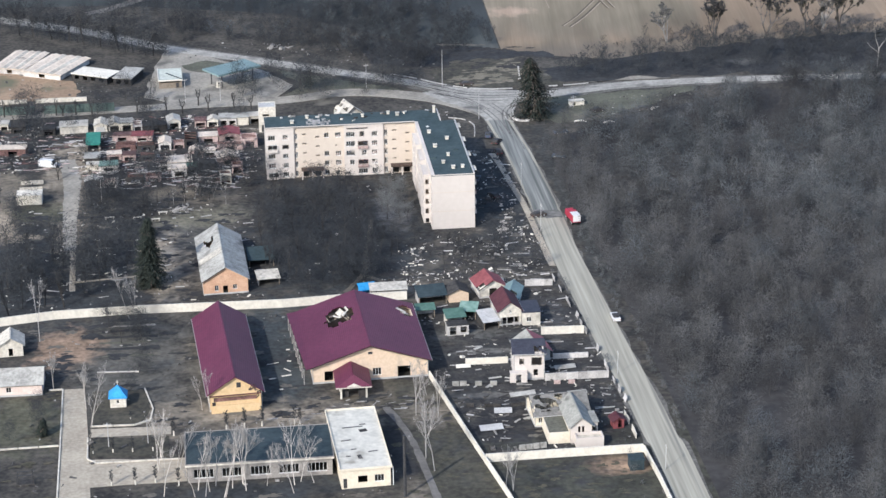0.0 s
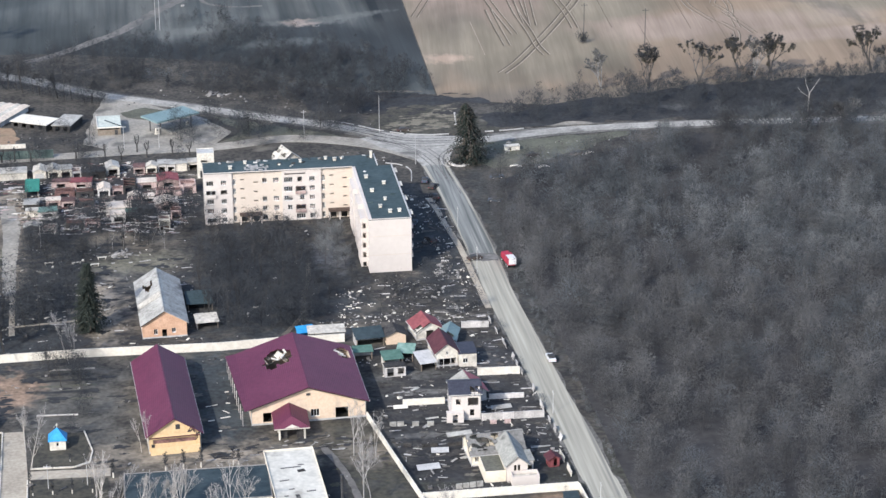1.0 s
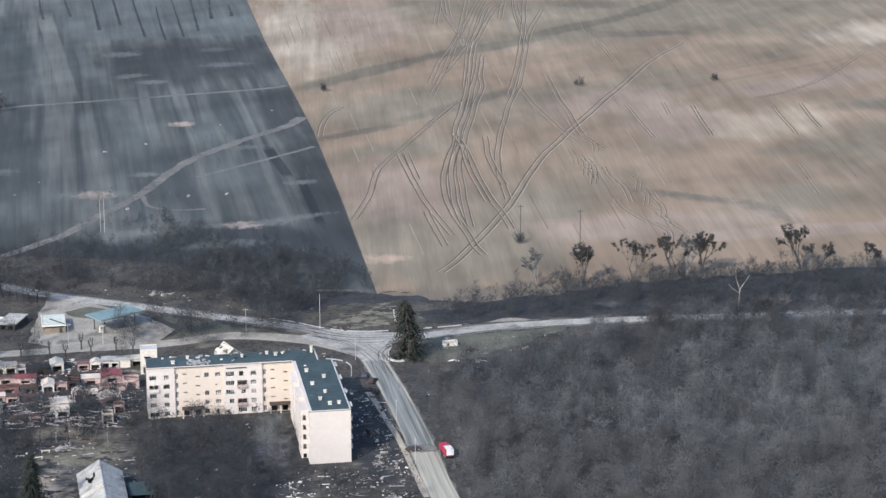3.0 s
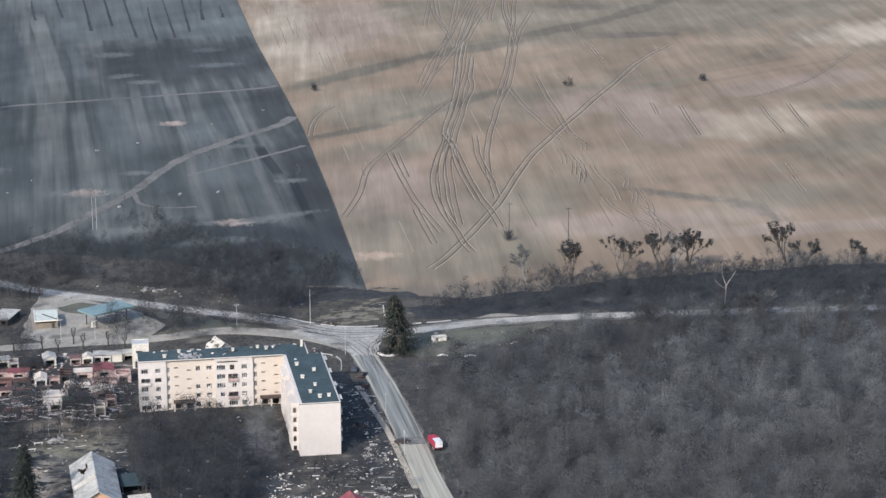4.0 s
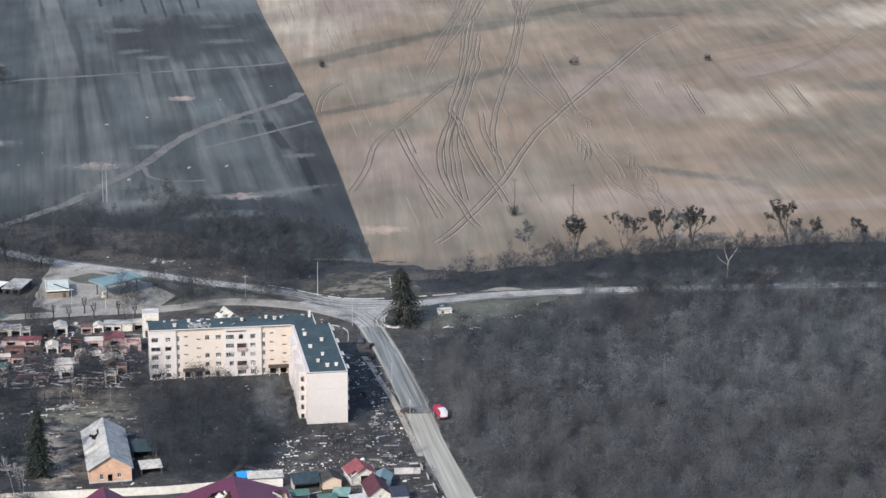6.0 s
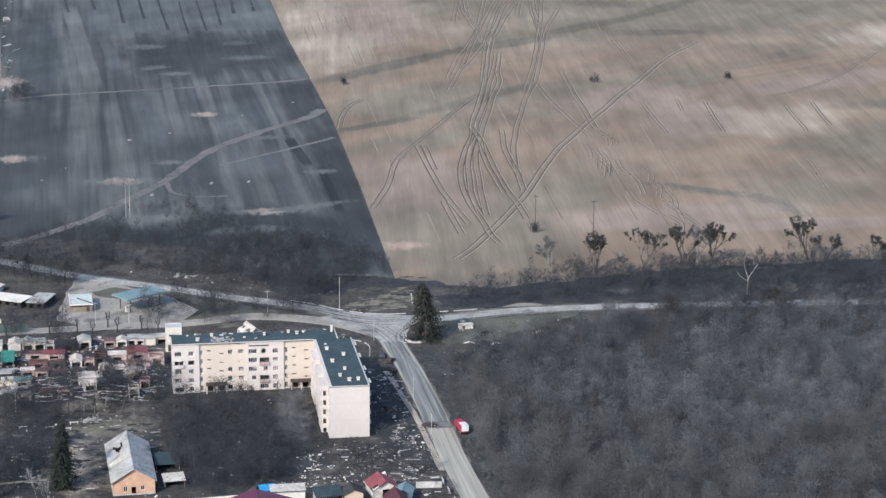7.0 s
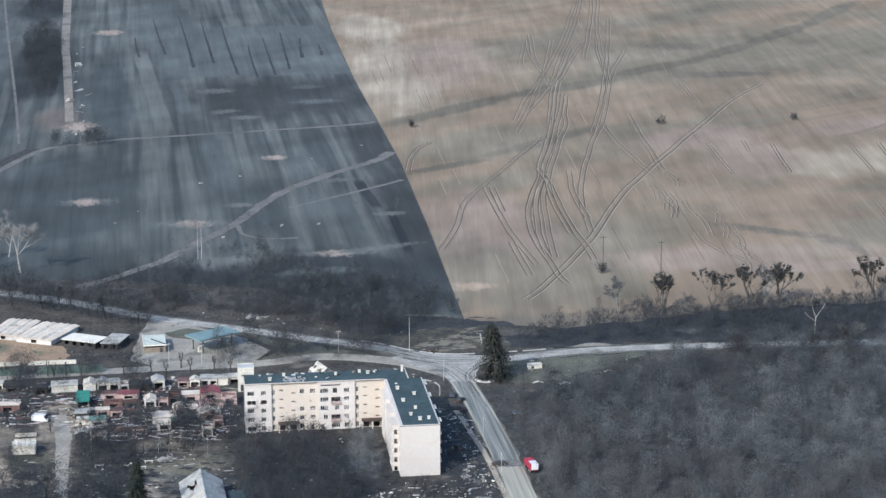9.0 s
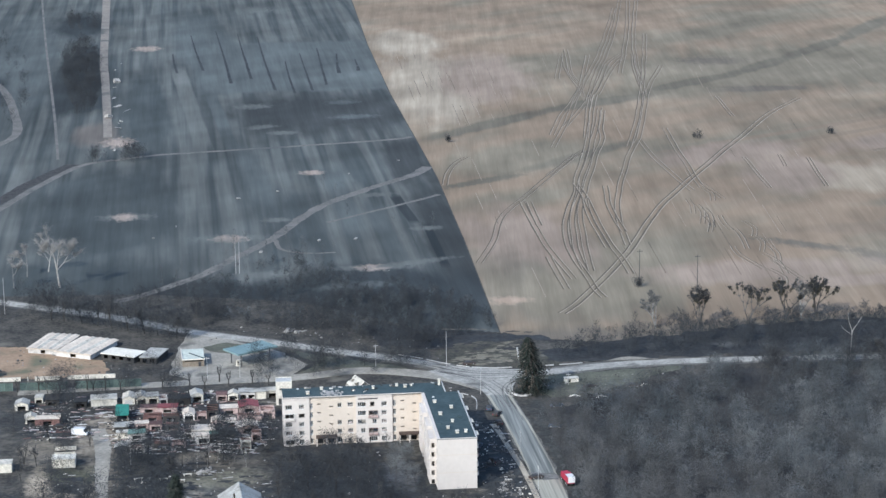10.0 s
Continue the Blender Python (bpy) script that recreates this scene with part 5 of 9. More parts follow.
def pollard(x, y, h):
    """A lopped roadside tree: a stout stem with a few upright stubs."""
    rng = random.Random(int(x * 7))
    ob = thing("pollard_tree", x, y, rng.uniform(0, 360), "dark lopped roadside tree with upright stubs", "tree", "pollards")
    stem = Geo().cyl(0, 0, 0, h * .5, .26, .2, 7)
    for k in range(rng.choice((2, 2, 3))):
        a = 3.1 * k + rng.uniform(-.6, .6)
        mid = (math.cos(a) * .55, math.sin(a) * .3, h * .62)
        stem.beam((0, 0, h * .46), mid, .24).beam(mid, (mid[0] * 1.5, mid[1] * 1.4, h * rng.uniform(.85, 1.1)), .2)
    part("trunk", stem, SOOT_AND_SHADE, ob)
    twigs = []
    for _ in range(90):
        p = np.array([rng.gauss(0, .5), rng.gauss(0, .4), h * rng.uniform(.55, 1.05)])
        side = np.array([rng.uniform(-.05, .05) for _ in range(3)])
        twigs.append((p - side, p + side, p + np.array([rng.gauss(0, .3), rng.gauss(0, .3), rng.uniform(.3, .9)])))
    part("crown", tri_mesh("crown", [np.array(twigs)], [TWIG_DARK]), None, ob)


for x, y, h in [(-140, 113, 4.5), (-133, 112.6, 5), (-126, 112.4, 4), (-117, 112, 5.5), (-115, 111.5, 4.5), (-111, 112, 4.5), (-106, 111, 5), (-92, 110, 5.5), (-83, 109.4, 5), (-78, 108.6, 4.5), (-73, 115.5, 5.5), (-70, 110.4, 5), (-62, 111.4, 5), (-56.7, 109.6, 4.5)]:
    pollard(x, y, h)
for x, y, s in [(-48.8, 137.5, 1.0), (-40.2, 125.5, 1.0), (-37, 126, .9), (-13.3, 131.3, 1.05), (-10.5, 130, .9), (-4.8, 144.3, .8), (-.5, 145.4, .8), (-23, 127, .7), (-33, 129, .8), (-60, 130, .8), (-56, 127, .7), (-46, 125, .7), (-37, 126, .8), (-30, 124.5, .8), (-16, 122, .7), (-11, 121, .8), (-96, 124, .7), (-104, 125, .6), (-88, 123, .6)]:
    rt.choice(GARDEN)(x, y, s * 1.2, rt.uniform(0, 360), "dark leafless tree beside the forecourt", "roadside trees")
for x, y, s in [(-140.6, 208.9, .9), (-127.6, 199.2, .8), (-121.2, 194.4, .9), (-110, 187, .8), (-100.3, 179.9, .8), (-92, 175, .7), (-83.9, 170.1, .7), (-59, 122, .8), (-55, 120, .7), (-41, 117.5, .8), (-33, 116, .7), (-8, 126, .8), (-3, 123, .7), (-20, 118, .6), (-103, 112, .6), (-90, 111, .6)]:
    rt.choice(GARDEN)(x, y, s, rt.uniform(0, 360), "dark leafless roadside tree", "roadside trees")
for x, y, s in [(-76.4, -141, 1.1), (-74.9, -144, 1.2), (-71, -145, 1.15), (-66.4, -142.6, 1.15), (-69.2, -141, 1.1), (-56.2, -141.4, 1.1), (-54.8, -140, 1.0), (-52.1, -141, .8), (-83.5, -143, 1.0), (-84.8, -132, .9), (-80.2, -131, .9), (-72.7, -139.6, .9), (-99.7, -108.3, .8), (-27.5, -112, .9), (-22.8, -114, .8), (-26.6, -120, .8)]:
    rt.choice(BIRCHES)(x, y, s, rt.uniform(0, 360), "pale leafless birch in front of a low building", "birches", "birch_tree")
for x, y, s in [(-92, -50, 1.15), (-90.5, -49, .8), (-113.4, -59.9, 1.2), (-73, -103.5, .9), (-75, -103, .7), (-70.7, -145, 1.0), (-67, -139.5, 1.0), (-74, -142, .9), (-56.5, -145, .9), (-62, -141, .8), (-24.1, -102, .8), (-26.3, -139, 1.15), (-27.5, -133, 1.0), (-12.6, -150, .7), (-11.0, -150, .7), (-108.8, -88, .7), (-77.1, -144, .7), (-101, -99, .8), (-99.5, -108, 1.1), (-84, -126, .8), (-81, -132, .7), (-53, -128, .6)]:
    rt.choice(BIRCHES)(x, y, s, rt.uniform(0, 360), "pale leafless birch with fine twigs", "birches", "birch_tree")

for x, y, s in [(-22, 20, .9), (-19.5, 14, 1.0), (-23, 9, .85), (-18, 24, .8), (-24, 15, .7), (-20, 5, .7), (-17, 9, .6)]:
    PALE_TREE(x, y, s, rt.uniform(0, 360), "pale grey leafless tree in the courtyard", "courtyard trees")

TALL_PALE = [bare_tree(forked_arrays(random.Random(s), 16, 1, .34, 6, .34, 9, 2.0), (PALE_BARK, PALE_BARK)) for s in (4, 9)]
for k, (x, y, s) in enumerate([(-133, 250, 1.5), (-147, 269, .9), (-139, 276, .8), (-151, 252, .95)]):
    TALL_PALE[k % 2](x, y, s, k * 70, "tall white-limbed leafless tree behind the western road", "birches", "birch_tree")


def spruce(x, y, h, r, label, lean=0.0, dead=0.1):
    """A ragged spruce: drooping boughs of small sprays, some of them dead."""
    rng = random.Random(int(h * 100))
    tri, dry = [], []
    n = int(h * 5)
    for k in range(n):
        u = 0.05 + 0.94 * k / n
        z = h * u
        for b in range(14):
            a = rng.uniform(0, 6.28)
            gap = .8 + .55 * noise.noise((math.cos(a) * 1.3, math.sin(a) * 1.3, z * .45))
            reach = r * (1 - u) ** 0.62 * min(1, .62 + 1.6 * u) * rng.uniform(.5, 1.25) * gap + 0.3
            c, s = math.cos(a), math.sin(a)
            root = np.array([lean * u, 0, z])
            tip = root + np.array([c * reach, s * reach, -reach * rng.uniform(.15, .5)])
            into = dry if rng.random() < dead else tri
            for q in range(5):
                t = rng.uniform(.25, 1)
                p = root + (tip - root) * t
                w = 0.34 * (1.15 - t) + .10
                side = np.array([-s, c, 0]) * w
                d = np.array([c * .5, s * .5, -.25]) * rng.uniform(.6, 1.3)
                into.extend([(p - side, p + side, p + d), (p, p + side * .8 + (0, 0, -.25), p + d * .8 + (0, 0, -.3))])
    ob = thing("spruce_tree", x, y, 0, label, "tree")
    part("trunk", Geo().beam((0, 0, 0), (lean * .9, 0, h * .9), .3), BARK, ob)
    part("crown", tri_mesh("crown", [np.array(tri), np.array(dry)], [NEEDLE, DEAD_NEEDLE]), None, ob)


spruce(-86.9, -29, 19.0, 5.8, "tall dark green spruce standing in a yard", 0, .03)
spruce(30.3, 89.5, 19.5, 10.0, "tall ragged dark spruce leaning beside the junction", -2.2, .3)
spruce(-110, -111, 4.5, 1.3, "small dark spruce on a lawn")


def mistletoe_tree(x, y, h, clumps, label, pale=False):
    """Several stems that fork from one foot, with clumps of mistletoe in the upper forks."""
    rng = random.Random(int(x * 10))
    wood, tips = [], []

    def limb(a, d, ln, r, depth):
        b = a + d * ln
        s = np.cross(d, (.2, .9, .1))
        s /= np.linalg.norm(s)
        u = np.cross(d, s)
        ring = [(1, 0), (-.5, .87), (-.5, -.87)]
        lo_, hi_ = [a + r * (s * i + u * k) for i, k in ring], [b + r * .7 * (s * i + u * k) for i, k in ring]
        for i in range(3):
            k = (i + 1) % 3
            wood.extend([(lo_[i], lo_[k], hi_[k]), (lo_[i], hi_[k], hi_[i])])
        if h * .2 < b[2] < h:
            tips.append(b)
        if depth:
            for _ in range(2 if depth > 1 or rng.random() < .7 else 3):
                nd = d + np.array([rng.gauss(0, .36), rng.gauss(0, .36), rng.uniform(-.1, .35)])
                limb(b, nd / np.linalg.norm(nd), ln * rng.uniform(.6, .85), r * .62, depth - 1)

    for k in range(rng.choice((3, 4))):
        d = np.array([rng.uniform(-.5, .5), rng.uniform(-.3, .3), 1.0])
        limb(np.array([rng.uniform(-.3, .3), rng.uniform(-.3, .3), 0]), d / np.linalg.norm(d), h * .27, h * .021, 5)
    twigs = []
    for p in tips:
        for _ in range(26):
            d = np.array([rng.gauss(0, .5), rng.gauss(0, .5), rng.uniform(.1, 1)]) * rng.uniform(.4, 1.5)
            side = np.array([rng.uniform(-.045, .045) for _ in range(3)])
            twigs.append((p - side, p + side, p + d))
    ob = thing("mistletoe_tree" if clumps else "dead_tree", x, y, 0, label, "tree")
    part("trunk", tri_mesh("trunk", [np.array(wood)], [PALE_BARK if pale else BARK]), None, ob)
    part("crown", tri_mesh("crown", [np.array(twigs)], [TWIG_BROWN if pale else TWIG_DARK]), None, ob)
    rng.shuffle(tips)
    for c in tips[:clumps]:
        r = rng.uniform(.2, .6)
        form = np.array([rng.uniform(.7, 1.1), rng.uniform(.7, 1.1), rng.uniform(.9, 1.7)])
        tri = []
        for q in range(64):
            d = np.array([rng.gauss(0, 1), rng.gauss(0, 1), rng.gauss(0, 1)])
            d /= np.linalg.norm(d)
            p = c + d * form * r * rng.uniform(.05, 1.0) ** .7
            side = np.array([rng.uniform(-.19, .19) for _ in range(3)])
            tri.append((p - side, p + side, p + d * .4))
        part("mistletoe", tri_mesh("mistletoe", [np.array(tri)], [MISTLETOE]), None, ob, "dark green clump of mistletoe")


for x, y, h, c in [(102.8, 161, 13, 5), (121.6, 164, 15, 8), (135.6, 165, 14, 12), (147.6, 166, 16, 15), (184.2, 166, 15, 17), (191, 166, 9, 3), (209, 165, 8, 3), (232, 164, 9, 4), (246, 163, 10, 5)]:
    mistletoe_tree(x, y, h * 1.16, int(c * 3), "bare tree hung with dark mistletoe clumps above the tree belt")
dead = thing("dead_tree", 143.2, 107.5, 0, "tall dead tree with pale forked limbs beside the road", "tree")
stem = Geo().cyl(0, 0, 0, 3.5, .24, .19, 8)
for a, b, ra in (((0, 0, 3.4), (.3, 0, 11.5), .3), ((.3, 0, 11.4), (-1.0, .2, 15.0), .2), ((-1.0, .2, 14.9), (-1.3, 0, 18.0), .13), ((.3, 0, 11.4), (1.6, 0, 13.4), .2), ((1.6, 0, 13.3), (3.6, .3, 16.2), .14), ((.2, 0, 10.2), (-2.6, 0, 12.2), .13), ((-2.6, 0, 12.1), (-3.6, 0, 13.6), .1)):
    stem.beam(a, b, ra)
part("trunk", stem, PALE_BARK, dead)
ball = [(np.array((rd.gauss(.2, .9), rd.gauss(0, .9), rd.gauss(16.6, 1.1))), np.array([rd.uniform(-.3, .3) for _ in range(6)])) for rd in [random.Random(8)] for _ in range(420)]
part("crown", tri_mesh("crown", [np.array([(p - q[:3], p + q[:3], p + q[3:] * 1.6) for p, q in ball])], [TWIG_DARK]), None, dead, "dark ball of fine twigs")
mistletoe_tree(155, 107.5, 11, 0, "pale bare forked tree beside the road", True)
mistletoe_tree(86, 160, 15, 0, "pale bare forked tree above the tree belt", True)
mistletoe_tree(141.5, 166, 16, 0, "pale bare forked tree above the tree belt", True)


def limewashed_tree(x, y, h):
    """A young clipped tree with a limewashed foot."""
    ob = thing("young_tree", x, y, random.Random(int(x * 9)).uniform(0, 360), "young dark leafless tree with a limewashed foot", "tree", "limewashed young trees")
    ob.scale = (h / 4, h / 4, h / 4)
    part("trunk", LIME[0], None, ob)
    part("limewash", LIME[1], None, ob, "white limewashed foot of the trunk")
    part("crown", LIME[2], None, ob)


_w, _f = tree_arrays(rt, 4.0, 0.7, 12, 40, 0.10, 0.03, 0.3)
LIME = [tri_mesh("trunk", [_w], [BARK]), Geo().cyl(0, 0, 0, .95, .16, .13, 8).mesh("limewash", WHITEWASH), tri_mesh("crown", [_f], [TWIG_DARK])]
for x, y, h in [(-69.8, -113.5, 5), (-65.8, -112.9, 5), (-61.9, -112.6, 5), (-54.7, -112.4, 4.5), (-53.5, -112.6, 4), (-94.5, -121.4, 4), (-90.3, -121.6, 4), (-85.9, -121.7, 4), (-94.5, -136.6, 4), (-89.5, -136.8, 4.5), (-85.3, -136.5, 4.5), (-80.4, -138.2, 4.5), (-98.8, -121.3, 3), (-91.0, -105.5, 2.4), (-81.4, -114.9, 5), (-99.6, -115.4, 3.4)]:
    limewashed_tree(x, y, h)
# ---------------------------------------------------------------- parts of buildings
_shared = {}
FACING = {"S": 0, "W": -90, "N": 180, "E": 90}


def window(parent, x, y, z, w, h, facing="S", bars=1, broken=False):
    """A framed window, its sill's middle at x, y, z on the outer face."""
    key = (round(w, 2), round(h, 2), bars)
    if key not in _shared:
        f, t = Geo(), 0.07
        f.box(-w / 2, w / 2, .12, .2, 0, t).box(-w / 2, w / 2, .12, .2, h - t, h)
        f.box(-w / 2, -w / 2 + t, .12, .2, t, h - t).box(w / 2 - t, w / 2, .12, .2, t, h - t)
        for i in range(bars):
            c = -w / 2 + w * (i + 1) / (bars + 1)
            f.box(c - .04, c + .04, .12, .2, t, h - t)
        f.box(-w / 2 - .05, w / 2 + .05, -.08, .1, -.05, -.004)
        _shared[key] = (f.mesh("window", FRAME), Geo().box(-w / 2 + t, w / 2 - t, .155, .165, t, h - t).mesh("pane", GLASS))
    fm, pm = _shared[key]
    ob = new("window", fm)
    ob.parent = parent
    ob.matrix_basis = pose(x, y, z, 0, 0, FACING[facing])
    if not broken:
        p = new("pane", pm)
        p.parent = ob
        p.visible_shadow = False
    return ob


def fill(ob, holes, side, start, fixed, rng):
    """Windows and doors for the openings of one wall; start: along-wall origin; fixed: the outer face."""
    for u0, u1, z0, z1, kind in holes:
        m, w, h = (u0 + u1) / 2, u1 - u0, z1 - z0
        p = {"S": (start + m, fixed), "N": (start - m, fixed), "E": (fixed, start + m), "W": (fixed, start - m)}[side]
        if kind == "w":
            window(ob, p[0], p[1], z0, w, h, side, 1 if w < 1.6 else 2 if w < 3 else 4, rng.random() < 0.3)
        elif kind == "d":
            d = part("door", Geo().box(-w / 2 + .02, w / 2 - .02, .1, .16, z0, z1 - .02).box(w * .3, w * .34, .04, .1, z0 + h * .45, z0 + h * .5), DARK_METAL, ob)
            d.matrix_basis = pose(p[0], p[1], 0, 0, 0, FACING[side])


def gable_house(name, label, category, x, y, w, d, eave, ridge, rz, wall, roof, holes=None, along="y", over=0.5, group="", gone=None, cells=(10, 6), gutter=True, base=True):
    """Walls with openings under a pitched roof; x, y: the middle of the front's foot."""
    rng = random.Random(int(abs(x * 31 + y * 17)))
    ob = thing(name, x, y, rz, label, category, group)
    holes = holes or {}
    t = 0.3
    ends = ("S", "N") if along == "y" else ("E", "W")
    g = Geo()
    for s, (p, q, st, fx) in {"S": ((-w / 2, 0), (w / 2, 0), -w / 2, 0), "N": ((w / 2, d), (-w / 2, d), w / 2, d),
                              "E": ((w / 2, t), (w / 2, d - t), t, w / 2), "W": ((-w / 2, d - t), (-w / 2, t), d - t, -w / 2)}.items():
        hs = [h for h in holes.get(s, ())]
        g.wall(p, q, 0, eave, [h[:4] for h in hs], t, (ridge - eave) if s in ends else 0)
        fill(ob, hs, s, st, fx, rng)
    part("wall", g, wall, ob)
    if base:
        part("plinth", Geo().box(-w / 2 - .06, w / 2 + .06, -.06, -.003, 0, .45).box(-w / 2 - .06, -w / 2 - .003, 0, d, 0, .45).box(w / 2 + .003, w / 2 + .06, 0, d, 0, .45), CONCRETE, ob)
    nu, nv = cells
    if along == "y":
        ez = eave - over * (ridge - eave) / (w / 2)
        X, Y0, Y1 = w / 2 + over, -over, d + over
        quads = [((-X, Y1, ez), (-X, Y0, ez), (0, Y0, ridge), (0, Y1, ridge)), ((X, Y0, ez), (X, Y1, ez), (0, Y1, ridge), (0, Y0, ridge))]
        cap = ((0, Y0, ridge + .12), (0, Y1, ridge + .12))
        edges = [((-X - .07, Y0, ez), (-X - .07, Y1, ez)), ((X + .07, Y0, ez), (X + .07, Y1, ez))]
    else:
        ez = eave - over * (ridge - eave) / (d / 2)
        Y0, Y1, X, c = -over, d + over, w / 2 + over, d / 2
        quads = [((-X, Y0, ez), (X, Y0, ez), (X, c, ridge), (-X, c, ridge)), ((X, Y1, ez), (-X, Y1, ez), (-X, c, ridge), (X, c, ridge))]
        cap = ((-X, c, ridge + .12), (X, c, ridge + .12))
        edges = [((-X, Y0 - .07, ez), (X, Y0 - .07, ez)), ((-X, Y1 + .07, ez), (X, Y1 + .07, ez))]
    for i, q in enumerate(quads):
        hole = (gone or {}).get(i)
        part("roof", Geo().sheet(*q, 0.12, nu if hole else 1, nv if hole else 1, hole), roof, ob)
        if hole:
            a, b, c_, d_ = map(Vector, q)
            for k in range(9):
                u = k / 8
                part("rafter", Geo().beam(a.lerp(b, u) - Vector((0, 0, .12)), d_.lerp(c_, u) - Vector((0, 0, .12)), .1, .16), SOOT_AND_SHADE, ob)
    part("ridge_cap", Geo().beam(*cap, .35, .1), roof, ob)
    if gutter:
        for e in edges:
            part("gutter", Geo().beam(*e, .14, .12), GALV, ob)
        for e in edges:
            for p in e:
                px_ = max(-w / 2 - .1, min(w / 2 + .1, p[0]))
                py_ = max(-.1, min(d + .1, p[1]))
                part("downpipe", Geo().cyl(px_, py_, 0, ez, .06, .06, 6), GALV, ob)
    return ob


def flat_house(name, label, category, x, y, w, d, h, rz, wall, roof, holes=None, group="", parapet=0.3, over=0.0):
    rng = random.Random(int(abs(x * 31 + y * 17)))
    ob = thing(name, x, y, rz, label, category, group)
    holes, t = holes or {}, 0.3
    g = Geo()
    for s, (p, q, st, fx) in {"S": ((-w / 2, 0), (w / 2, 0), -w / 2, 0), "N": ((w / 2, d), (-w / 2, d), w / 2, d),
                              "E": ((w / 2, t), (w / 2, d - t), t, w / 2), "W": ((-w / 2, d - t), (-w / 2, t), d - t, -w / 2)}.items():
        hs = list(holes.get(s, ()))
        g.wall(p, q, 0, h, [k[:4] for k in hs], t)
        fill(ob, hs, s, st, fx, rng)
    part("wall", g, wall, ob)
    part("roof", Geo().box(-w / 2 - over, w / 2 + over, -over, d + over, h + .003, h + .2), roof, ob)
    if parapet:
        X, Y0, Y1, z = w / 2 + over, -over, d + over, h + .2
        part("parapet", Geo().box(-X - .003, X + .003, Y0 - .003, Y0 + .2, h + .003, z + parapet).box(-X - .003, X + .003, Y1 - .2, Y1 + .003, h + .003, z + parapet)
             .box(-X - .003, -X + .2, Y0 + .2, Y1 - .2, h + .003, z + parapet).box(X - .2, X + .003, Y0 + .2, Y1 - .2, h + .003, z + parapet), wall, ob)
    return ob


def rhythm(n, first, step, w, z0, z1, kind="w"):
    return [(first + i * step, first + i * step + w, z0, z1, kind) for i in range(n)]


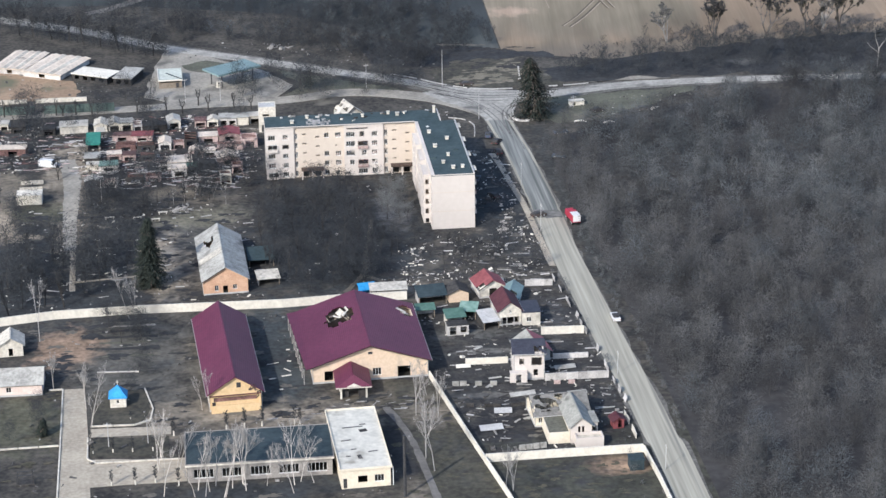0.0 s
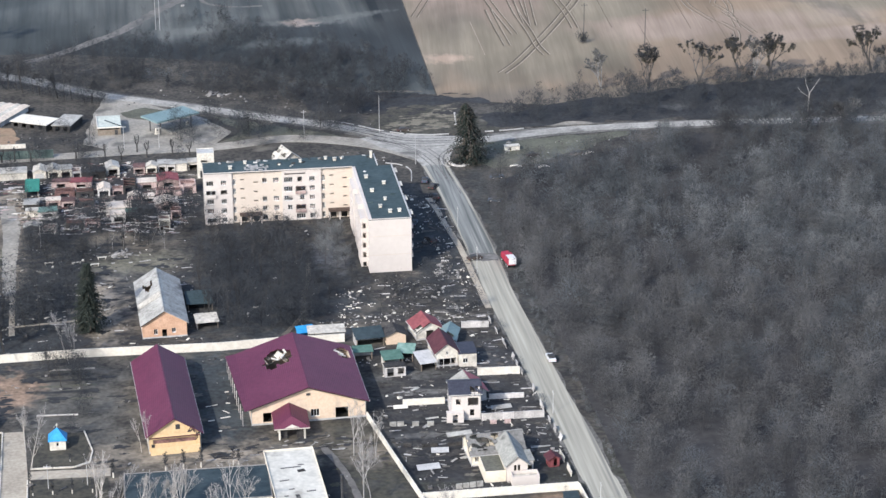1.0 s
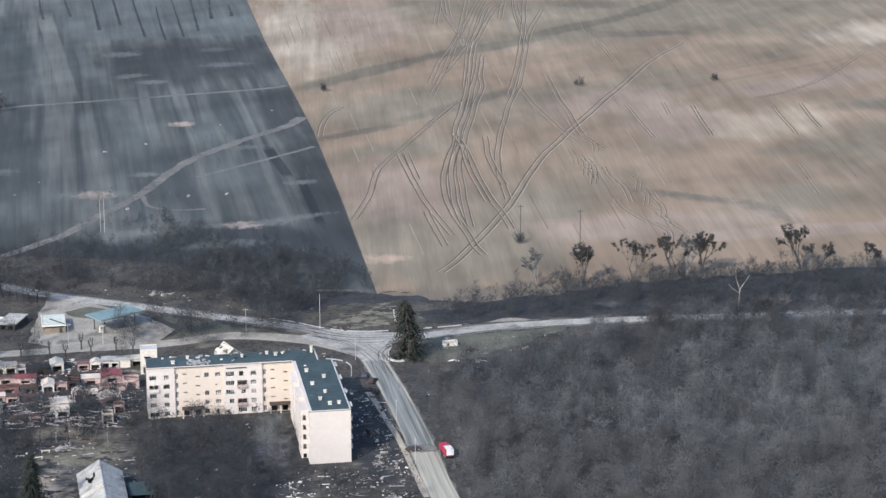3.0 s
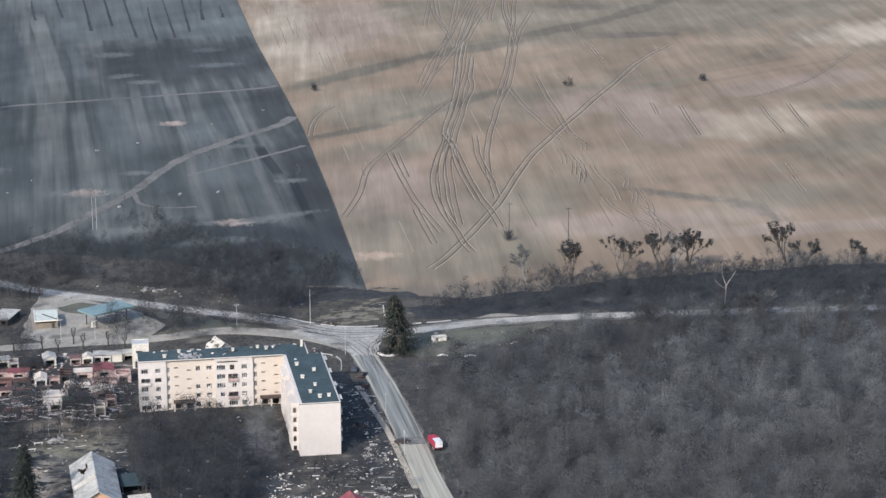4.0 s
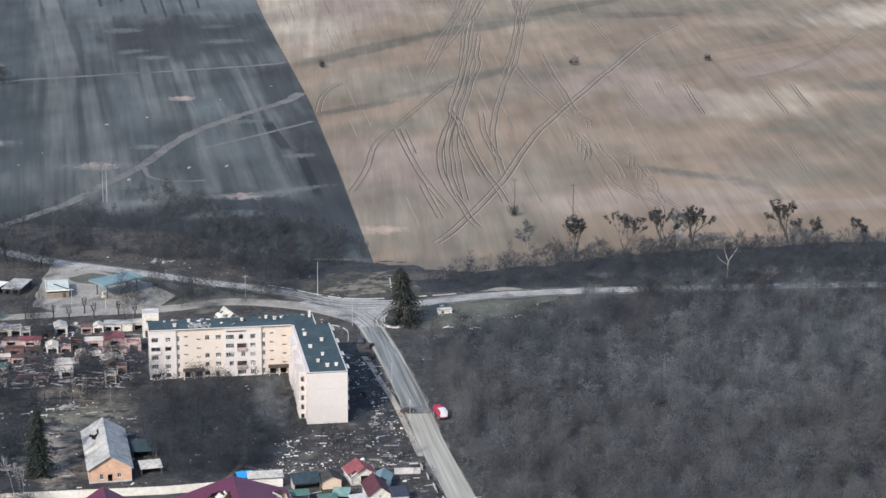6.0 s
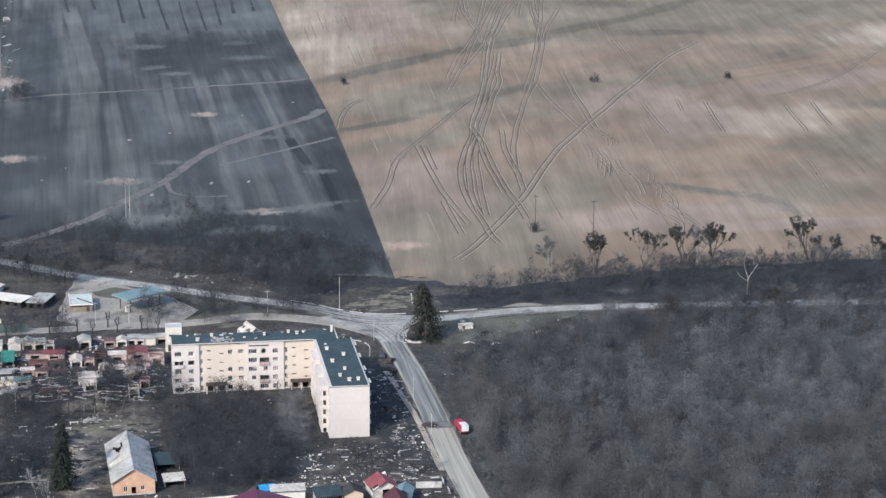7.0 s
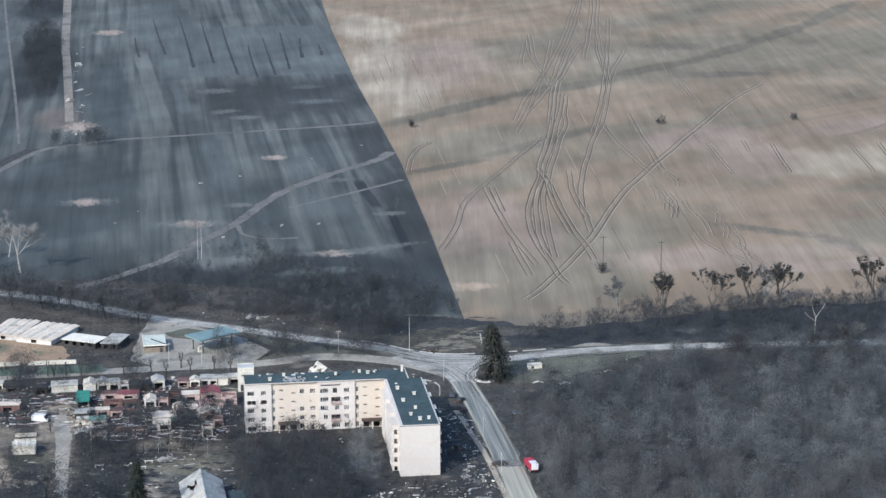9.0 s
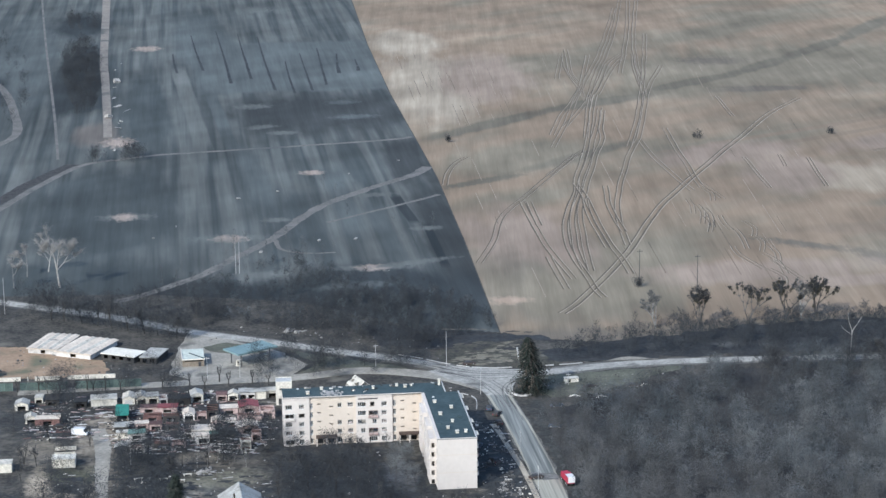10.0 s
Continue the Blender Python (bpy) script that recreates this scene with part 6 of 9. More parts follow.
# ---------------------------------------------------------------- the apartment block
def apartment_block():
    ob = thing("apartment_building", 0, 0, 0, "five-storey cream L-shaped apartment block with dark flat roof, windows broken", "apartment building")
    H, F, B = 15.2, 2.8, -.25
    rng = random.Random(5)

    def bay(x0, x1, y, geo, cols):
        """One stretch of the courtyard front; cols: (middle, width, low, high, kind, storeys)."""
        hs = []
        for mid, w, lo_, hi_, kind, rows_ in cols:
            for r in rows_:
                z = B + r * F
                hs.append((mid - w / 2 - x0, mid + w / 2 - x0, z + lo_, z + hi_))
                if kind in ("window", "blind"):
                    wd = window(ob, mid, y, z + lo_, w, hi_ - lo_, "S", 3 if w > 2.3 else 2 if w > 1.45 else 1, kind == "window" and rng.random() < .6)
                    if kind == "blind":
                        part("blind", Geo().box(-w / 2 + .1, w / 2 - .1, .21, .24, .1, (hi_ - lo_) * rng.uniform(.45, .85)), PINK_BRICK, wd, "dull drawn blind")
                elif kind in ("loggia", "charred"):
                    b = part("balcony", Geo().box(mid - w / 2 - .1, mid + w / 2 + .1, y - .5, y - .003, z + .1, z + .72).box(mid - w / 2 - .1, mid + w / 2 + .1, y - .55, y - .003, z - .04, z + .096), PLASTER_W if kind == "loggia" else PINK_BRICK, ob, "" if kind == "loggia" else "scorched balcony front")
                    part("glazing", Geo().box(mid - w / 2, mid + w / 2, y - .46, y - .40, z + 2.2, z + 2.32).box(mid - .05, mid + .05, y - .46, y - .40, z + .72, z + 2.2).box(mid - w / 2, mid - w / 2 + .08, y - .46, y - .4, z + .72, z + 2.2).box(mid + w / 2 - .08, mid + w / 2, y - .46, y - .4, z + .72, z + 2.2), RUST if kind == "charred" else FRAME, b)
        for k in range(int((x1 - x0 - .8) / 2.9) + 1):
            hs.append((.7 + k * 2.9, .95 + k * 2.9, H - .75, H - .5))
        part("wall", Geo().wall((x0, y), (x1, y), 0, H, hs, .3), geo, ob, "rendered courtyard front")
        part("cornice", Geo().box(x0 + .02, x1 - .02, y - .12, y - .003, H - .22, H - .04), geo, ob)

    al = range(5)
    bay(-54.3, -46.4, 45.3, PLASTER_W, [(-52.6, 2.0, .75, 2.2, "window", (4, 2)), (-52.4, 2.8, .75, 2.2, "loggia", (3, 0)), (-52.6, 2.0, .75, 2.2, "blind", (1,)), (-48.7, 1.5, .75, 2.2, "window", (0, 1, 2)), (-48.7, 1.8, .8, 2.1, "void", (3,)), (-48.7, 1.5, .75, 2.2, "blind", (4,))])
    bay(-46.4, -31.8, 45.8, PLASTER, [(-45.6, .8, .6, 2.3, "window", al), (-43.3, 1.2, 1.85, 2.25, "void", (1, 2, 3, 4)), (-39.5, 1.2, .9, 1.3, "void", (1, 2, 3, 4)), (-36.9, 1.3, .75, 2.2, "window", (4, 2, 1, 0)), (-33.6, 1.6, .7, 2.15, "blind", (4, 2, 1)), (-33.8, .7, .4, 1.9, "void", (0,)), (-34.2, .5, 1.0, 1.4, "void", (3,)),
                                    (-43.0, 1.7, .35, 2.3, "void", (0,)), (-39.6, 1.7, .35, 2.5, "void", (0,))])
    bay(-31.8, -20.8, 45.3, PLASTER_W, [(-30.1, 2.5, .75, 2.25, "window", (4, 3, 2)), (-29.7, 1.3, .75, 2.2, "window", (1,)), (-26.8, 1.3, .75, 2.25, "void", (4,)), (-26.6, 2.8, .75, 2.2, "charred", (3, 1)), (-26.2, 1.3, .75, 2.2, "window", (2,)), (-26.6, 2.6, .75, 2.2, "window", (0,)), (-23.2, 1.6, .75, 2.2, "window", (4,)), (-23.2, 1.6, .75, 2.2, "blind", (3, 2, 1, 0))])
    bay(-20.8, -11.6, 45.8, PLASTER, [(-19.9, .9, .6, 2.3, "window", al), (-17.5, 1.2, 1.85, 2.25, "void", (1, 2, 3, 4)), (-13.7, 1.2, .9, 1.3, "void", (1, 2, 3, 4)), (-17.2, 1.8, .35, 2.3, "void", (0,)), (-14.0, 1.7, .35, 2.3, "void", (0,))])
    # dark strip high on the third bay
    part("eave_scorch", Geo().box(-31.2, -25.2, 45.1, 45.296, H - 1.05, H - .8), SOOT_AND_SHADE, ob, "dark strip under the roof edge")
    for x in (-46.4, -31.8, -20.8):
        part("pilaster", Geo().box(x - .15, x + .15, 45.31, 45.79, 0, H), PLASTER_W, ob)
    # wing, seen on its courtyard side and blank end
    cols = []
    for yy in (1.9, 13.2, 26.0, 42.0):
        for r in al:
            z = B + r * F
            cols.append((45.8 - yy - .65, 45.8 - yy + .65, z + .75, z + 2.2))
            window(ob, -11.6, yy, z + .75, 1.3, 1.45, "W", 1, rng.random() < .4)
    part("wall", Geo().wall((-11.6, 45.8), (-11.6, 0.3), 0, H, cols, .3), PLASTER_W, ob, "white rendered side of the wing")
    for y0, y1, dx in ((3.6, 11.5, 1.9), (15.0, 24.0, 1.5), (28.0, 38.0, 1.5)):
        bayb = Geo().wall((-11.6 - dx, y1), (-11.6 - dx, y0), .6, H - .8, [((y1 - y0) / 2 - 1.2, (y1 - y0) / 2 + 1.2, max(.65, B + r * F + .75), B + r * F + 2.2) for r in al], .3)
        bayb.wall((-11.6 - dx + .3, y0), (-11.605, y0), .6, H - .8, [(.2, 1.15, max(.65, B + r * F + .75), B + r * F + 2.2) for r in al], .2).wall((-11.605, y1), (-11.6 - dx + .3, y1), .6, H - .8, (), .2).box(-11.6 - dx, -11.605, y0, y1, H - .8, H - .65)
        part("balcony_tower", bayb, PLASTER_W, ob, "white projecting stack of balconies")
    for yy in (4.0, 16.0, 28.0, 40.0):
        for r in range(1, 5):
            z = B + r * F
            part("balcony", Geo().box(.003, .95, yy, yy + 3.4, z - .1, z + .05).box(.85, .95, yy, yy + 3.4, z + .05, z + 1.0).box(.003, .85, yy, yy + .1, z + .05, z + 1.0).box(.003, .85, yy + 3.3, yy + 3.4, z + .05, z + 1.0), rng.choice((PLASTER_W, PLASTER_W, PINK_BRICK)), ob)
        part("balcony_roof", Geo().box(.065, 1.0, yy - .1, yy + 3.5, H - .25, H - .1), WHITEWASH, ob)
    end = Geo().wall((-11.6, 0), (0, 0), 0, H, (), .3)
    end.wall((0, .3), (0, 45.3), 0, H, [(6 + 6 * i, 7.4 + 6 * i, B + r * F + .75, B + r * F + 2.2) for i in range(6) for r in al], .3)
    end.wall((-.3, 45.3), (-4.1, 45.3), 0, H, (), .3)
    end.wall((-4.1, 45.3), (-4.1, 55.6), 0, H, (), .3)
    end.wall((-4.4, 55.6), (-54.3, 55.6), 0, H, [(5 + 5 * i, 6.4 + 5 * i, B + r * F + .75, B + r * F + 2.2) for i in range(9) for r in al], .3)
    end.wall((-54.3, 55.3), (-54.3, 45.6), 0, H, (), .3)
    part("wall", end, PLASTER_W, ob, "blank white rendered end walls")
    # faint joints between the floors of the end wall
    part("string_course", Geo().box(-11.6, 0, -.05, -.003, 5.0, 5.12).box(-11.6, 0, -.05, -.003, 10.4, 10.52), PLASTER, ob)
    # entrance canopies
    for x in (-41.2, -15.5):
        part("entrance_canopy", Geo().box(x - 3.2, x + 3.2, 43.6, 45.75, 2.5, 3.0), CHAR_BROWN, ob, "scorched brown slab canopy over the entrance")
        for px_ in (x - 3.0, x, x + 3.0):
            part("canopy_post", Geo().box(px_ - .18, px_ + .18, 43.7, 44.05, 0, 2.5), PLASTER_W, ob)
    part("satellite_dish", Geo().cyl(-8.4, 40.5, H + .2, H + .5, .5, .1, 10), GALV, ob)
    # roof
    part("roof", Geo().box(-54.3, -4.1, 45.3, 55.6, H + .003, H + .18), MEMBRANE, ob, "dark teal bitumen roof")
    part("roof", Geo().box(-11.597, 0, 0, 45.296, H + .003, H + .2), MEMBRANE, ob, "dark teal bitumen roof of the wing")
    part("parapet", Geo().box(-.28, .06, -.06, 45.3, H + .205, H + .42), GALV, ob, "pale metal parapet edge")
    part("parapet", Geo().box(-4.3, -4.04, 45.3, 55.7, H + .185, H + .5), GALV, ob, "pale metal parapet edge")
    part("chimney", Geo().box(-5.6, -4.9, 52.6, 53.4, H + .18, H + 2.1).box(-5.7, -4.8, 52.5, 53.5, H + 2.1, H + 2.22), WHITEWASH, ob, "pale rendered chimney")
    part("parapet", Geo().box(-54.36, -11.6, 45.2, 45.42, H + .185, H + .4), PLASTER_W, ob)
    part("parapet", Geo().box(-11.66, -10.75, 0.2, 45.0, H + .205, H + .36), PLASTER_W, ob)
    part("parapet", Geo().box(-11.4, -.28, -.06, .16, H + .205, H + .38), PLASTER_W, ob)
    for q in range(14):
        part("roof_seam", Geo().box(-11.3, -.4, 3.0 + q * 3.0, 3.05 + q * 3.0, H + .203, H + .225), SLATE_BLUE, ob)
    for x, y in ((-8.6, 35), (-4.2, 29), (-8.2, 23), (-5.4, 15.5), (-7.4, 9.5), (-5.2, 5.2), (-2.6, 5.6), (-16, 52), (-18.5, 53.5), (-46.5, 49), (-42, 53), (-26, 52)):
        s = rng.uniform(.65, .95)
        part("vent", Geo().box(x - s / 2, x + s / 2, y - s / 2, y + s / 2, H + .18, H + .18 + rng.uniform(.4, .7)).box(x - s / 2 - .12, x + s / 2 + .12, y - s / 2 - .12, y + s / 2 + .12, H + .95, H + 1.03)
                 .box(x - .06, x + .06, y - .06, y + .06, H + .5, H + .95), WHITEWASH, ob, "pale roof vent")
    for x, y in ((-9.6, 14), (-2.8, 20), (-36, 51), (-30, 54)):
        part("roof_hatch", Geo().box(x - .7, x + .7, y - .5, y + .5, H + .18, H + .55), MEMBRANE, ob)
    for k in range(26):
        x, y = (rng.uniform(-52, -6), rng.uniform(53, 55.2)) if k < 16 else (rng.uniform(-50, -14), rng.uniform(47, 55))
        part("debris", Geo().turned(x, y, H + .19, rng.uniform(.4, 1.6), rng.uniform(.2, .6), rng.uniform(.1, .5), rng.uniform(0, 180), rng.uniform(-8, 8)), rng.choice((WHITEWASH, RUBBLE, SOOT_AND_SHADE, GALV)), ob, "broken piece lying on the roof")
    for x0, x1 in ((-42.5, -35.5),):
        part("roof_scar", Geo().sheet((x0, 46.5, H + .19), (x1, 46.5, H + .19), (x1, 52, H + .19), (x0, 52, H + .19), .03, 12, 6, lambda u, v: rng.random() < .35), RUBBLE, ob, "torn pale patch in the roof")


apartment_block()

# ---------------------------------------------------------------- halls, hall yard
gable_house("long_hall", "long yellow hall with a maroon metal gable roof", "hall", -67.4, -103.6, 11.6, 42.5, 4.6, 8.3, 3.8, YELLOW, MAROON,
            {"S": [(.5, 1.3, .1, 2.2, "d"), (4.9, 5.9, 4.7, 4.75, "v"), (.9, 10.6, 2.2, 3.3, "v")], "W": rhythm(8, 2, 5, 1.6, 1.4, 2.9), "E": rhythm(8, 2, 5, 1.6, 1.4, 2.9)}, over=.7)
lh = bpy.data.objects["long_hall"]
part("attic_window", Geo().box(.3, 1.3, -.06, -.003, 5.5, 6.7), DARK_METAL, lh)
part("attic_pane", Geo().box(.4, 1.2, -.075, -.062, 5.6, 6.6), DARK_METAL, lh, "dark broken attic pane")
part("veranda_beam", Geo().box(-5.8, 5.8, -.4, -.003, 3.72, 3.82), DARKRED, lh, "dark red edge over the veranda")
part("veranda_infill", Geo().box(-4.85, 4.75, .31, .36, 2.1, 3.35), RUST, lh, "brown boarding behind the veranda")
part("scorch", Geo().sheet((2.9, -.03, 4.6), (5.2, -.03, 4.2), (4.9, -.03, 5.6), (3.6, -.03, 6.3), .02, 9, 6, lambda u, v: noise.noise((u * 5, v * 4, 6)) + .9 * max(abs(u - .5), abs(v - .5)) > .42), CHAR_BROWN, lh, "brown scorch mark on the gable")
part("scorch", Geo().sheet((4.7, -.03, 2.4), (5.75, -.03, 2.3), (5.75, -.03, 4.5), (4.9, -.03, 4.4), .02, 6, 8, lambda u, v: noise.noise((u * 4, v * 5, 2)) > .12), SOOT_AND_SHADE, lh, "soot round a broken opening")
part("veranda_wall", Geo().wall((-5.6, -1.3), (5.6, -1.3), 0, 1.9, (), .2).box(5.35, 5.6, -1.1, -.07, 0, 3.7).box(-5.6, -5.35, -1.1, -.07, 0, 2.0), YELLOW, lh, "yellow parapet of the front veranda")
gable_house("sports_hall", "broad peach hall, its maroon metal roof torn open", "hall", -36.0, -92.2, 26.6, 31.5, 4.6, 9.0, 2.2, PEACH, MAROON,
            {"S": [(2.6, 4.6, .6, 3.0, "v"), (19.6, 22.6, .1, 3.0, "v"), (13.8, 15.8, 1.2, 3.0, "w"), (6, 8, 1.2, 3.0, "w")], "W": rhythm(5, 3, 5.4, 2.0, 1.6, 3.2), "E": rhythm(5, 3, 5.4, 2.0, 1.6, 3.2)}, over=.9,
            gone={0: lambda u, v: ((u - .34) / .15) ** 2 + ((v - .64) / .25) ** 2 < .9 + .8 * noise.noise((u * 11, v * 7, 3)), 1: lambda u, v: ((u - .82) / .1) ** 2 + ((v - .17) / .12) ** 2 < 1 + .3 * math.sin(21 * u)}, cells=(36, 18))

sh = bpy.data.objects["sports_hall"]
part("eave_strip", Geo().sheet((-16.6, 32.3, 3.95), (-15.0, -.9, 4.1), (-14.15, -.9, 4.34), (-14.15, 32.4, 4.34), .1), MAROON, sh, "maroon strip of roof over the side passage")
for k in range(9):
    part("eave_post", Geo().box(-15.5 - .11 * k, -15.38 - .11 * k, k * 3.9, k * 3.9 + .14, 0, 3.9), PALE_BRICK, sh, "white post under the side eave")
part("gable_vent", Geo().box(-.5, .5, -.08, -.003, 6.6, 7.2), DARK_METAL, sh, "dark gable vent")
rr = random.Random(3)
for x, y, z, w, d, rz, ry in ((-4.5, 22.5, 7.6, 1.6, 2.6, 20, -40), (-3.6, 21.0, 8.0, .5, 3.0, -25, 10), (-5.4, 20.8, 7.3, .5, 2.2, 50, -10), (-2.9, 23.2, 8.2, .5, 2.4, 10, -20), (10.6, 26.0, 5.6, 2.6, .8, -30, 20), (11.4, 24.6, 5.3, 1.8, .6, 15, 22)):
    part("torn_sheet", Geo().turned(x, y, z, w, d, .06, rz, 0, ry), WHITEWASH, sh, "bent pale sheet at the hole")

for k in range(9):
    part("broken_plank", Geo().turned(-7.4 + k * .55 + rr.uniform(-.3, .3), 19.6 + rr.uniform(-1, 4), 6.3 + k * .14, .3, rr.uniform(2, 4), .1, rr.uniform(-60, 60), rr.uniform(-15, 15)), rr.choice((WOOD, WOOD, SOOT_AND_SHADE)), sh, "splintered brown roof plank")


def porch():
    ob = thing("entrance_porch", -40.6, -101.6, 0, "maroon-roofed entrance porch on white posts in front of a hall", "porch")
    w, d, z0_ = 8.2, 9.0, 3.0
    for x, y in itertools.product((-2.9, 2.9), (.3, 4.5)):
        part("post", Geo().box(x - .2, x + .2, y - .2, y + .2, 0, 3.15), WHITEWASH, ob)
    # wall coloured black to stand for the shade inside the porch
    part("wall", Geo().wall((-2.7, 1.0), (2.7, 1.0), 0, 3.1, [(1.6, 3.8, 0, 2.4)], .25), SOOT_AND_SHADE, ob)
    part("gable_panel", Geo().add([(-1.7, -.45, z0_ + .16), (1.7, -.45, z0_ + .16), (0, -.3, z0_ + .95), (-1.7, -.36, z0_ + .16), (1.7, -.36, z0_ + .16), (0, -.21, z0_ + .95)], [(0, 1, 2), (5, 4, 3), (0, 3, 4, 1), (1, 4, 5, 2), (2, 5, 3, 0)]), WHITEWASH, ob, "pale triangular panel on the porch front")
    z0, z1, X = 3.0, 5.2, w / 2
    part("roof", Geo().sheet((-X, d, z0), (-X, -.4, z0), (0, 1.6, z1), (0, d, z1), .12), MAROON, ob)
    part("roof", Geo().sheet((X, -.4, z0), (X, d, z0), (0, d, z1), (0, 1.6, z1), .12), MAROON, ob)
    part("roof", Geo().add([(-X, -.4, z0 + .05), (X, -.4, z0 + .05), (0, 1.6, z1 + .1)], [(0, 1, 2)]).add([(-X, -.4, z0 - .05), (X, -.4, z0 - .05), (0, 1.6, z1 - .02)], [(2, 1, 0)]), MAROON, ob)
    part("fascia", Geo().box(-X, X, -.45, -.38, z0 - .18, z0 + .04), WHITEWASH, ob)


porch()
flat = flat_house("flat_roofed_annex", "low pale annex with a patched white flat roof", "annex", -41.3, -144.4, 10.4, 28.2, 4.3, 2.6, PALE_YELLOW, PATCH_ROOF,
                  {"S": [(.4, 1.2, .1, 2.4, "d"), (3.5, 5.5, 1.2, 2.8, "v"), (7, 9, 1.2, 2.8, "w")], "E": rhythm(5, 2, 5, 1.6, 1.2, 2.8)}, over=.35)
part("downpipe", Geo().box(5.66, 5.8, .0, .14, 0, 4.3), FRAME, flat, "white rainwater pipe")
part("roof_hole", Geo().turned(1.6, 17.6, 4.506, 1.7, 1.3, .04, 12), SOOT_AND_SHADE, flat, "charred hole in the roof")
part("stain", Geo().turned(-.6, 5.4, 4.506, .9, 1.9, .03, 6), RUBBLE_D, flat, "dark stain on the roof")
for x, y, w in ((-.5, 19.5, 4.5), (-2.6, 13.4, 2.2), (2.5, 7.5, 2.0), (-1.5, 9, 1.2), (1.8, 20.5, 1.4), (-3, 6, 1.0)):
    part("roof_patch", Geo().turned(x, y, 4.503, w, .35, .06, rr.uniform(-8, 8)), DARK_METAL, flat)
blue = flat_house("long_low_building", "long low building with a blue-grey flat roof and white windows", "school building", -63.2, -137.6, 30.6, 14.8, 4.2, 0, DIM_BRICK, SLATE_BLUE,
                  {"S": rhythm(5, 1.3, 6.0, 4.2, 1.0, 3.0)}, over=.4, parapet=.12)
part("fascia", Geo().box(-15.75, 15.75, -.48, -.41, 3.95, 4.3), WHITEWASH, blue)
orange = gable_house("brick_house", "orange brick house with a torn grey asbestos gable roof", "house", -68.0, -36.8, 11.2, 30.0, 4.0, 7.4, 2.6, ORANGE, ASBESTOS,
                     {"S": [(4.9, 6.1, .1, 2.3, "v"), (2.8, 3.8, 1.0, 2.5, "w"), (7.4, 8.4, 1.3, 2.5, "w"), (5.2, 5.8, 3.95, 3.99, "v")], "W": rhythm(6, 2, 4.4, 1.4, 1.1, 2.6), "E": rhythm(6, 2, 4.4, 1.4, 1.1, 2.6)},
                     gone={0: lambda u, v: abs(u - .3 - .05 * math.sin(14 * v)) < .05 and .3 < v < .75}, cells=(24, 12), gutter=False)
part("roof_sheet", Geo().sheet((-5.9, 13.5, 4.05), (-5.9, 10.0, 4.05), (-.1, 10.0, 7.56), (-.1, 13.5, 7.56), .05), WHITE_ROOF, orange, "pale replacement sheets across the roof")


def chapel():
    ob = thing("chapel", -93.8, -99.2, 0, "tiny white chapel with a bright blue pyramid roof on a lawn", "chapel")
    g = Geo().wall((-1.8, 0), (1.8, 0), 0, 2.5, [(1.5, 2.1, 1.1, 2.0)], .2).wall((1.8, .2), (1.8, 3.4), 0, 2.5, (), .2).wall((1.8, 3.6), (-1.8, 3.6), 0, 2.5, (), .2).wall((-1.8, 3.4), (-1.8, .2), 0, 2.5, (), .2)
    part("wall", g, WHITEWASH, ob)
    o, c = 2.15, (0, 1.8, 5.0)
    rim = [(-o, 1.8 - o, 2.45), (o, 1.8 - o, 2.45), (o, 1.8 + o, 2.45), (-o, 1.8 + o, 2.45)]
    part("roof", Geo().add(rim + [c], [(0, 1, 4), (1, 2, 4), (2, 3, 4), (3, 0, 4), (3, 2, 1, 0)]), BLUE_METAL, ob, "bright blue pyramid roof")
    part("cross", Geo().box(-.06, .06, 1.74, 1.86, 4.95, 6.1).box(-.3, .3, 1.75, 1.85, 5.55, 5.68), WHITEWASH, ob)
    window(ob, 0, 0, 1.1, .6, .9, "S", 0)


chapel()
gable_house("pink_house", "low pale pink house under a grey patched roof", "house", -117.5, -90.0, 12.5, 9.0, 3.0, 5.0, -1, PINK, ASBESTOS, {"S": [(4.4, 5.6, 1.0, 2.3, "w"), (1.4, 2.6, 1.0, 2.3, "w")]}, along="x", gutter=False)
gable_house("white_shed", "white gabled shed at a yard's edge", "shed", -119.6, -67.8, 5.6, 6.0, 3.0, 4.8, 4, WHITEWASH, WHITE_ROOF, {"S": [(2.2, 3.2, .1, 2.1, "v")]}, gutter=False, base=False)

# ---------------------------------------------------------------- houses beside the road
gable_house("red_roofed_house", "small white house with a faded red gable roof", "house", -1.6, -48.0, 6.8, 7.0, 2.7, 4.7, 10, WHITEWASH, RED_METAL, {"S": [(2.5, 4.5, .1, 2.4, "v")], "W": rhythm(2, 1, 3.5, 1.3, 1.2, 2.5)}, gone={0: lambda u, v: u > .78 and v < .5}, cells=(12, 8))
gable_house("white_gabled_house", "white house with a dark red gable roof", "house", 0.3, -65.6, 5.4, 9.5, 4.0, 6.1, 4, WHITEWASH, DARKRED, {"S": [(2.5, 3.1, 3.0, 3.9, "w"), (.5, 5.1, .1, 2.1, "v")]})
for x in (.62, 1.8, 3.6, 4.9):
    part("prop", Geo().box(x - 2.8 - .07, x - 2.8 + .07, -.9, -.76, 0, 2.3).beam((x - 2.8, -.83, 2.2), (x - 2.8, 0, 2.2), .1), GALV, bpy.data.objects["white_gabled_house"])
flat_house("lean_to", "low white lean-to with a dark roof beside a house", "annex", 5.4, -66.5, 4.4, 7.0, 3.4, 0, WHITEWASH, NAVY, {"S": [(1.0, 2.2, 1.0, 2.2, "w")]}, parapet=0, over=.15)
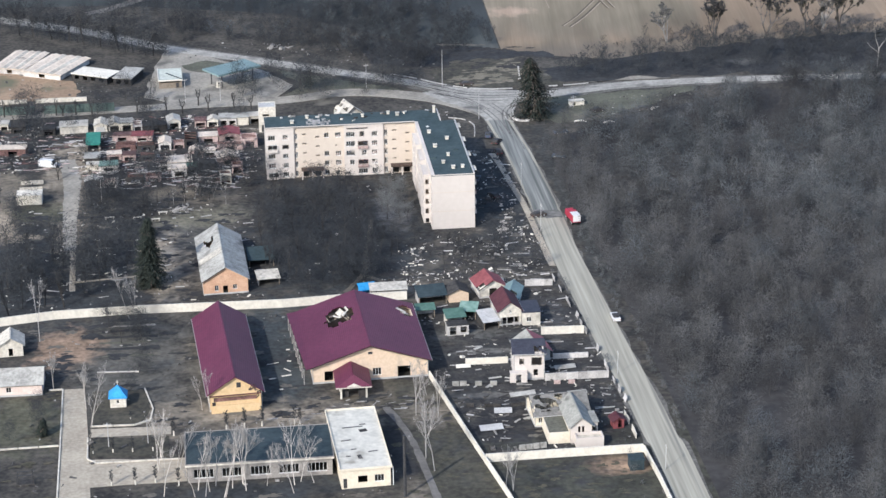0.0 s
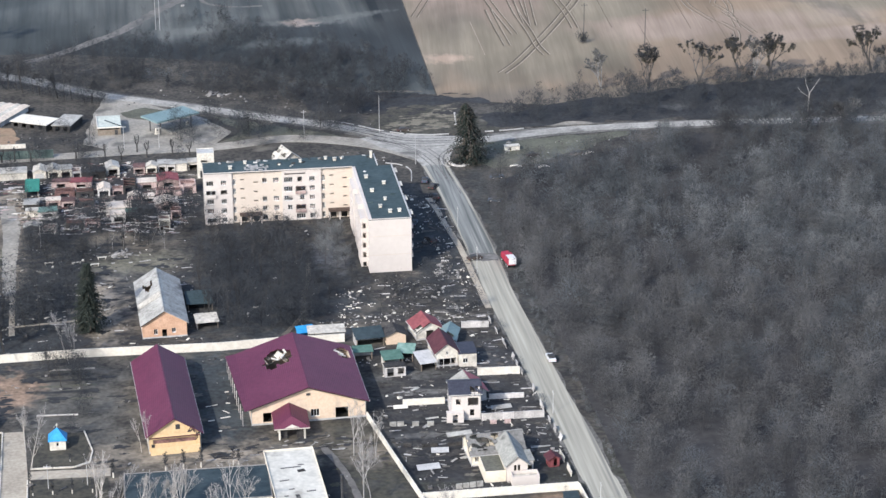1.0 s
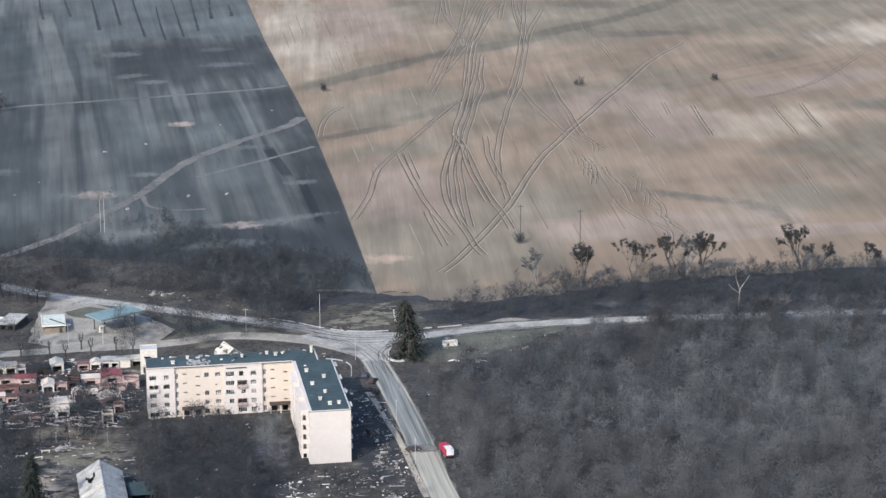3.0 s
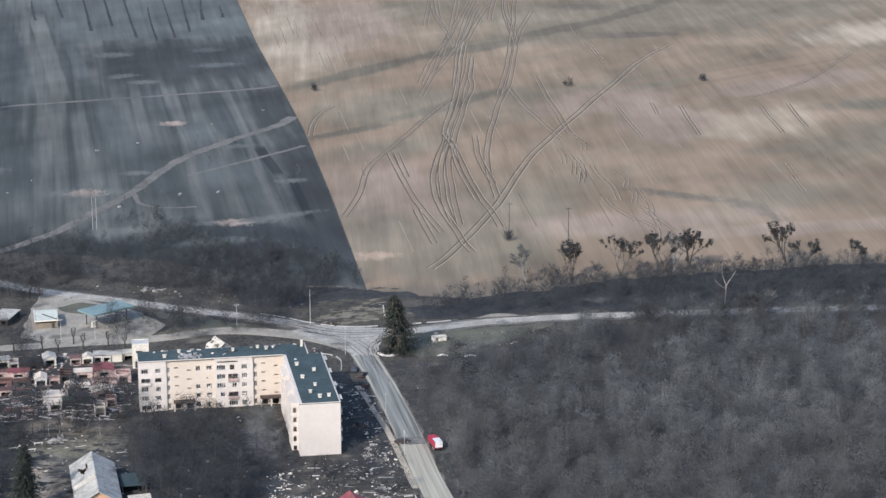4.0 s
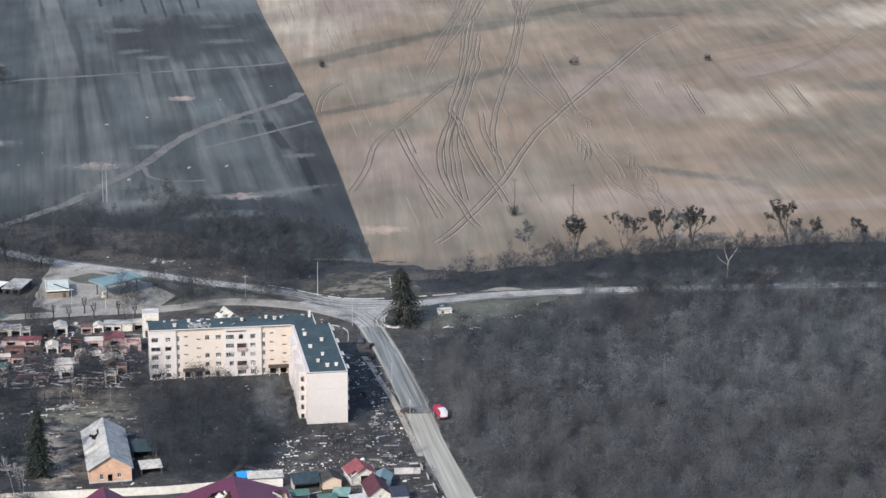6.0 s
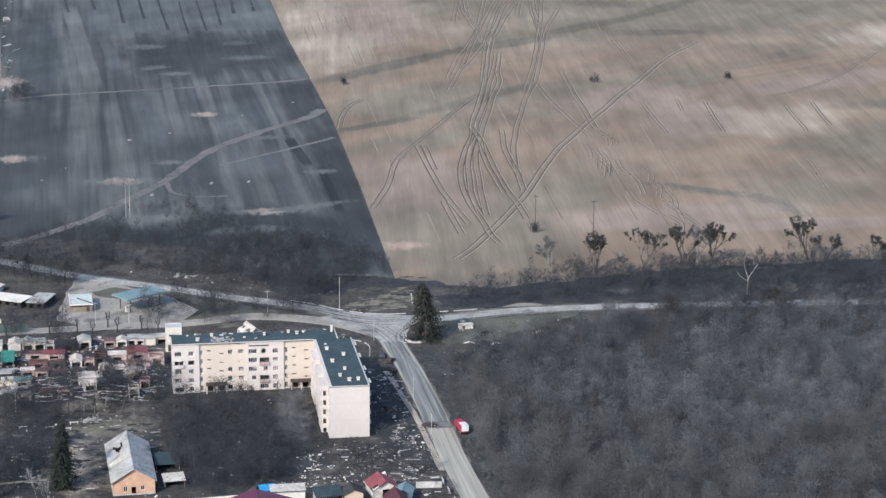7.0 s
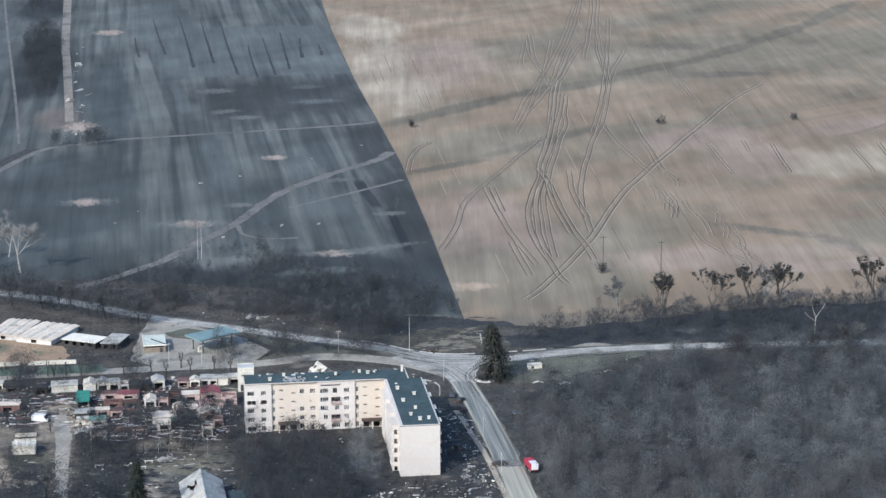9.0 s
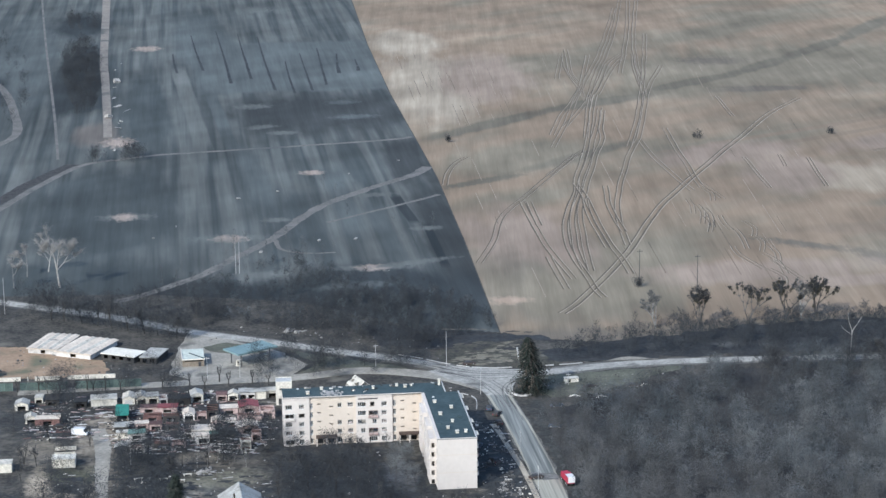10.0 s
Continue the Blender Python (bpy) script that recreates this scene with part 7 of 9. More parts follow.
gable_house("blue_roofed_shed", "shed with a torn blue-grey sheet roof", "shed", 1.6, -54.6, 4.2, 7.6, 2.6, 3.9, -16, WHITEWASH, TEAL_METAL, {}, gone={1: lambda u, v: u < .35 and v > .4}, cells=(10, 6), gutter=False)


def lean_roof(name, label, x, y, w, d, h0, h1, rz, roof, wall, group="sheds by the wall"):
    """A shed under one sloping sheet, on four posts with a back and a side wall."""
    ob = thing(name, x, y, rz, label, "shed", group)
    part("wall", Geo().wall((w / 2, d), (-w / 2, d), 0, h1, (), .15).wall((-w / 2, d - .15), (-w / 2, 0), 0, h0, (), .15), wall, ob)
    for px_ in (-w / 2 + .1, w / 2 - .1):
        part("post", Geo().box(px_ - .08, px_ + .08, -.16, -.003, 0, h0), WOOD, ob)
    part("roof", Geo().sheet((-w / 2 - .3, -.4, h0), (w / 2 + .3, -.4, h0), (w / 2 + .3, d + .3, h1 + .05), (-w / 2 - .3, d + .3, h1 + .05), .08), roof, ob)
    return ob


lean_roof("garden_shed", "shed under a bent pale metal sheet roof", -4.5, -67.4, 3.9, 5.2, 2.0, 3.0, 12, GALV, SOOT_AND_SHADE)
lean_roof("garden_shed", "shed with a green sheet roof", -19.6, -58.4, 4.4, 2.6, 2.1, 2.6, 2, DULL_GREEN, PALE_BRICK)
lean_roof("garden_shed", "shed with a green sheet roof", -12.8, -64.4, 4.6, 3.6, 2.3, 3.0, 6, DULL_GREEN, WHITEWASH)
lean_roof("garden_shed", "shed with a faded green roof", -9.5, -60.8, 4.0, 3.8, 2.2, 3.0, -14, GREEN_METAL, SOOT_AND_SHADE)
lean_roof("garden_shed", "shed with a grey-green roof", -17.0, -50.5, 7.0, 4.5, 2.3, 3.4, 6, SLATE_BLUE, PALE_BRICK)
gable_house("peach_shed", "small peach-walled shed with a dark roof", "shed", -10.4, -50.0, 5.0, 5.0, 2.5, 3.6, 4, PEACH, SOOT_AND_SHADE, {}, gutter=False, base=False)
flat_house("pale_ruined_shed", "ruined pale brick shed open at the front", "shed", -13.0, -70.0, 5.2, 3.0, 2.5, 3, PALE_BRICK, SOOT_AND_SHADE, {"S": [(.6, 2.2, .1, 2.3, "v"), (3.2, 4.8, .6, 2.2, "v")]}, parapet=0)
lean_roof("low_shed", "low dark teal-roofed shed beside a brick house", -58.4, -20.0, 6.4, 7.5, 2.0, 2.6, 2, MEMBRANE, SOOT_AND_SHADE)
lean_roof("low_shed", "low shed with a white sheet roof beside a brick house", -57.0, -32.5, 5.4, 4.6, 1.8, 2.3, 6, WHITE_ROOF, PALE_BRICK)
lean_roof("white_shed", "white flat shed behind a wall", -27.5, -45.2, 9.0, 4.0, 2.3, 2.6, 0, WHITE_ROOF, WHITEWASH)
lean_roof("blue_shed", "small bright blue sheeted shed", -32.4, -43.5, 4.0, 3.0, 2.0, 2.5, 10, BLUE_METAL, BLUE_METAL)

two = gable_house("two_storey_house", "white two-storey house, shell-damaged, with a charcoal hipped roof", "house", 0.3, -97.0, 6.8, 7.5, 6.9, 8.3, -3, PLASTER_W, NAVY,
                  {"S": [(1.1, 2.2, .9, 2.5, "v"), (1.1, 2.2, 3.9, 5.4, "v"), (3.9, 6.4, 3.6, 5.6, "v"), (4.4, 5.4, 1.0, 2.6, "v")], "W": [(2, 3.4, 3.9, 5.3, "w"), (5.5, 6.9, 3.9, 5.3, "w")]}, gone={0: lambda u, v: u > .62 and v < .6 and math.sin(17 * u + 9 * v) > -.6}, cells=(14, 9), along="x", over=.6)
part("porch_wall", Geo().wall((-4.6, -1.6), (-.6, -1.6), 0, 2.6, [(1.4, 2.6, 0, 2.1)], .2).box(-4.6, -.6, -1.4, -.07, 2.4, 2.55), PLASTER_W, two)
gable_house("patched_house", "house with a patched grey and red gable roof", "house", 3.2, -87.4, 7.2, 7.5, 2.6, 4.9, 8, PALE_BRICK, GREY_TILE, {}, gutter=False)
part("red_roof_side", Geo().sheet((4.2, -.5, 2.36), (4.2, 8.0, 2.36), (.05, 8.0, 5.06), (.05, -.5, 5.06), .05), BRIGHT_RED, bpy.data.objects["patched_house"], "bright red metal slope")
gable_house("grey_roofed_house", "cream house with a broken grey tiled roof", "house", 4.0, -121.2, 12.0, 9.6, 3.0, 5.5, 3, PALE_YELLOW, SCORCHED_TILE,
                   {"S": [(.7, 1.7, 1.0, 2.2, "w")], "W": rhythm(2, 2, 4, 1.4, 1.1, 2.2)}, gone={0: lambda u, v: u < .6 and v > .2 and noise.noise((u * 9, v * 5, 2)) > -.12 + .5 * abs(u - .36), 1: lambda u, v: .3 < u < .7 and v > .4}, cells=(48, 24), along="x")
gable_house("front_bay", "white gabled front bay with a pair of tall windows", "house bay", 6.8, -130.0, 4.7, 12.5, 4.1, 6.0, 2, PLASTER_W, GREY_TILE, {"S": [(1.65, 2.2, 2.4, 3.9, "v"), (2.5, 3.05, 2.4, 3.9, "v")]}, over=.5, gutter=False, base=False)
flat_house("bay_annex", "small side bay with a grey roof", "annex", 10.0, -127.6, 1.7, 5.0, 3.6, 2, PLASTER_W, GREY_TILE, {"S": [(.3, 1.4, 1.4, 2.6, "v")]}, parapet=0, over=.25)
flat_house("white_terrace", "white walled roof terrace in front of a house", "terrace", 8.3, -133.0, 6.0, 2.9, 1.7, 1, PLASTER_W, WHITE_ROOF, {}, parapet=.7)
flat_house("yellow_annex", "low pale yellow annex with a dull flat roof", "annex", 2.0, -129.9, 4.7, 8.4, 2.4, 1, PALE_YELLOW, OLIVE_ROOF, {}, parapet=.1)
gable_house("red_shed", "small red garden shed beside the road", "shed", 16.2, -124.4, 2.4, 2.4, 2.1, 2.8, 8, RED_METAL, DARKRED, {"S": [(1, 1.9, .1, 2.0, "v")]}, gutter=False, base=False)
flat_house("green_kiosk", "small dull green metal kiosk on sand", "kiosk", 16.4, -144.5, 3.0, 3.0, 2.3, 0, SLATE_BLUE, SLATE_BLUE, {}, parapet=0, over=.15)
# ---------------------------------------------------------------- boundary walls
def panel_wall(name, label, pts, h, mat_, step=3.0, thick=0.22, posts=True, lean=0.0, gaps=()):
    """A wall of separate panels between posts along a line of points."""
    ob = thing(name, pts[0][0], pts[0][1], 0, label, "wall")
    rng = random.Random(int(abs(pts[0][0] * 13 + pts[0][1] * 7)))
    k = 0
    for a, b in zip(pts, pts[1:]):
        ln = math.dist(a, b)
        n = max(1, round(ln / step))
        s = ln / n
        key = (mat_.name, round(s, 2), h, thick)
        if key not in _shared:
            _shared[key] = (Geo().box(.09, s - .09, -thick / 2, thick / 2, 0, h).box(.09, s - .09, -thick / 2 - .05, thick / 2 + .05, h, h + .1).mesh("panel", mat_),
                            Geo().box(-.1, .085, -thick / 2 - .06, thick / 2 + .06, 0, h + .18).mesh("post", mat_))
        ang = math.degrees(math.atan2(b[1] - a[1], b[0] - a[0]))
        for i in range(n):
            t = i / n
            x, y = a[0] + (b[0] - a[0]) * t - pts[0][0], a[1] + (b[1] - a[1]) * t - pts[0][1]
            k += 1
            if k not in gaps:
                p = part("panel", _shared[key][0], None, ob)
                p.matrix_basis = pose(x, y, 0, rng.uniform(-lean, lean), 0, ang)
            if posts:
                q = part("post", _shared[key][1], None, ob)
                q.matrix_basis = pose(x, y, 0, 0, 0, ang)
    return ob


panel_wall("boundary_wall", "long whitewashed concrete wall across the yards", [(-150, -51), (-123.5, -49.4), (-110.7, -46.9), (-91.3, -46.2), (-54.3, -47.3), (-40, -46.2), (-23, -46.4)], 2.1, LIMEWASH, 3.0, lean=1.5)
panel_wall("boundary_wall", "white wall running down beside rough grass", [(-22.4, -92.8), (-19.4, -111.5), (-15.1, -137.0), (-12.2, -154), (-9, -175)], 1.5, LIMEWASH, 2.5)
panel_wall("boundary_wall", "broad white wall in front of a house", [(-14.9, -136.4), (2.3, -136.2), (19.4, -136.2)], 1.8, LIMEWASH, 2.5, 0.3)
panel_wall("boundary_wall", "white wall turning along the road", [(19.5, -136.4), (20.2, -149.4), (20.8, -175)], 1.5, LIMEWASH, 2.5)
panel_wall("garden_wall", "white garden wall between plots", [(7.0, -72.2), (17.4, -72.8)], 1.9, LIMEWASH, 2.6)
panel_wall("garden_wall", "white garden wall between plots", [(-13.2, -87.0), (-3.2, -87.2)], 1.5, LIMEWASH, 2.5)
panel_wall("garden_wall", "pale garden wall between plots", [(4.0, -98.0), (18.8, -98.2)], 1.7, PALE_BRICK, 2.5)
panel_wall("garden_wall", "low grey garden wall", [(7.6, -86.4), (16.0, -86.6)], 1.2, PALE_BRICK, 2.8)
panel_wall("garden_wall", "short white wall near the road", [(7.5, -42), (14.5, -42.5)], 1.6, PALE_BRICK, 2.5)
panel_wall("ruined_wall", "row of broken grey wall panels on a burnt plot", [(-17.8, -98), (-7.4, -99)], 1.2, ASBESTOS, 1.7, .12, False, lean=14, gaps=(3, 5))
panel_wall("ruined_wall", "low broken grey panels behind a white wall", [(-7.2, -132), (-.9, -131.4)], 1.2, ASBESTOS, 1.6, .12, False, lean=10)
panel_wall("ruined_wall", "low remains of a pinkish wall beside a house", [(5.5, -100), (10.5, -100.4)], .9, PINK_BRICK, 1.6, .2, False, lean=8, gaps=(2,))
panel_wall("ruined_wall", "low charred wall across the burnt plots", [(-16, -109), (-6, -110.5), (-2, -110)], .8, SOOT_AND_SHADE, 2.0, .2, False, lean=8, gaps=(2, 5))
for x, y, w, d, rz, m_ in ((-11.7, -121, 5.2, 2.2, 4, GALV), (-2.4, -105, 6.0, 1.5, 8, ASBESTOS), (-8, -113, 4.0, 2.0, -6, GALV), (10, -106, 4.5, 1.4, 3, ASBESTOS), (-14, -88.5, 3.4, 1.3, -3, LIMEWASH), (9.5, -92, 5.0, 1.6, 5, ASBESTOS)):
    slab_ = thing("fallen_roof_sheet", x, y, rz, "fallen grey roof sheet propped on burnt beams", "roof sheet", "fallen sheets")
    part("sheet", Geo().sheet((-w / 2, -d / 2, .25), (w / 2, -d / 2, .35), (w / 2, d / 2, .7), (-w / 2, d / 2, .6), .05), m_, slab_)
    for px_ in (-w * .4, w * .4):
        part("prop", Geo().beam((px_, d * .35, 0), (px_, d * .35, .58), .12), SOOT_AND_SHADE, slab_)
panel_wall("roadside_fence", "broken pale fence along the road", [(15.2, -38), (16.2, -50), (17.0, -62), (17.8, -74)], 1.2, PALE_BRICK, 2.4, .1, False, lean=16, gaps=(2, 3, 5, 6, 9, 10, 12, 14))
panel_wall("roadside_fence", "broken pale fence along the road", [(18.6, -82), (19.2, -98), (20.0, -112)], 1.3, PALE_BRICK, 2.4, .1, False, lean=18, gaps=(2, 3, 4, 7, 8, 10, 12))
panel_wall("roadside_fence", "white fence along the road", [(18.6, -118), (19.0, -130)], 1.2, WHITEWASH, 2.4, .1, False, lean=8, gaps=(3,))
panel_wall("green_fence", "dull green metal fence with pale posts", [(-160, 115.5), (-123.6, 114.0), (-99, 114.0)], 2.7, FENCE_GREEN, 2.6, .08, lean=3, gaps=(8, 15))
panel_wall("concrete_fence", "low pale concrete fence in front of a sandy yard", [(-160, 126), (-135, 125.6), (-108, 125.5)], 1.3, WHITEWASH, 2.6, gaps=(9, 10, 14))
panel_wall("kerb_wall", "low white kerb round a lawn", [(-100.2, -113.8), (-100.0, -124.0), (-98.0, -126.2), (-80, -126.4)], .25, WHITEWASH, 4, .2, False)
panel_wall("kerb_wall", "low white kerb round the chapel lawn", [(-99.6, -108.2), (-90, -108.6), (-86.6, -106.6), (-86.0, -101), (-88.0, -90)], .25, WHITEWASH, 4, .2, False)
panel_wall("kerb_wall", "low white kerb beside a walkway", [(-110, -88), (-106.7, -88), (-106.1, -116.5), (-105.7, -141)], .25, WHITEWASH, 4, .2, False)
panel_wall("kerb_wall", "low pale kerb behind the chapel lawn", [(-99.2, -79.8), (-89.4, -80.5)], .2, PALE_BRICK, 4, .2, False)
panel_wall("kerb_wall", "low white kerb across a lawn", [(-124, -117), (-106.3, -116.7)], .25, WHITEWASH, 4, .2, False)

# ---------------------------------------------------------------- garages
rg = random.Random(21)


def garage(x, y, w, d, h, rz, wall, roof, kind, door, label, group):
    ob = thing("garage", x, y, rz, label, "garage", group)
    t, op = .25, max(.35, (w - 2.6) / 2)
    g = Geo().wall((-w / 2, 0), (w / 2, 0), 0, h, [(op, w - op, 0, h - .6)], t, .8 if kind == "gable" else 0)
    g.wall((w / 2, t), (w / 2, d - t), 0, h, (), t).wall((w / 2, d), (-w / 2, d), 0, h, (), t, .8 if kind == "gable" else 0).wall((-w / 2, d - t), (-w / 2, t), 0, h, (), t)
    part("wall", g, wall, ob)
    X = w / 2 + .15
    if kind == "gable":
        z = h - .8 * .15 / (w / 2)
        hole = (lambda u, v: math.sin(x * 3 + u * 9) + math.sin(y + v * 7) > .8) if roof in (RUST, SOOT_AND_SHADE) else None
        part("roof", Geo().sheet((-X, d + .2, z), (-X, -.3, z), (0, -.3, h + .8), (0, d + .2, h + .8), .07, 5, 3, hole), roof, ob)
        part("roof", Geo().sheet((X, -.3, z), (X, d + .2, z), (0, d + .2, h + .8), (0, -.3, h + .8), .07, 5, 3, hole), roof, ob)
    elif kind == "flat":
        part("roof", Geo().sheet((-X, -.4, h + .25), (X, -.4, h + .25), (X, d + .1, h + .004), (-X, d + .1, h + .004), .12), roof, ob)
        part("lintel", Geo().box(-w / 2, w / 2, .002, .25, h + .003, h + .24), wall, ob)
    if kind == "open":
        for i in range(4):
            b = Geo().beam((-w / 2 + .1, .6 + i * (d - 1.2) / 3, h + .06), (w / 2 - .1, .6 + i * (d - 1.2) / 3 + rg.uniform(-.4, .4), h + rg.uniform(-.6, .06)), .14)
            part("roof_beam", b, RUST, ob)
    if door == "shut":
        e = w / 2 - op - .03
        part("door", Geo().box(-e, -.01, .08, .14, .05, h - .63).box(.01, e, .08, .14, .05, h - .63), rg.choice((LIMEWASH, WHITEWASH, GALV)), ob)
    elif door == "ajar":
        part("door", Geo().turned(-1.2, -.65, .05, .06, 1.25, h - .7, rg.uniform(-25, 15)), rg.choice((RUST, DARK_METAL)), ob)
    return ob


NORTH_GARAGES = [
    (-132.3, 100.2, 2.6, 4.4, 1.7, WHITEWASH, WHITE_ROOF, "flat", "none", "pale whitewashed garage with a white sheet roof"),
    (-127.8, 96.9, 4.4, 4.9, 1.7, SOOT_AND_SHADE, SOOT_AND_SHADE, "flat", "none", "fire-blackened garage with a charred roof"),
    (-55.9, 95.5, 3.5, 4.8, 2.2, WHITEWASH, WHITE_ROOF, "flat", "none", "pale whitewashed garage with a white sheet roof"),
    (-65.6, 95.3, 2.6, 5.3, 2.1, PALE_BRICK, ASBESTOS, "flat", "none", "pale brick garage with a grey sheet roof"),
    (-62.9, 94.9, 2.6, 5.3, 2.1, PALE_BRICK, ASBESTOS, "flat", "none", "pale brick garage with a grey sheet roof"),
    (-98.7, 94.8, 3.5, 5.8, 2.1, WHITEWASH, ASBESTOS, "gable", "none", "pale whitewashed garage with a grey sheet roof"),
    (-95.0, 94.8, 3.7, 5.3, 2.2, WHITEWASH, ASBESTOS, "flat", "ajar", "pale whitewashed garage with a grey sheet roof"),
    (-59.6, 94.5, 3.3, 4.8, 2.4, WHITEWASH, ASBESTOS, "flat", "shut", "pale whitewashed garage with a grey sheet roof"),
    (-102.9, 94.3, 4.0, 5.8, 2.2, WHITEWASH, WHITE_ROOF, "gable", "shut", "pale whitewashed garage with a white sheet roof"),
    (-72.6, 94.2, 3.5, 3.9, 2.1, PINK_BRICK, RUST, "flat", "none", "scorched pink brick garage with a rusted roof"),
    (-68.9, 94.2, 3.3, 3.4, 2.2, WHITEWASH, WHITE_ROOF, "gable", "ajar", "pale whitewashed garage with a white sheet roof"),
    (-110.9, 93.9, 8.4, 6.3, 2.1, WHITEWASH, WHITE_ROOF, "flat", "shut", "pale whitewashed garage with a white sheet roof"),
    (-80.6, 93.8, 4.0, 5.3, 2.6, WHITEWASH, WHITE_ROOF, "gable", "none", "pale whitewashed garage with a white sheet roof"),
    (-91.6, 93.2, 2.6, 4.3, 2.1, PALE_BRICK, RUST, "open", "none", "roofless pale brick garage, burnt out"),
    (-118.5, 92.9, 4.0, 4.4, 1.9, SOOT_AND_SHADE, SOOT_AND_SHADE, "flat", "none", "fire-blackened garage with a charred roof"),
    (-86.3, 90.9, 7.1, 4.8, 2.2, SOOT_AND_SHADE, SOOT_AND_SHADE, "flat", "none", "fire-blackened garage with a charred roof"),
]
MIDDLE_GARAGES = [
    (-137.4, 92.6, 4.4, 4.6, 2.2, WHITEWASH, ASBESTOS, "gable", "none", "pale whitewashed garage with a grey sheet roof"),
    (-133.4, 78.4, 3.6, 4.2, 2.0, WHITEWASH, WHITE_ROOF, "gable", "ajar", "pale whitewashed garage with a white sheet roof"),
    (-96.3, 85.0, 5.5, 3.3, 1.7, PINK_BRICK, RUST, "flat", "none", "scorched pink brick garage with a rusted roof"),
    (-90.3, 83.6, 6.3, 4.8, 1.7, PINK_BRICK, RED_METAL, "flat", "none", "scorched pink brick garage with a faded red roof"),
    (-64.1, 80.3, 6.3, 6.6, 2.0, PINK_BRICK, RED_METAL, "gable", "none", "scorched pink brick garage with a faded red roof"),
    (-70.5, 80.2, 5.8, 4.7, 1.7, PINK_BRICK, CREAM_ROOF, "flat", "none", "scorched pink brick garage with a cream flat roof"),
    (-79.3, 75.9, 3.2, 3.3, 1.7, PINK_BRICK, RUST, "open", "none", "roofless scorched pink brick garage, burnt out"),
    (-128.2, 75.9, 7.7, 4.3, 2.0, RUST, CREAM_ROOF, "flat", "none", "rusty sheet-walled garage with a cream flat roof"),
    (-75.7, 75.9, 3.9, 7.5, 2.6, SOOT_AND_SHADE, SOOT_AND_SHADE, "open", "none", "roofless fire-blackened garage, burnt out"),
    (-95.0, 75.6, 5.9, 3.8, 1.8, RUST, RUST, "open", "none", "roofless rusty sheet-walled garage, burnt out"),
    (-83.4, 74.9, 3.7, 5.2, 2.2, PALE_BRICK, CREAM_ROOF, "gable", "none", "pale brick garage with a cream flat roof"),
    (-89.0, 74.7, 5.4, 3.8, 1.8, SOOT_AND_SHADE, RUST, "open", "none", "roofless fire-blackened garage, burnt out"),
    (-58.3, 73.4, 4.7, 5.2, 2.9, PINK_BRICK, RUST, "open", "none", "roofless scorched pink brick garage, burnt out"),
    (-64.2, 72.2, 7.6, 3.2, 1.8, PINK_BRICK, RUST, "open", "none", "roofless scorched pink brick garage, burnt out"),
    (-98.2, 68.1, 4.2, 3.7, 1.7, PINK_BRICK, CREAM_ROOF, "flat", "none", "scorched pink brick garage with a cream flat roof"),
    (-70.2, 67.5, 3.4, 3.3, 1.7, PALE_BRICK, CREAM_ROOF, "flat", "none", "pale brick garage with a cream flat roof"),
    (-93.9, 67.0, 3.9, 3.7, 1.7, PINK_BRICK, RUST, "flat", "none", "scorched pink brick garage with a rusted roof"),
    (-88.5, 66.2, 4.5, 3.3, 1.7, SOOT_AND_SHADE, RUST, "open", "none", "roofless fire-blackened garage, burnt out"),
]
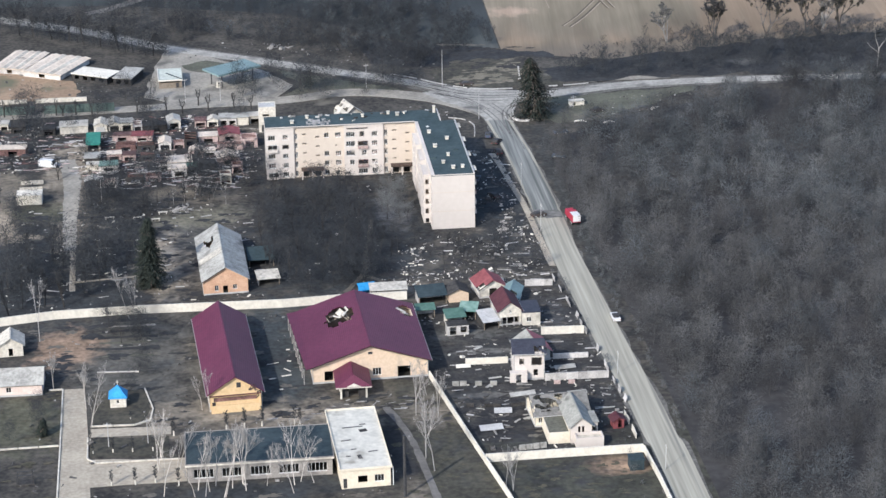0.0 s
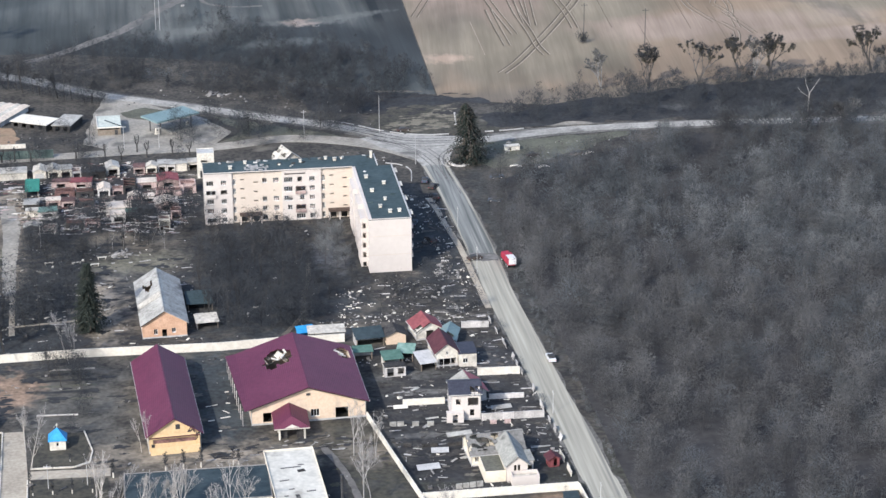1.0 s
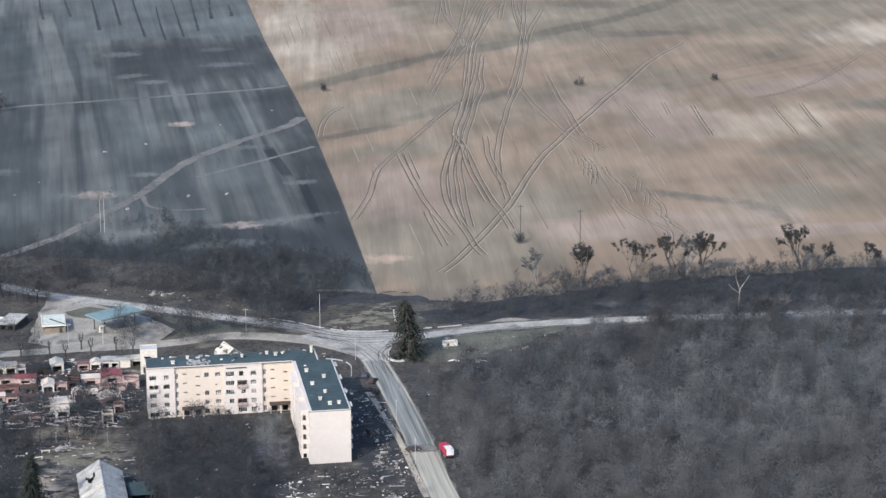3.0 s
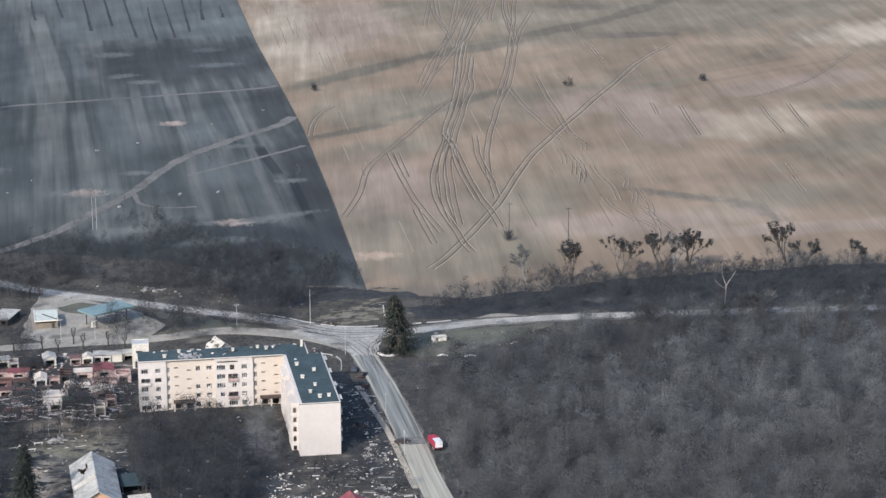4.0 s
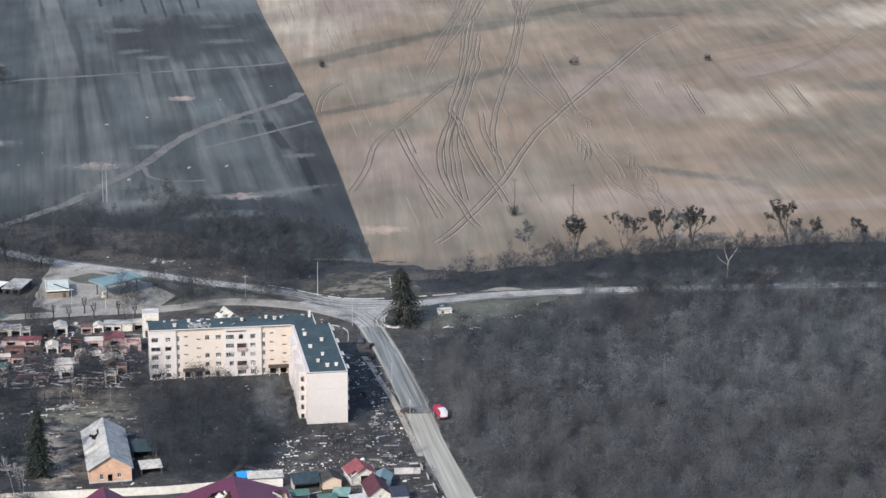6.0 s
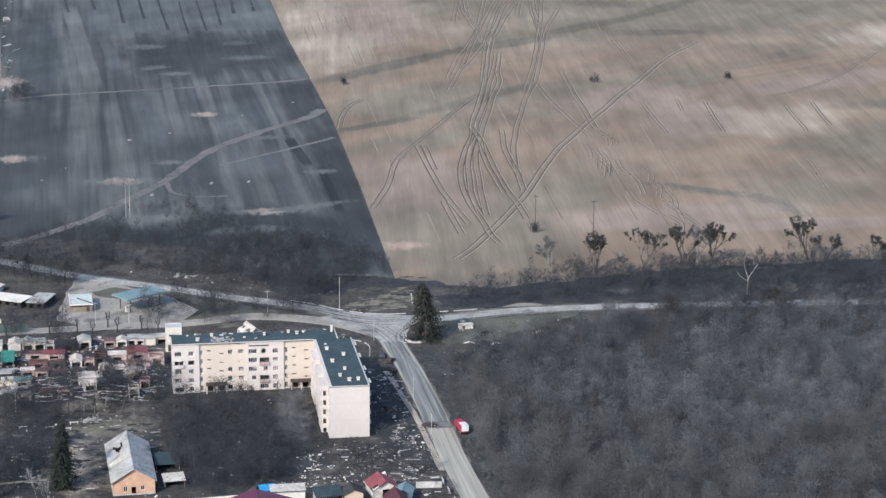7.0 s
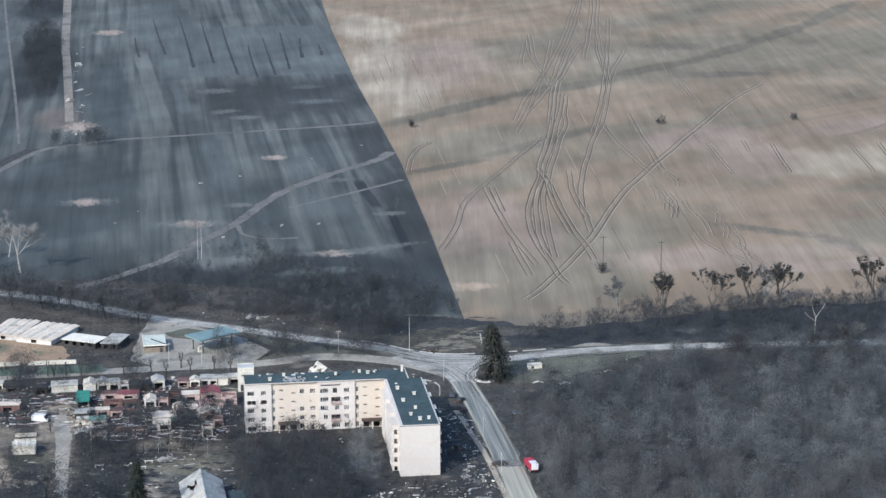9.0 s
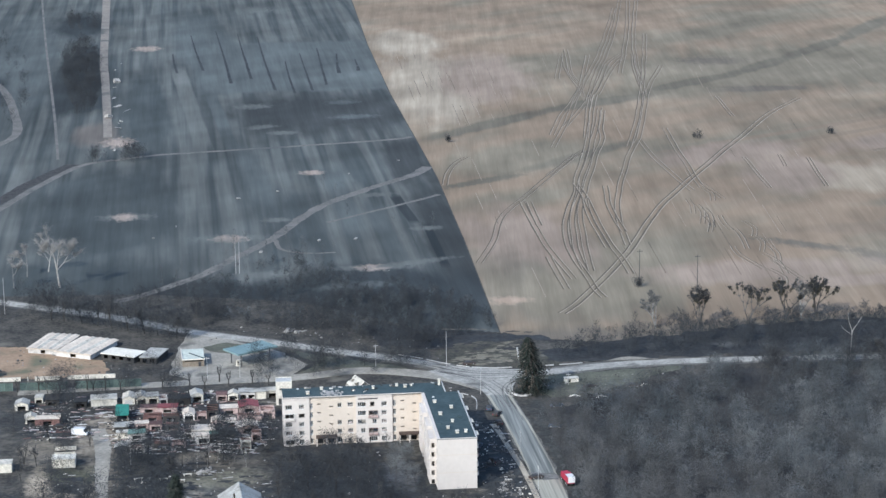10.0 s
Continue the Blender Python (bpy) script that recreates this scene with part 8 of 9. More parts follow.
SOUTH_GARAGES = [
    (-74.3, 66.4, 4.2, 4.6, 2.0, PINK_BRICK, CREAM_ROOF, "gable", "none", "scorched pink brick garage with a cream gable roof"),
    (-104.6, 65.5, 4.4, 5.6, 1.7, SOOT_AND_SHADE, ASBESTOS, "flat", "none", "fire-blackened garage with a grey sheet roof"),
    (-64.9, 60.3, 6.6, 6.0, 1.8, PINK_BRICK, CREAM_ROOF, "gable", "none", "scorched pink brick garage with a cream flat roof"),
    (-104.2, 59.7, 3.5, 3.2, 1.7, WHITEWASH, WHITE_ROOF, "flat", "shut", "pale whitewashed garage with a white sheet roof"),
    (-99.6, 58.5, 5.6, 4.6, 1.7, PALE_BRICK, GREEN_METAL, "flat", "none", "pale brick garage with a faded green roof"),
    (-83.7, 57.7, 2.5, 3.7, 1.7, PALE_BRICK, RUST, "open", "none", "roofless pale brick garage, burnt out"),
    (-79.0, 57.8, 7.2, 6.4, 1.9, PALE_BRICK, CREAM_ROOF, "flat", "none", "pale brick garage with a cream flat roof"),
    (-71.1, 56.4, 4.1, 3.7, 1.8, SOOT_AND_SHADE, SOOT_AND_SHADE, "flat", "none", "fire-blackened garage with a charred roof"),
    (-75.5, 54.6, 3.0, 3.7, 1.7, SOOT_AND_SHADE, DULL_GREEN, "flat", "none", "fire-blackened garage with a dull green roof"),
    (-62.6, 51.3, 3.1, 3.6, 2.8, PINK_BRICK, RUST, "open", "none", "roofless scorched pink brick garage, burnt out"),
    (-79.2, 51.2, 4.2, 3.8, 2.3, PALE_BRICK, CREAM_ROOF, "flat", "none", "pale brick garage with a cream flat roof"),
    (-86.7, 48.1, 4.4, 3.2, 1.7, PINK_BRICK, RUST, "open", "none", "roofless scorched pink brick garage, burnt out"),
    (-91.8, 47.4, 4.9, 3.2, 1.8, SOOT_AND_SHADE, RUST, "open", "none", "roofless fire-blackened garage, burnt out"),
    (-103.7, 45.9, 4.9, 3.6, 1.8, SOOT_AND_SHADE, ASBESTOS, "gable", "none", "fire-blackened garage with a grey sheet roof"),
    (-98.9, 44.7, 4.2, 4.1, 1.7, PALE_BRICK, ASBESTOS, "open", "none", "roofless pale brick garage, burnt out"),
    (-66.1, 42.8, 3.2, 3.2, 3.4, WHITEWASH, RUST, "open", "none", "roofless pale whitewashed garage, burnt out"),
]
for x, y, w, d, h, wall, roof, kind, door, text in NORTH_GARAGES + MIDDLE_GARAGES + SOUTH_GARAGES:
    garage(x, y, w, d, h, rg.uniform(-5, 5), wall, roof, kind, door, text, "garages")
lean_roof("green_shed", "shed with a bright green sheet roof", -104.6, 76.5, 3.7, 8.0, 2.2, 3.2, 0, TEAL_GREEN, PALE_BRICK, "yard sheds")
flat_house("white_box_shed", "small plain white shed on a lawn", "shed", -121.0, 34.2, 6.9, 4.5, 2.6, -1, LIMEWASH, LIMEWASH, {}, parapet=0, over=.1)
for yy in (45.6, 51.0):
    t_ = thing("white_plank_stack", -121.2, yy, 0, "low stack of white planks behind a shed", "planks", "plank stacks")
    for k in range(3):
        part("plank", Geo().turned(0, k * .3 - .3, .02 + .0 * k, 6.4, .26, .5 + k * .25, 1), WHITEWASH, t_)
flat_house("white_box_shed", "small white shed at a lane", "shed", -139.2, 32.0, 6, 4.5, 2.6, 0, WHITEWASH, WHITE_ROOF, {}, parapet=0, over=.1)

# ---------------------------------------------------------------- behind the block: stair tower, ruined house, filling station, long sheds
flat_house("white_tower", "small tall white utility building behind the block", "utility building", -52.4, 87.0, 5.2, 5.2, 7.6, -1, WHITEWASH, GALV, {"S": [(1.2, 3.2, 5.0, 5.7, "v"), (.8, 2.2, .1, 2.3, "d")]}, parapet=.2)
gable_house("ruined_house", "ruined white gabled house behind the block", "house", -26.2, 86.8, 7.0, 7.5, 4.2, 6.9, 18, WHITEWASH, WHITE_ROOF, {"S": [(2.6, 4.2, 3.0, 4.1, "v")]}, gone={0: lambda u, v: math.sin(11 * u) + math.sin(13 * v) > .6, 1: lambda u, v: u > .5 and v < .7}, cells=(10, 8), gutter=False)


def canopy():
    ob = thing("filling_station_canopy", -61.8, 137.6, 33, "pale teal flat canopy of a filling station on posts", "canopy")
    part("roof", Geo().box(-8.2, 8.2, -4.6, 4.6, 5.0, 5.25), TEAL_METAL, ob)
    part("fascia", Geo().box(-8.3, 8.3, -4.7, -4.603, 4.8, 5.35).box(-8.3, 8.3, 4.603, 4.7, 4.8, 5.35).box(-8.3, -8.203, -4.6, 4.6, 4.8, 5.35).box(8.203, 8.3, -4.6, 4.6, 4.8, 5.35), TEAL_METAL, ob)
    for x, y in itertools.product((-6, 6), (-3, 3)):
        part("post", Geo().cyl(x, y, 0, 5.0, .2, .2, 8), DARK_METAL, ob)
    for x in (-6, 6):
        p = part("fuel_pump", Geo().box(x - .5, x + .5, -1.2, -.6, 0, 1.9).box(x - .9, x + .9, -1.6, -.2, 0, .15), WHITEWASH, ob)
        part("screen", Geo().box(x - .3, x + .3, -1.24, -1.203, 1.2, 1.6), DARK_METAL, p)


canopy()
shop = flat_house("station_kiosk", "filling station shop with a pale mint flat roof", "shop", -81.6, 134.5, 7.4, 12.4, 2.6, 2, WOOD, MINT_ROOF, {"S": [(.5, 6.9, 1.9, 2.4, "v"), (5.4, 6.4, .1, 1.8, "d")]}, parapet=0, over=.2)
part("roof_edge", Geo().box(-3.95, 3.95, -.3, -.203, 2.55, 2.95).box(-3.95, -3.7, -.2, 12.6, 2.804, 3.1), LIMEWASH, shop, "white edge of the roof")
part("roof_beam", Geo().beam((-1.2, 7.5, 2.9), (3.6, .4, 2.9), .35, .2), SLATE_BLUE, shop, "dark beam fallen across the roof")
for x, y, w, d, rz in ((-134.3, 157.7, 11.2, 19.0, -20), (-123.5, 151.3, 13.8, 19.4, -27)):
    long_shed = flat_house("long_shed", "long low shed with a weathered cream roof beside a sandy yard", "shed", x, y, w, d, 1.7, rz, PALE_BRICK, CREAM_ROOF, {"S": [(w * .42, w * .58, .2, 1.4, "v")]}, parapet=0, over=.5, group="long sheds")
    for k in range(5):
        u = -w / 2 + w * (k + .5) / 5
        part("roof_seam", Geo().sheet((u - w * .09, -.45, 1.905), (u, -.45, 2.2), (u, d + .45, 2.2), (u - w * .09, d + .45, 1.905), .05), CREAM_ROOF, long_shed)
        part("roof_seam", Geo().sheet((u, -.45, 2.2), (u + w * .09, -.45, 1.905), (u + w * .09, d + .45, 1.905), (u, d + .45, 2.2), .05), WHITE_ROOF if k % 2 else CREAM_ROOF, long_shed)
flat_house("low_white_shed", "low white-roofed shed beside a sandy yard", "shed", -107.8, 144.7, 13.2, 7.7, 2.2, -30, SOOT_AND_SHADE, LIMEWASH, {"S": rhythm(4, 1, 3.1, 1.6, .6, 1.9, "v")}, parapet=0, over=.3)
flat_house("low_grey_shed", "low grey-roofed shed beside a forecourt", "shed", -97.2, 140.2, 6.0, 11.7, 2.2, -19, SOOT_AND_SHADE, ASBESTOS, {"S": [(1, 2.6, .3, 1.8, "v"), (3.6, 5.2, .3, 1.8, "v")]}, parapet=0, over=.3)
flat_house("white_cabin", "small white cabin in a yard", "cabin", -157, 130.0, 18.0, 4.0, 2.6, 2, WHITEWASH, WHITE_ROOF, {}, parapet=0, over=.2)
flat_house("white_booth", "low white booth with a broken roof on the clearing", "booth", 44.6, 98.4, 4.6, 2.2, 1.35, 3, LIMEWASH, WHITE_ROOF, {"S": [(.9, 1.9, .1, 1.2, "v")]}, parapet=0, over=.15)


# ---------------------------------------------------------------- vehicles
def vehicle(name, label, x, y, rz, ln, w, h, paint, profile, cab, wheels=(.2, .8), group="", second=None):
    """A road vehicle with its nose towards +x; profile: (share of length, share of height) of the body's outline, cab: of the glazed part."""
    ob = thing(name, x, y, rz, label, "vehicle", group, z=.14 if -30 < x < 30 and y < 110 else .06)

    def extrude(pts, hw, inset):
        n = len(pts)
        low = min(p[1] for p in pts)
        vs = [(ln * (a - .5), s * (hw - (inset if b > low + 1e-6 else 0)), h * b) for s in (-1, 1) for a, b in pts]
        return Geo().add(vs, [(i, (i + 1) % n, n + (i + 1) % n, n + i) for i in range(n)] + [tuple(range(n))[::-1], tuple(range(n, 2 * n))])

    part("body", extrude(profile, w / 2, .04), paint, ob)
    part("cabin", extrude(cab, w / 2 - .06, .14), DARK_METAL if second is None else second, ob)
    for f in wheels:
        for s in (-1, 1):
            wh = part("wheel", Geo().disc((ln * (f - .5), s * (w / 2 - .12), .34), True, .34, .22), RUBBER, ob)
            part("rim", Geo().disc((ln * (f - .5), s * (w / 2 - .005), .34), True, .2, .03, 8), GALV, wh)
    for s in (-1, 1):
        part("headlight", Geo().box(ln / 2 - .06, ln / 2 + .01, s * w * .36 - .14, s * w * .36 + .14, h * .36, h * .46), GALV, ob)
        part("tail_light", Geo().box(-ln / 2 - .01, -ln / 2 + .05, s * w * .4 - .1, s * w * .4 + .1, h * .38, h * .5), CAR_RED, ob)
    part("bumper", Geo().box(ln / 2 - .02, ln / 2 + .08, -w * .45, w * .45, h * .2, h * .3), DARK_METAL, ob)
    return ob


SALOON = [(0, .2), (1, .2), (1, .5), (.97, .58), (.72, .64), (.12, .66), (0, .6)]
SALOON_CAB = [(.14, .64), (.72, .62), (.56, 1.0), (.24, 1.0)]
VAN = [(0, .15), (1, .15), (1, .48), (.88, .55), (.76, 1.0), (.02, 1.0), (0, .9)]
VAN_CAB = [(.7, .56), (.9, .54), (.78, .93), (.7, .93)]
vehicle("car", "white car parked at the roadside", 26.3, -65.8, 92, 4.4, 1.8, 1.5, CAR_WHITE, SALOON, SALOON_CAB)
vehicle("van", "white van parked in a yard", -117.3, 65.0, -20, 5.4, 2.0, 2.2, CAR_WHITE, VAN, VAN_CAB)
vehicle("burnt_car", "burnt-out dark car at the road's edge", 18.2, 5.6, 20, 4.3, 1.8, 1.3, CAR_BURNT, SALOON, SALOON_CAB)
for x, y, rz, p, l in [(13.2, 73, 80, CAR_BLUE, "faded blue wrecked car on the verge"), (15.0, 67, 60, CAR_BURNT, "burnt-out car on the verge"), (14.2, 58, 95, CAR_BURNT, "burnt-out car on the verge"), (35.3, 73, 10, CAR_BLUE, "blue wrecked car at the wood's edge"), (31.5, 52, 160, CAR_BLUE, "blue wrecked car at the wood's edge"), (-124, 73, 5, CAR_BURNT, "dark car in a yard"), (13.0, 124, 12, CAR_BURNT, "dark burnt vehicle at the junction"), (50.0, 92.0, 15, CAR_BURNT, "burnt-out car on the clearing"), (64.0, 91.0, 5, CAR_BURNT, "burnt-out car on the clearing"), (5, 36, 70, CAR_BLUE, "wrecked car beside the block"), (8, 22, 110, CAR_BURNT, "wrecked car beside the block")]:
    vehicle("wrecked_car", l, x, y, rz, 4.3, 1.8, 1.3, p, SALOON, SALOON_CAB, group="wrecked cars")


for x, y, rz in ((51.5, 81.0, 8), (43.0, 83.0, -12), (68.0, 92.0, 30)):
    sheet_ = thing("crumpled_sheet", x, y, rz, "crumpled pale metal sheet lying on the clearing", "metal sheet", "metal sheets")
    part("sheet", Geo().sheet((-1.9, -.6, .05), (0, -.7, .5), (0, .6, .6), (-1.8, .5, .1), .04).sheet((0, -.7, .5), (1.8, -.5, .08), (1.9, .6, .05), (0, .6, .6), .04), LIMEWASH, sheet_)
ring = thing("tyre_border", 26.4, 88.0, 0, "curved border of half-buried pale tyres at a spruce", "border")
for k in range(15):
    a = radians(175 + k * 13)
    part("tyre", Geo().turned(3.6 * math.cos(a), 4.6 * math.sin(a) + 2, 0, .8, .3, .55, math.degrees(a) + 90), PALE_BRICK, ring)


def red_lorry():
    ob = thing("red_lorry", 26.8, 1.2, 97, "red and white lorry with its cab tilted off the road", "lorry")
    part("chassis", Geo().box(-4, 3.6, -.5, .5, .7, 1.0), DARK_METAL, ob)
    part("body", Geo().box(-4.0, 1.0, -1.2, 1.2, 1.0, 2.9).box(-4.06, 1.06, -1.26, 1.26, 2.9, 3.02), CAR_RED, ob, "red box body")
    part("stripe", Geo().box(-4.08, -.7, -1.285, 1.05, 1.25, 3.06), CAR_WHITE, ob, "white roof and rear panel")
    cab = part("cab", Geo().add([(1.2, -1.15, .9), (3.6, -1.15, .9), (3.6, -1.15, 1.9), (3.2, -1.1, 2.7), (1.2, -1.1, 2.7), (1.2, 1.15, .9), (3.6, 1.15, .9), (3.6, 1.15, 1.9), (3.2, 1.1, 2.7), (1.2, 1.1, 2.7)],
                                [(0, 1, 2, 3, 4), (9, 8, 7, 6, 5), (1, 6, 7, 2), (2, 7, 8, 3), (3, 8, 9, 4), (4, 9, 5, 0), (0, 5, 6, 1)]), CAR_RED, ob, "red cab")
    part("windscreen", Geo().add([(3.62, -1, 1.95), (3.62, 1, 1.95), (3.27, .95, 2.6), (3.27, -.95, 2.6)], [(0, 1, 2, 3)]), DARK_METAL, cab)
    for x, s in itertools.product((-3.0, -1.8, 2.4), (-1, 1)):
        w = part("wheel", Geo().disc((x, s * 1.0, .5), True, .5, .35, 14), RUBBER, ob)
        part("rim", Geo().disc((x, s * 1.18, .5), True, .28, .04, 10), GALV, w)
    ob.scale = (.98, .9, .95)


red_lorry()


# ---------------------------------------------------------------- poles
def pole(x, y, h, label, arm=0.0, rz=0.0, lean=0.0):
    ob = thing("utility_pole", x, y, rz, label, "pole", "poles")
    part("shaft", Geo().cyl(0, 0, 0, h, .10, .06, 7), CONCRETE, ob)
    if h > 12:
        return ob
    part("crossarm", Geo().box(-.8, .8, -.06, .06, h - .6, h - .48), CONCRETE, ob)
    for s in (-.7, 0, .7):
        part("insulator", Geo().cyl(s, 0, h - .48, h - .28, .06, .05, 6), WHITEWASH, ob)
    if arm:
        part("lamp_arm", Geo().beam((0, 0, h - .3), (0, -arm, h + .3), .08), CONCRETE, ob)
        part("lamp_head", Geo().turned(0, -arm - .3, h + .22, .25, .7, .14), GALV, ob)
    ob.rotation_euler.rotate_axis("X", radians(lean))
    return ob


for x, y, h, a, rz in [(17.1, -5.6, 8, 0, 90), (17.0, 30, 7, 0, 90), (21.0, -97, 6, 0, 90), (22.4, -145, 6, 0, 90), (12.6, 90, 9, 0, 60), (5.0, 123, 12.5, 0, 20), (-19.2, 126, 8, 0, 10), (43.0, 96.0, 4.2, 0, 0),
                       (-151.7, 213.7, 14, 0, 0), (-77, 119, 8, 0, 0), (-66, 119.4, 7, 0, 0), (-101, 34, 8, 0, 0), (-64, 262, 13, 0, 0), (-62.5, 262, 13, 0, 0),  (-87, -118, 6, 1.2, 0), (-95.5, -118.5, 6, 1.2, 0)]:
    pole(x, y, h, "slim pale concrete pole", a, rz)
for x, y, h in ((92, 221, 14.5), (113, 212, 14)):
    mast = thing("field_pole", x, y, 0, "slim dark wooden pole at the field's edge", "pole", "field poles")
    part("shaft", Geo().cyl(0, 0, 0, h, .15, .1, 7), DARK_METAL, mast)
    part("crossarm", Geo().box(-1.2, 1.2, -.06, .06, h - .9, h - .75), DARK_METAL, mast)
stele = thing("broken_post", 30.8, 127.5, 12, "broken pale concrete post leaning beside the junction", "post")
part("shaft", Geo().beam((0, 0, 0), (-.5, .3, 4.4), .55, .4), CONCRETE, stele)
part("foot", Geo().box(-.5, .5, -.4, .4, -.02, .35), KERB, stele)
fr = thing("climbing_frame", -112.6, -133, 4, "dark metal climbing frame on a dark slab in a lawn", "climbing frame")
part("slab", Geo().box(-2.0, 2.0, -.9, 1.4, 0, .14), SOOT_AND_SHADE, fr, "dark stained slab")
part("kerb", Geo().box(-2.0, 2.0, -1.15, -.903, 0, .3), SOOT_AND_SHADE, fr, "dark kerb")
for x, y in itertools.product((-1.6, 1.6), (-.8, 1.0)):
    part("post", Geo().box(x - .14, x + .14, y - .1, y + .1, .143, 2.2), DARK_METAL, fr)
for y in (-.8, 1.0):
    part("bar", Geo().beam((-1.7, y, 2.26), (1.7, y, 2.26), .22, .12), DARK_METAL, fr)
sl = thing("chimney_pole", -33.6, -149.5, 0, "tall dark pole in front of an annex", "pole")
part("shaft", Geo().cyl(0, 0, 0, 14, .36, .3, 8), DARK_METAL, sl)
part("cap", Geo().cyl(0, 0, 14, 14.2, .36, .36, 8), DARK_METAL, sl)
for k, (x, y) in enumerate([(-98.5, 20), (-91, 19), (-86, 17), (-84, 22)]):
    t_ = thing("yard_bench", x, y, rr.uniform(-10, 10), "white bench or table in a playground", "bench", "playground benches")
    part("seat", Geo().box(-1.3, 1.3, -.3, .3, .55, .65), WHITEWASH, t_)
    for s in (-1, 1):
        part("leg", Geo().box(s - .1, s + .1, -.25, .25, 0, .546), WHITEWASH, t_)

# ---------------------------------------------------------------- bushes in the field, rubble
for x, y, r in [(180, 510, 2.0), (251, 512, 1.7), (52, 520, 1.1), (91, 219, 1.2)]:
    wood_of("field_bush", scatter([(x - r, y - r), (x + r, y - r), (x + r, y + r), (x - r, y + r)], 13, rt), SCRUB, rt, (BARK, TWIG_DARK), "dark leafless bush standing alone in the field", "bush", (.6, 1.0))


def rubble(outline, count, rng, material, label, size=(.2, 1.0)):
    g = Geo()
    for x, y in scatter(outline, count, rng):
        if noise.noise((x * .13, y * .13, 7)) + .5 * noise.noise((x * .4, y * .4, 1)) < rng.uniform(-.25, .25):
            continue
        s = rng.uniform(*size) * rng.choice((.6, 1, 1, 1.7))
        if rng.random() < .55:
            g.turned(x, y, .03, s * rng.uniform(.8, 2.6), s * rng.uniform(.25, .7), rng.uniform(.05, .25), rng.uniform(0, 180), rng.uniform(-12, 12), rng.uniform(-14, 14))
        else:
            g.turned(x, y, -.05, s, s * rng.uniform(.5, 1), s * rng.uniform(.3, .7), rng.uniform(0, 90), rng.uniform(-25, 25), rng.uniform(-25, 25))
    return tagged(new("rubble", g.mesh("rubble", material)), label, "rubble", kind="stuff")


BLOCK_EAST = [(1.5, 60), (14, 62), (16.5, 30), (16, -10), (15, -36), (6, -42), (-20, -40), (-30, -38), (-22, -14), (-10, -3), (1.5, -2)]
ROADSIDE = [(-20, -48), (17, -44), (19, -90), (20, -134), (-13, -135), (-21, -93), (-22, -50)]
GARAGES = [(-112, 62), (-104, 46), (-62, 40), (-56, 60), (-56, 106), (-112, 106), (-135, 104), (-135, 60)]
YARDS = [(-124, 30), (-60, 42), (-58, -44), (-124, -44)]
WESTYARD = [(-122, -50), (-54, -50), (-30, -100), (-30, -150), (-122, -150)]
for area, n1, n2, text in ((BLOCK_EAST, 750, 700, "scattered pale rubble and boards beside the apartment block"), (ROADSIDE, 330, 700, "scattered rubble and boards among the ruined plots"), (GARAGES, 1500, 800, "scattered rubble among burnt garages"), (YARDS, 380, 320, "litter and fragments on dark yards"), (WESTYARD, 260, 200, "litter and fragments on the hall yard"), ([(-56, 100), (8, 108), (6, 60), (-56, 60)], 180, 120, "rubble behind the apartment block"),
                              ([(30, 104), (88, 110), (72, 94), (40, 82)], 90, 60, "fragments on the clearing"), ([(-90, 170), (8, 122), (10, 150), (-60, 190)], 130, 120, "fragments along the road"), ([(-150, 165), (-90, 150), (-92, 120), (-150, 120)], 140, 90, "fragments by the sheds")):
    rubble(area, n1, rt, RUBBLE, text, (.12, .5))
    rubble(area, n2, rt, RUBBLE_D, "charred fragments and boards on the ground", (.2, .75))


def ground_patches(name, outline, count, rng, material, label, size=(1.0, 3.0), z=.02):
    """Thin ragged patches of dust, ash or trodden earth."""
    g = Geo()
    for k, (x, y) in enumerate(scatter(outline, count, rng)):
        r, q, a0, n = rng.uniform(*size), rng.uniform(.3, 1.1), rng.uniform(0, 6.28), 22
        ring = []
        for i in range(n):
            a = 2 * math.pi * i / n
            e = r * (.72 + .7 * noise.noise((math.cos(a) * 1.4 + x, math.sin(a) * 1.4 + y, 3)) + rng.uniform(-.2, .2))
            ring.append((x + e * 1.5 * math.cos(a + a0 * .15), y + e * q * math.sin(a + a0 * .15), z + k * .0002))
        g.add(ring, [tuple(range(n))])
    return tagged(new(name, g.mesh(name, material)), label, "ground patch", kind="stuff")


def boards(outline, count, rng, material, label, size=1.0):
    """Fallen fence boards and sheets, most of them lying along the plots."""
    g = Geo()
    for x, y in scatter(outline, count, rng):
        g.turned(x, y, .04, size * rng.uniform(.8, 3.6), size * rng.uniform(.12, .6), size * rng.uniform(.04, .12), rng.gauss(0, 16), rng.uniform(-6, 6), rng.uniform(-4, 4))
    return tagged(new("fallen_boards", g.mesh("fallen_boards", material)), label, "boards", kind="stuff")


boards([(-13, -76), (17, -76), (18, -120), (-14, -120)], 38, rt, RUBBLE, "pale wall fragments and sheets lying in the burnt plots", 1.15)
boards([(-13, -76), (17, -76), (18, -120), (-14, -120)], 18, rt, ASBESTOS, "grey sheets lying in the burnt plots", 1.3)
boards([(2, -4), (14, -6), (15, -38), (-6, -40)], 14, rt, RUBBLE, "pale sheets and fragments on a littered plot", 1.2)
boards(ROADSIDE, 30, rt, PALE_BRICK, "pale fallen fence sheets among the plots")
boards(ROADSIDE, 120, rt, SOOT_AND_SHADE, "charred boards among the plots")
boards(GARAGES, 120, rt, PALE_BRICK, "pale sheets and wall fragments among the garages", 1.3)
boards(GARAGES, 90, rt, RUST, "rusty sheets among the garages", 1.5)
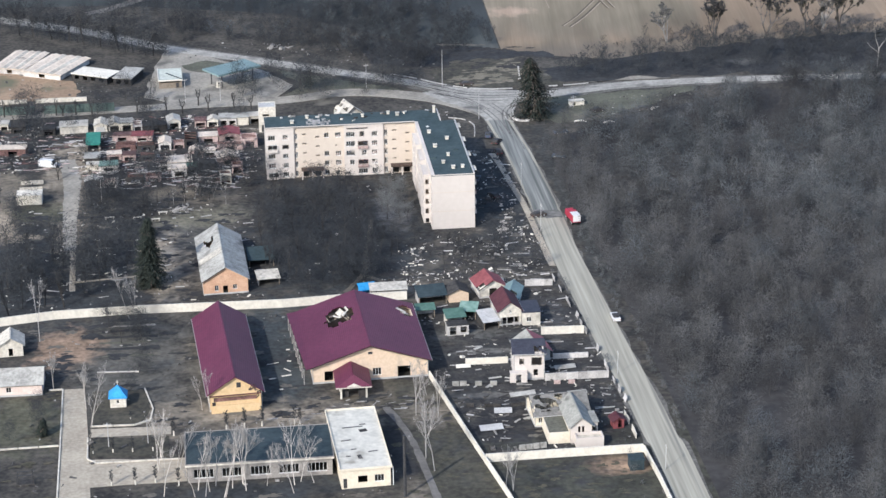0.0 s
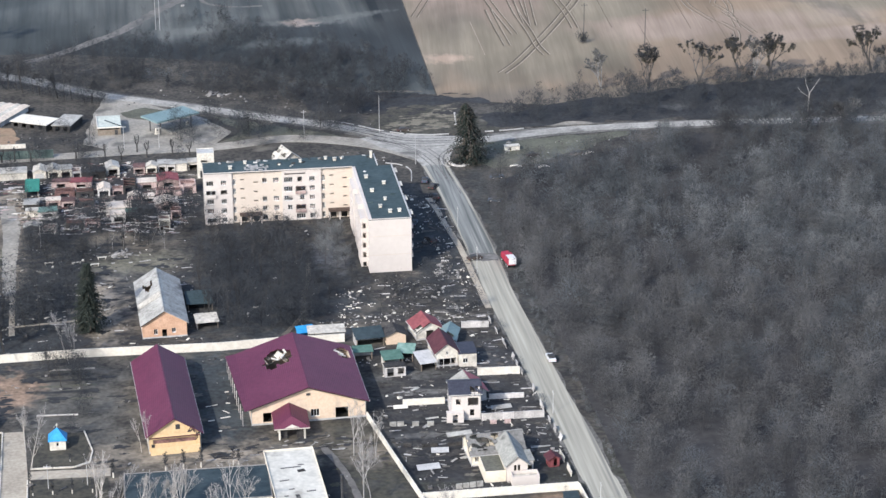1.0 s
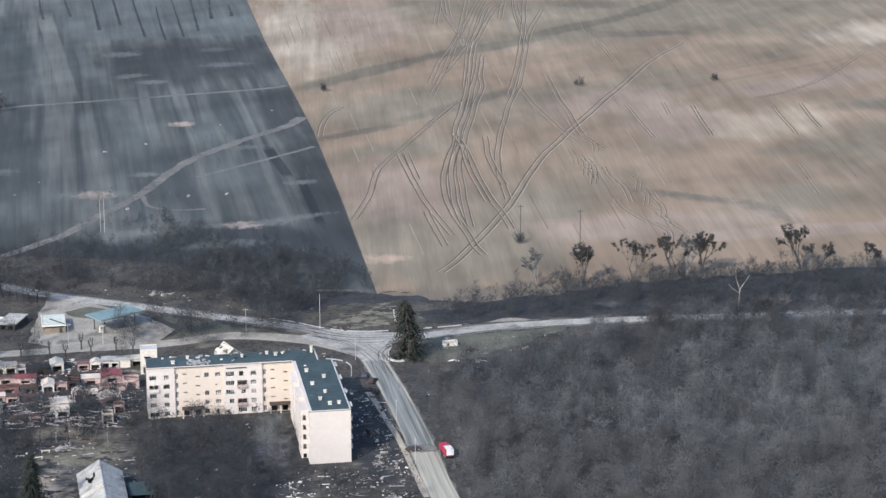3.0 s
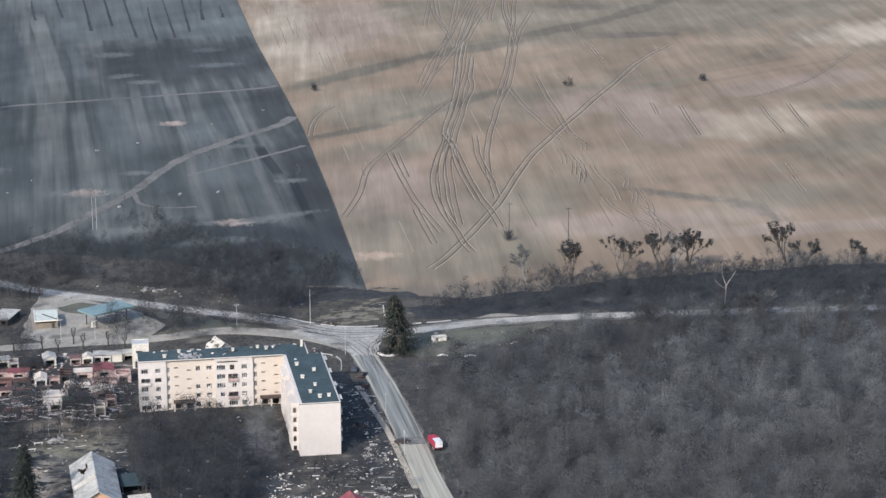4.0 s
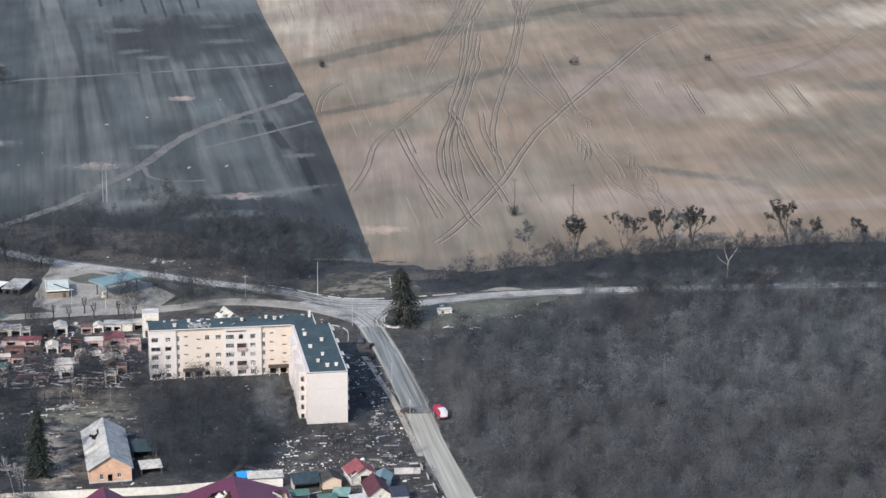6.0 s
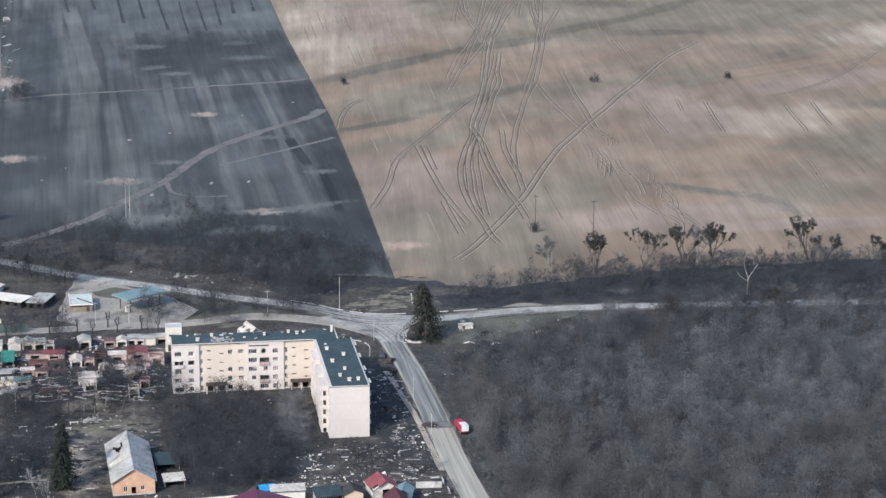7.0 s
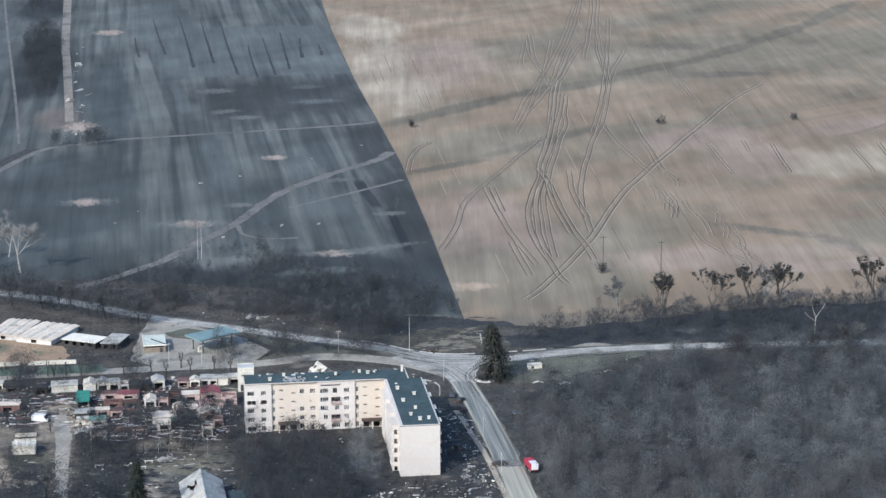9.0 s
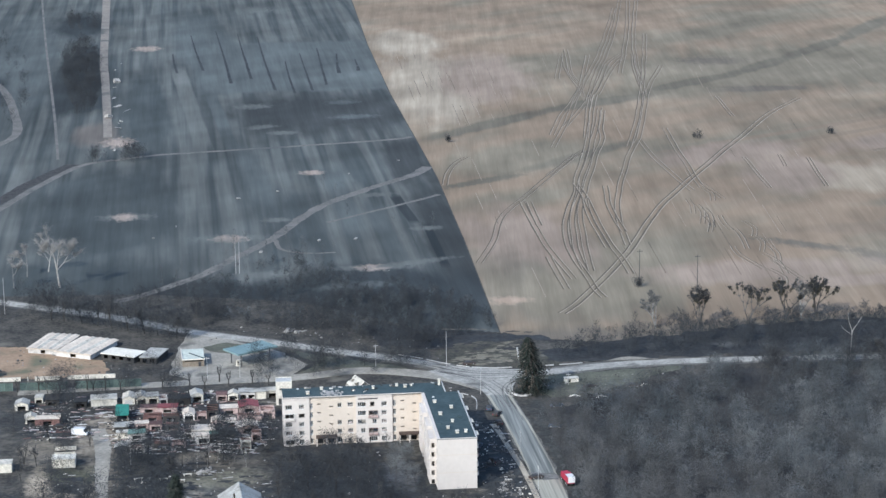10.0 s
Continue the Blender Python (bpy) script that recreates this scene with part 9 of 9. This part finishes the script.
boards(GARAGES, 160, rt, PINK_BRICK, "scorched boards and sheets among the garages")
boards([(-106, 66), (-104, 44), (-62, 40), (-58, 66)], 110, rt, PALE_BRICK, "pale collapsed wall panels among the ruined sheds", 1.4)
boards(GARAGES, 60, rt, SOOT_AND_SHADE, "charred boards among the garages")
boards(BLOCK_EAST, 18, rt, PALE_BRICK, "pale boards beside the apartment block")
boards([(-60, -96), (-53, -96), (-54, -72), (-59, -72)], 7, rt, LIMEWASH, "white boards lying between the halls", .9)
boards([(-60, -112), (-25, -108), (-27, -101), (-60, -104)], 30, rt, SOOT_AND_SHADE, "dark sheets and boards in front of the halls")
boards([(-60, -112), (-25, -108), (-27, -101), (-60, -104)], 22, rt, RUBBLE, "pale boards in front of the halls", .8)
boards(YARDS, 26, rt, PALE_BRICK, "pale boards lying in the yards")
rubble([(-83, 26), (-78, 29), (-72, 25), (-74, 21), (-81, 22)], 120, rt, RUBBLE, "heap of pale rubble in a yard", (.2, .8))
rubble([(-53, 172), (-44, 169), (-41, 176), (-49, 180)], 46, rt, RUBBLE, "heap of pale rubble at the western road", (.3, 1.1))
rubble([(2, 2), (10, 4), (9, -10), (-2, -9)], 260, rt, RUBBLE, "heap of pale rubble at the foot of the block", (.15, .6))
rubble([(-56, 32), (-15, 41), (-14, -6), (-30, -38), (-54, -40)], 110, rt, RUBBLE, "pale litter under the courtyard trees", (.15, .5))
rubble([(-110, 340), (30, 200), (30, 480), (-100, 520)], 26, rt, RUBBLE, "pale litter on the dark plots", (.5, 1.6))
rubble([(-128, 520), (-112, 510), (-118, 820), (-132, 820)], 34, rt, RUBBLE, "pale litter beside the dirt road", (.8, 2.2))
for area, count, text in ((GARAGES, 380, "white splinters and fragments among the garages"), (YARDS, 110, "white splinters in the yards"), (BLOCK_EAST, 300, "white splinters beside the apartment block"), (ROADSIDE, 110, "white splinters among the ruined plots")):
    rubble(area, count, rt, LIMEWASH, text, (.18, .62))

ground_patches("dust_patches", [(-122, -52), (-30, -52), (-26, -108), (-80, -112), (-122, -88)], 72, rt, PALE_DIRT, "pale dust trodden into the hall yard", (.5, 1.9))
ground_patches("ash_patches", [(-122, -52), (-30, -52), (-26, -108), (-80, -112), (-122, -88)], 110, rt, HUMUS, "dark ash and leaf mould on the hall yard", (.6, 2.4), .05)
ground_patches("dust_patches", [(8, 127), (14, 123.5), (28, 121.5), (33, 124), (36, 148), (29, 152), (26, 143), (12, 140)], 90, rt, DRY_VERGE, "dry beige grass beside the junction", (.5, 2.2), .072)
ground_patches("ash_patches", [(-10, 148), (10, 138), (30, 138), (48, 146), (46, 160), (30, 164), (0, 176)], 70, rt, SOOT_AND_SHADE, "ragged black patches beside the junction", (.6, 2.4), .1)
ground_patches("dust_patches", YARDS, 64, rt, PALE_DIRT, "pale dust in the yards", (.4, 1.6))
ground_patches("ash_patches", YARDS, 190, rt, HUMUS, "dark ash in the yards", (.6, 2.6), .045)
ground_patches("dust_patches", GARAGES, 170, rt, PALE_DIRT, "pale trodden dust among the garages", (.5, 2.0))
ground_patches("ash_patches", GARAGES, 70, rt, SOOT_AND_SHADE, "black ash among the garages", (.6, 2.6), .045)
ground_patches("ash_patches", ROADSIDE, 130, rt, SOOT_AND_SHADE, "ragged black patches on the burnt plots", (.6, 2.8))
ground_patches("dust_patches", ROADSIDE, 36, rt, PALE_DIRT, "pale dust on the burnt plots", (.4, 1.4), .05)
ground_patches("ash_patches", BLOCK_EAST, 110, rt, SOOT_AND_SHADE, "ragged black patches beside the apartment block", (.6, 2.6))
ground_patches("dust_patches", BLOCK_EAST, 36, rt, PALE_DIRT, "pale dust beside the apartment block", (.4, 1.5), .05)
ground_patches("dust_patches", [(-124, -90), (-106, -90), (-106, -150), (-124, -150)], 44, rt, DRY_GRASS, "dry grass on the dark lawn", (.3, 1.1), .13)
ground_patches("dust_patches", [(-32, -100), (-22, -100), (-12, -150), (-34, -150)], 60, rt, DRY_GRASS, "dry grass beside the white wall", (.3, 1.2))
ground_patches("dust_patches", [(-12, -139), (17, -139), (19, -160), (-9, -160)], 60, rt, DRY_GRASS, "dry grass inside the walled plot", (.3, 1.2))
ground_patches("dust_patches", [(-80, -139), (-36, -147), (-36, -160), (-100, -160), (-98, -142)], 32, rt, PALE_DIRT, "pale dust in front of the low building", (.4, 1.6))
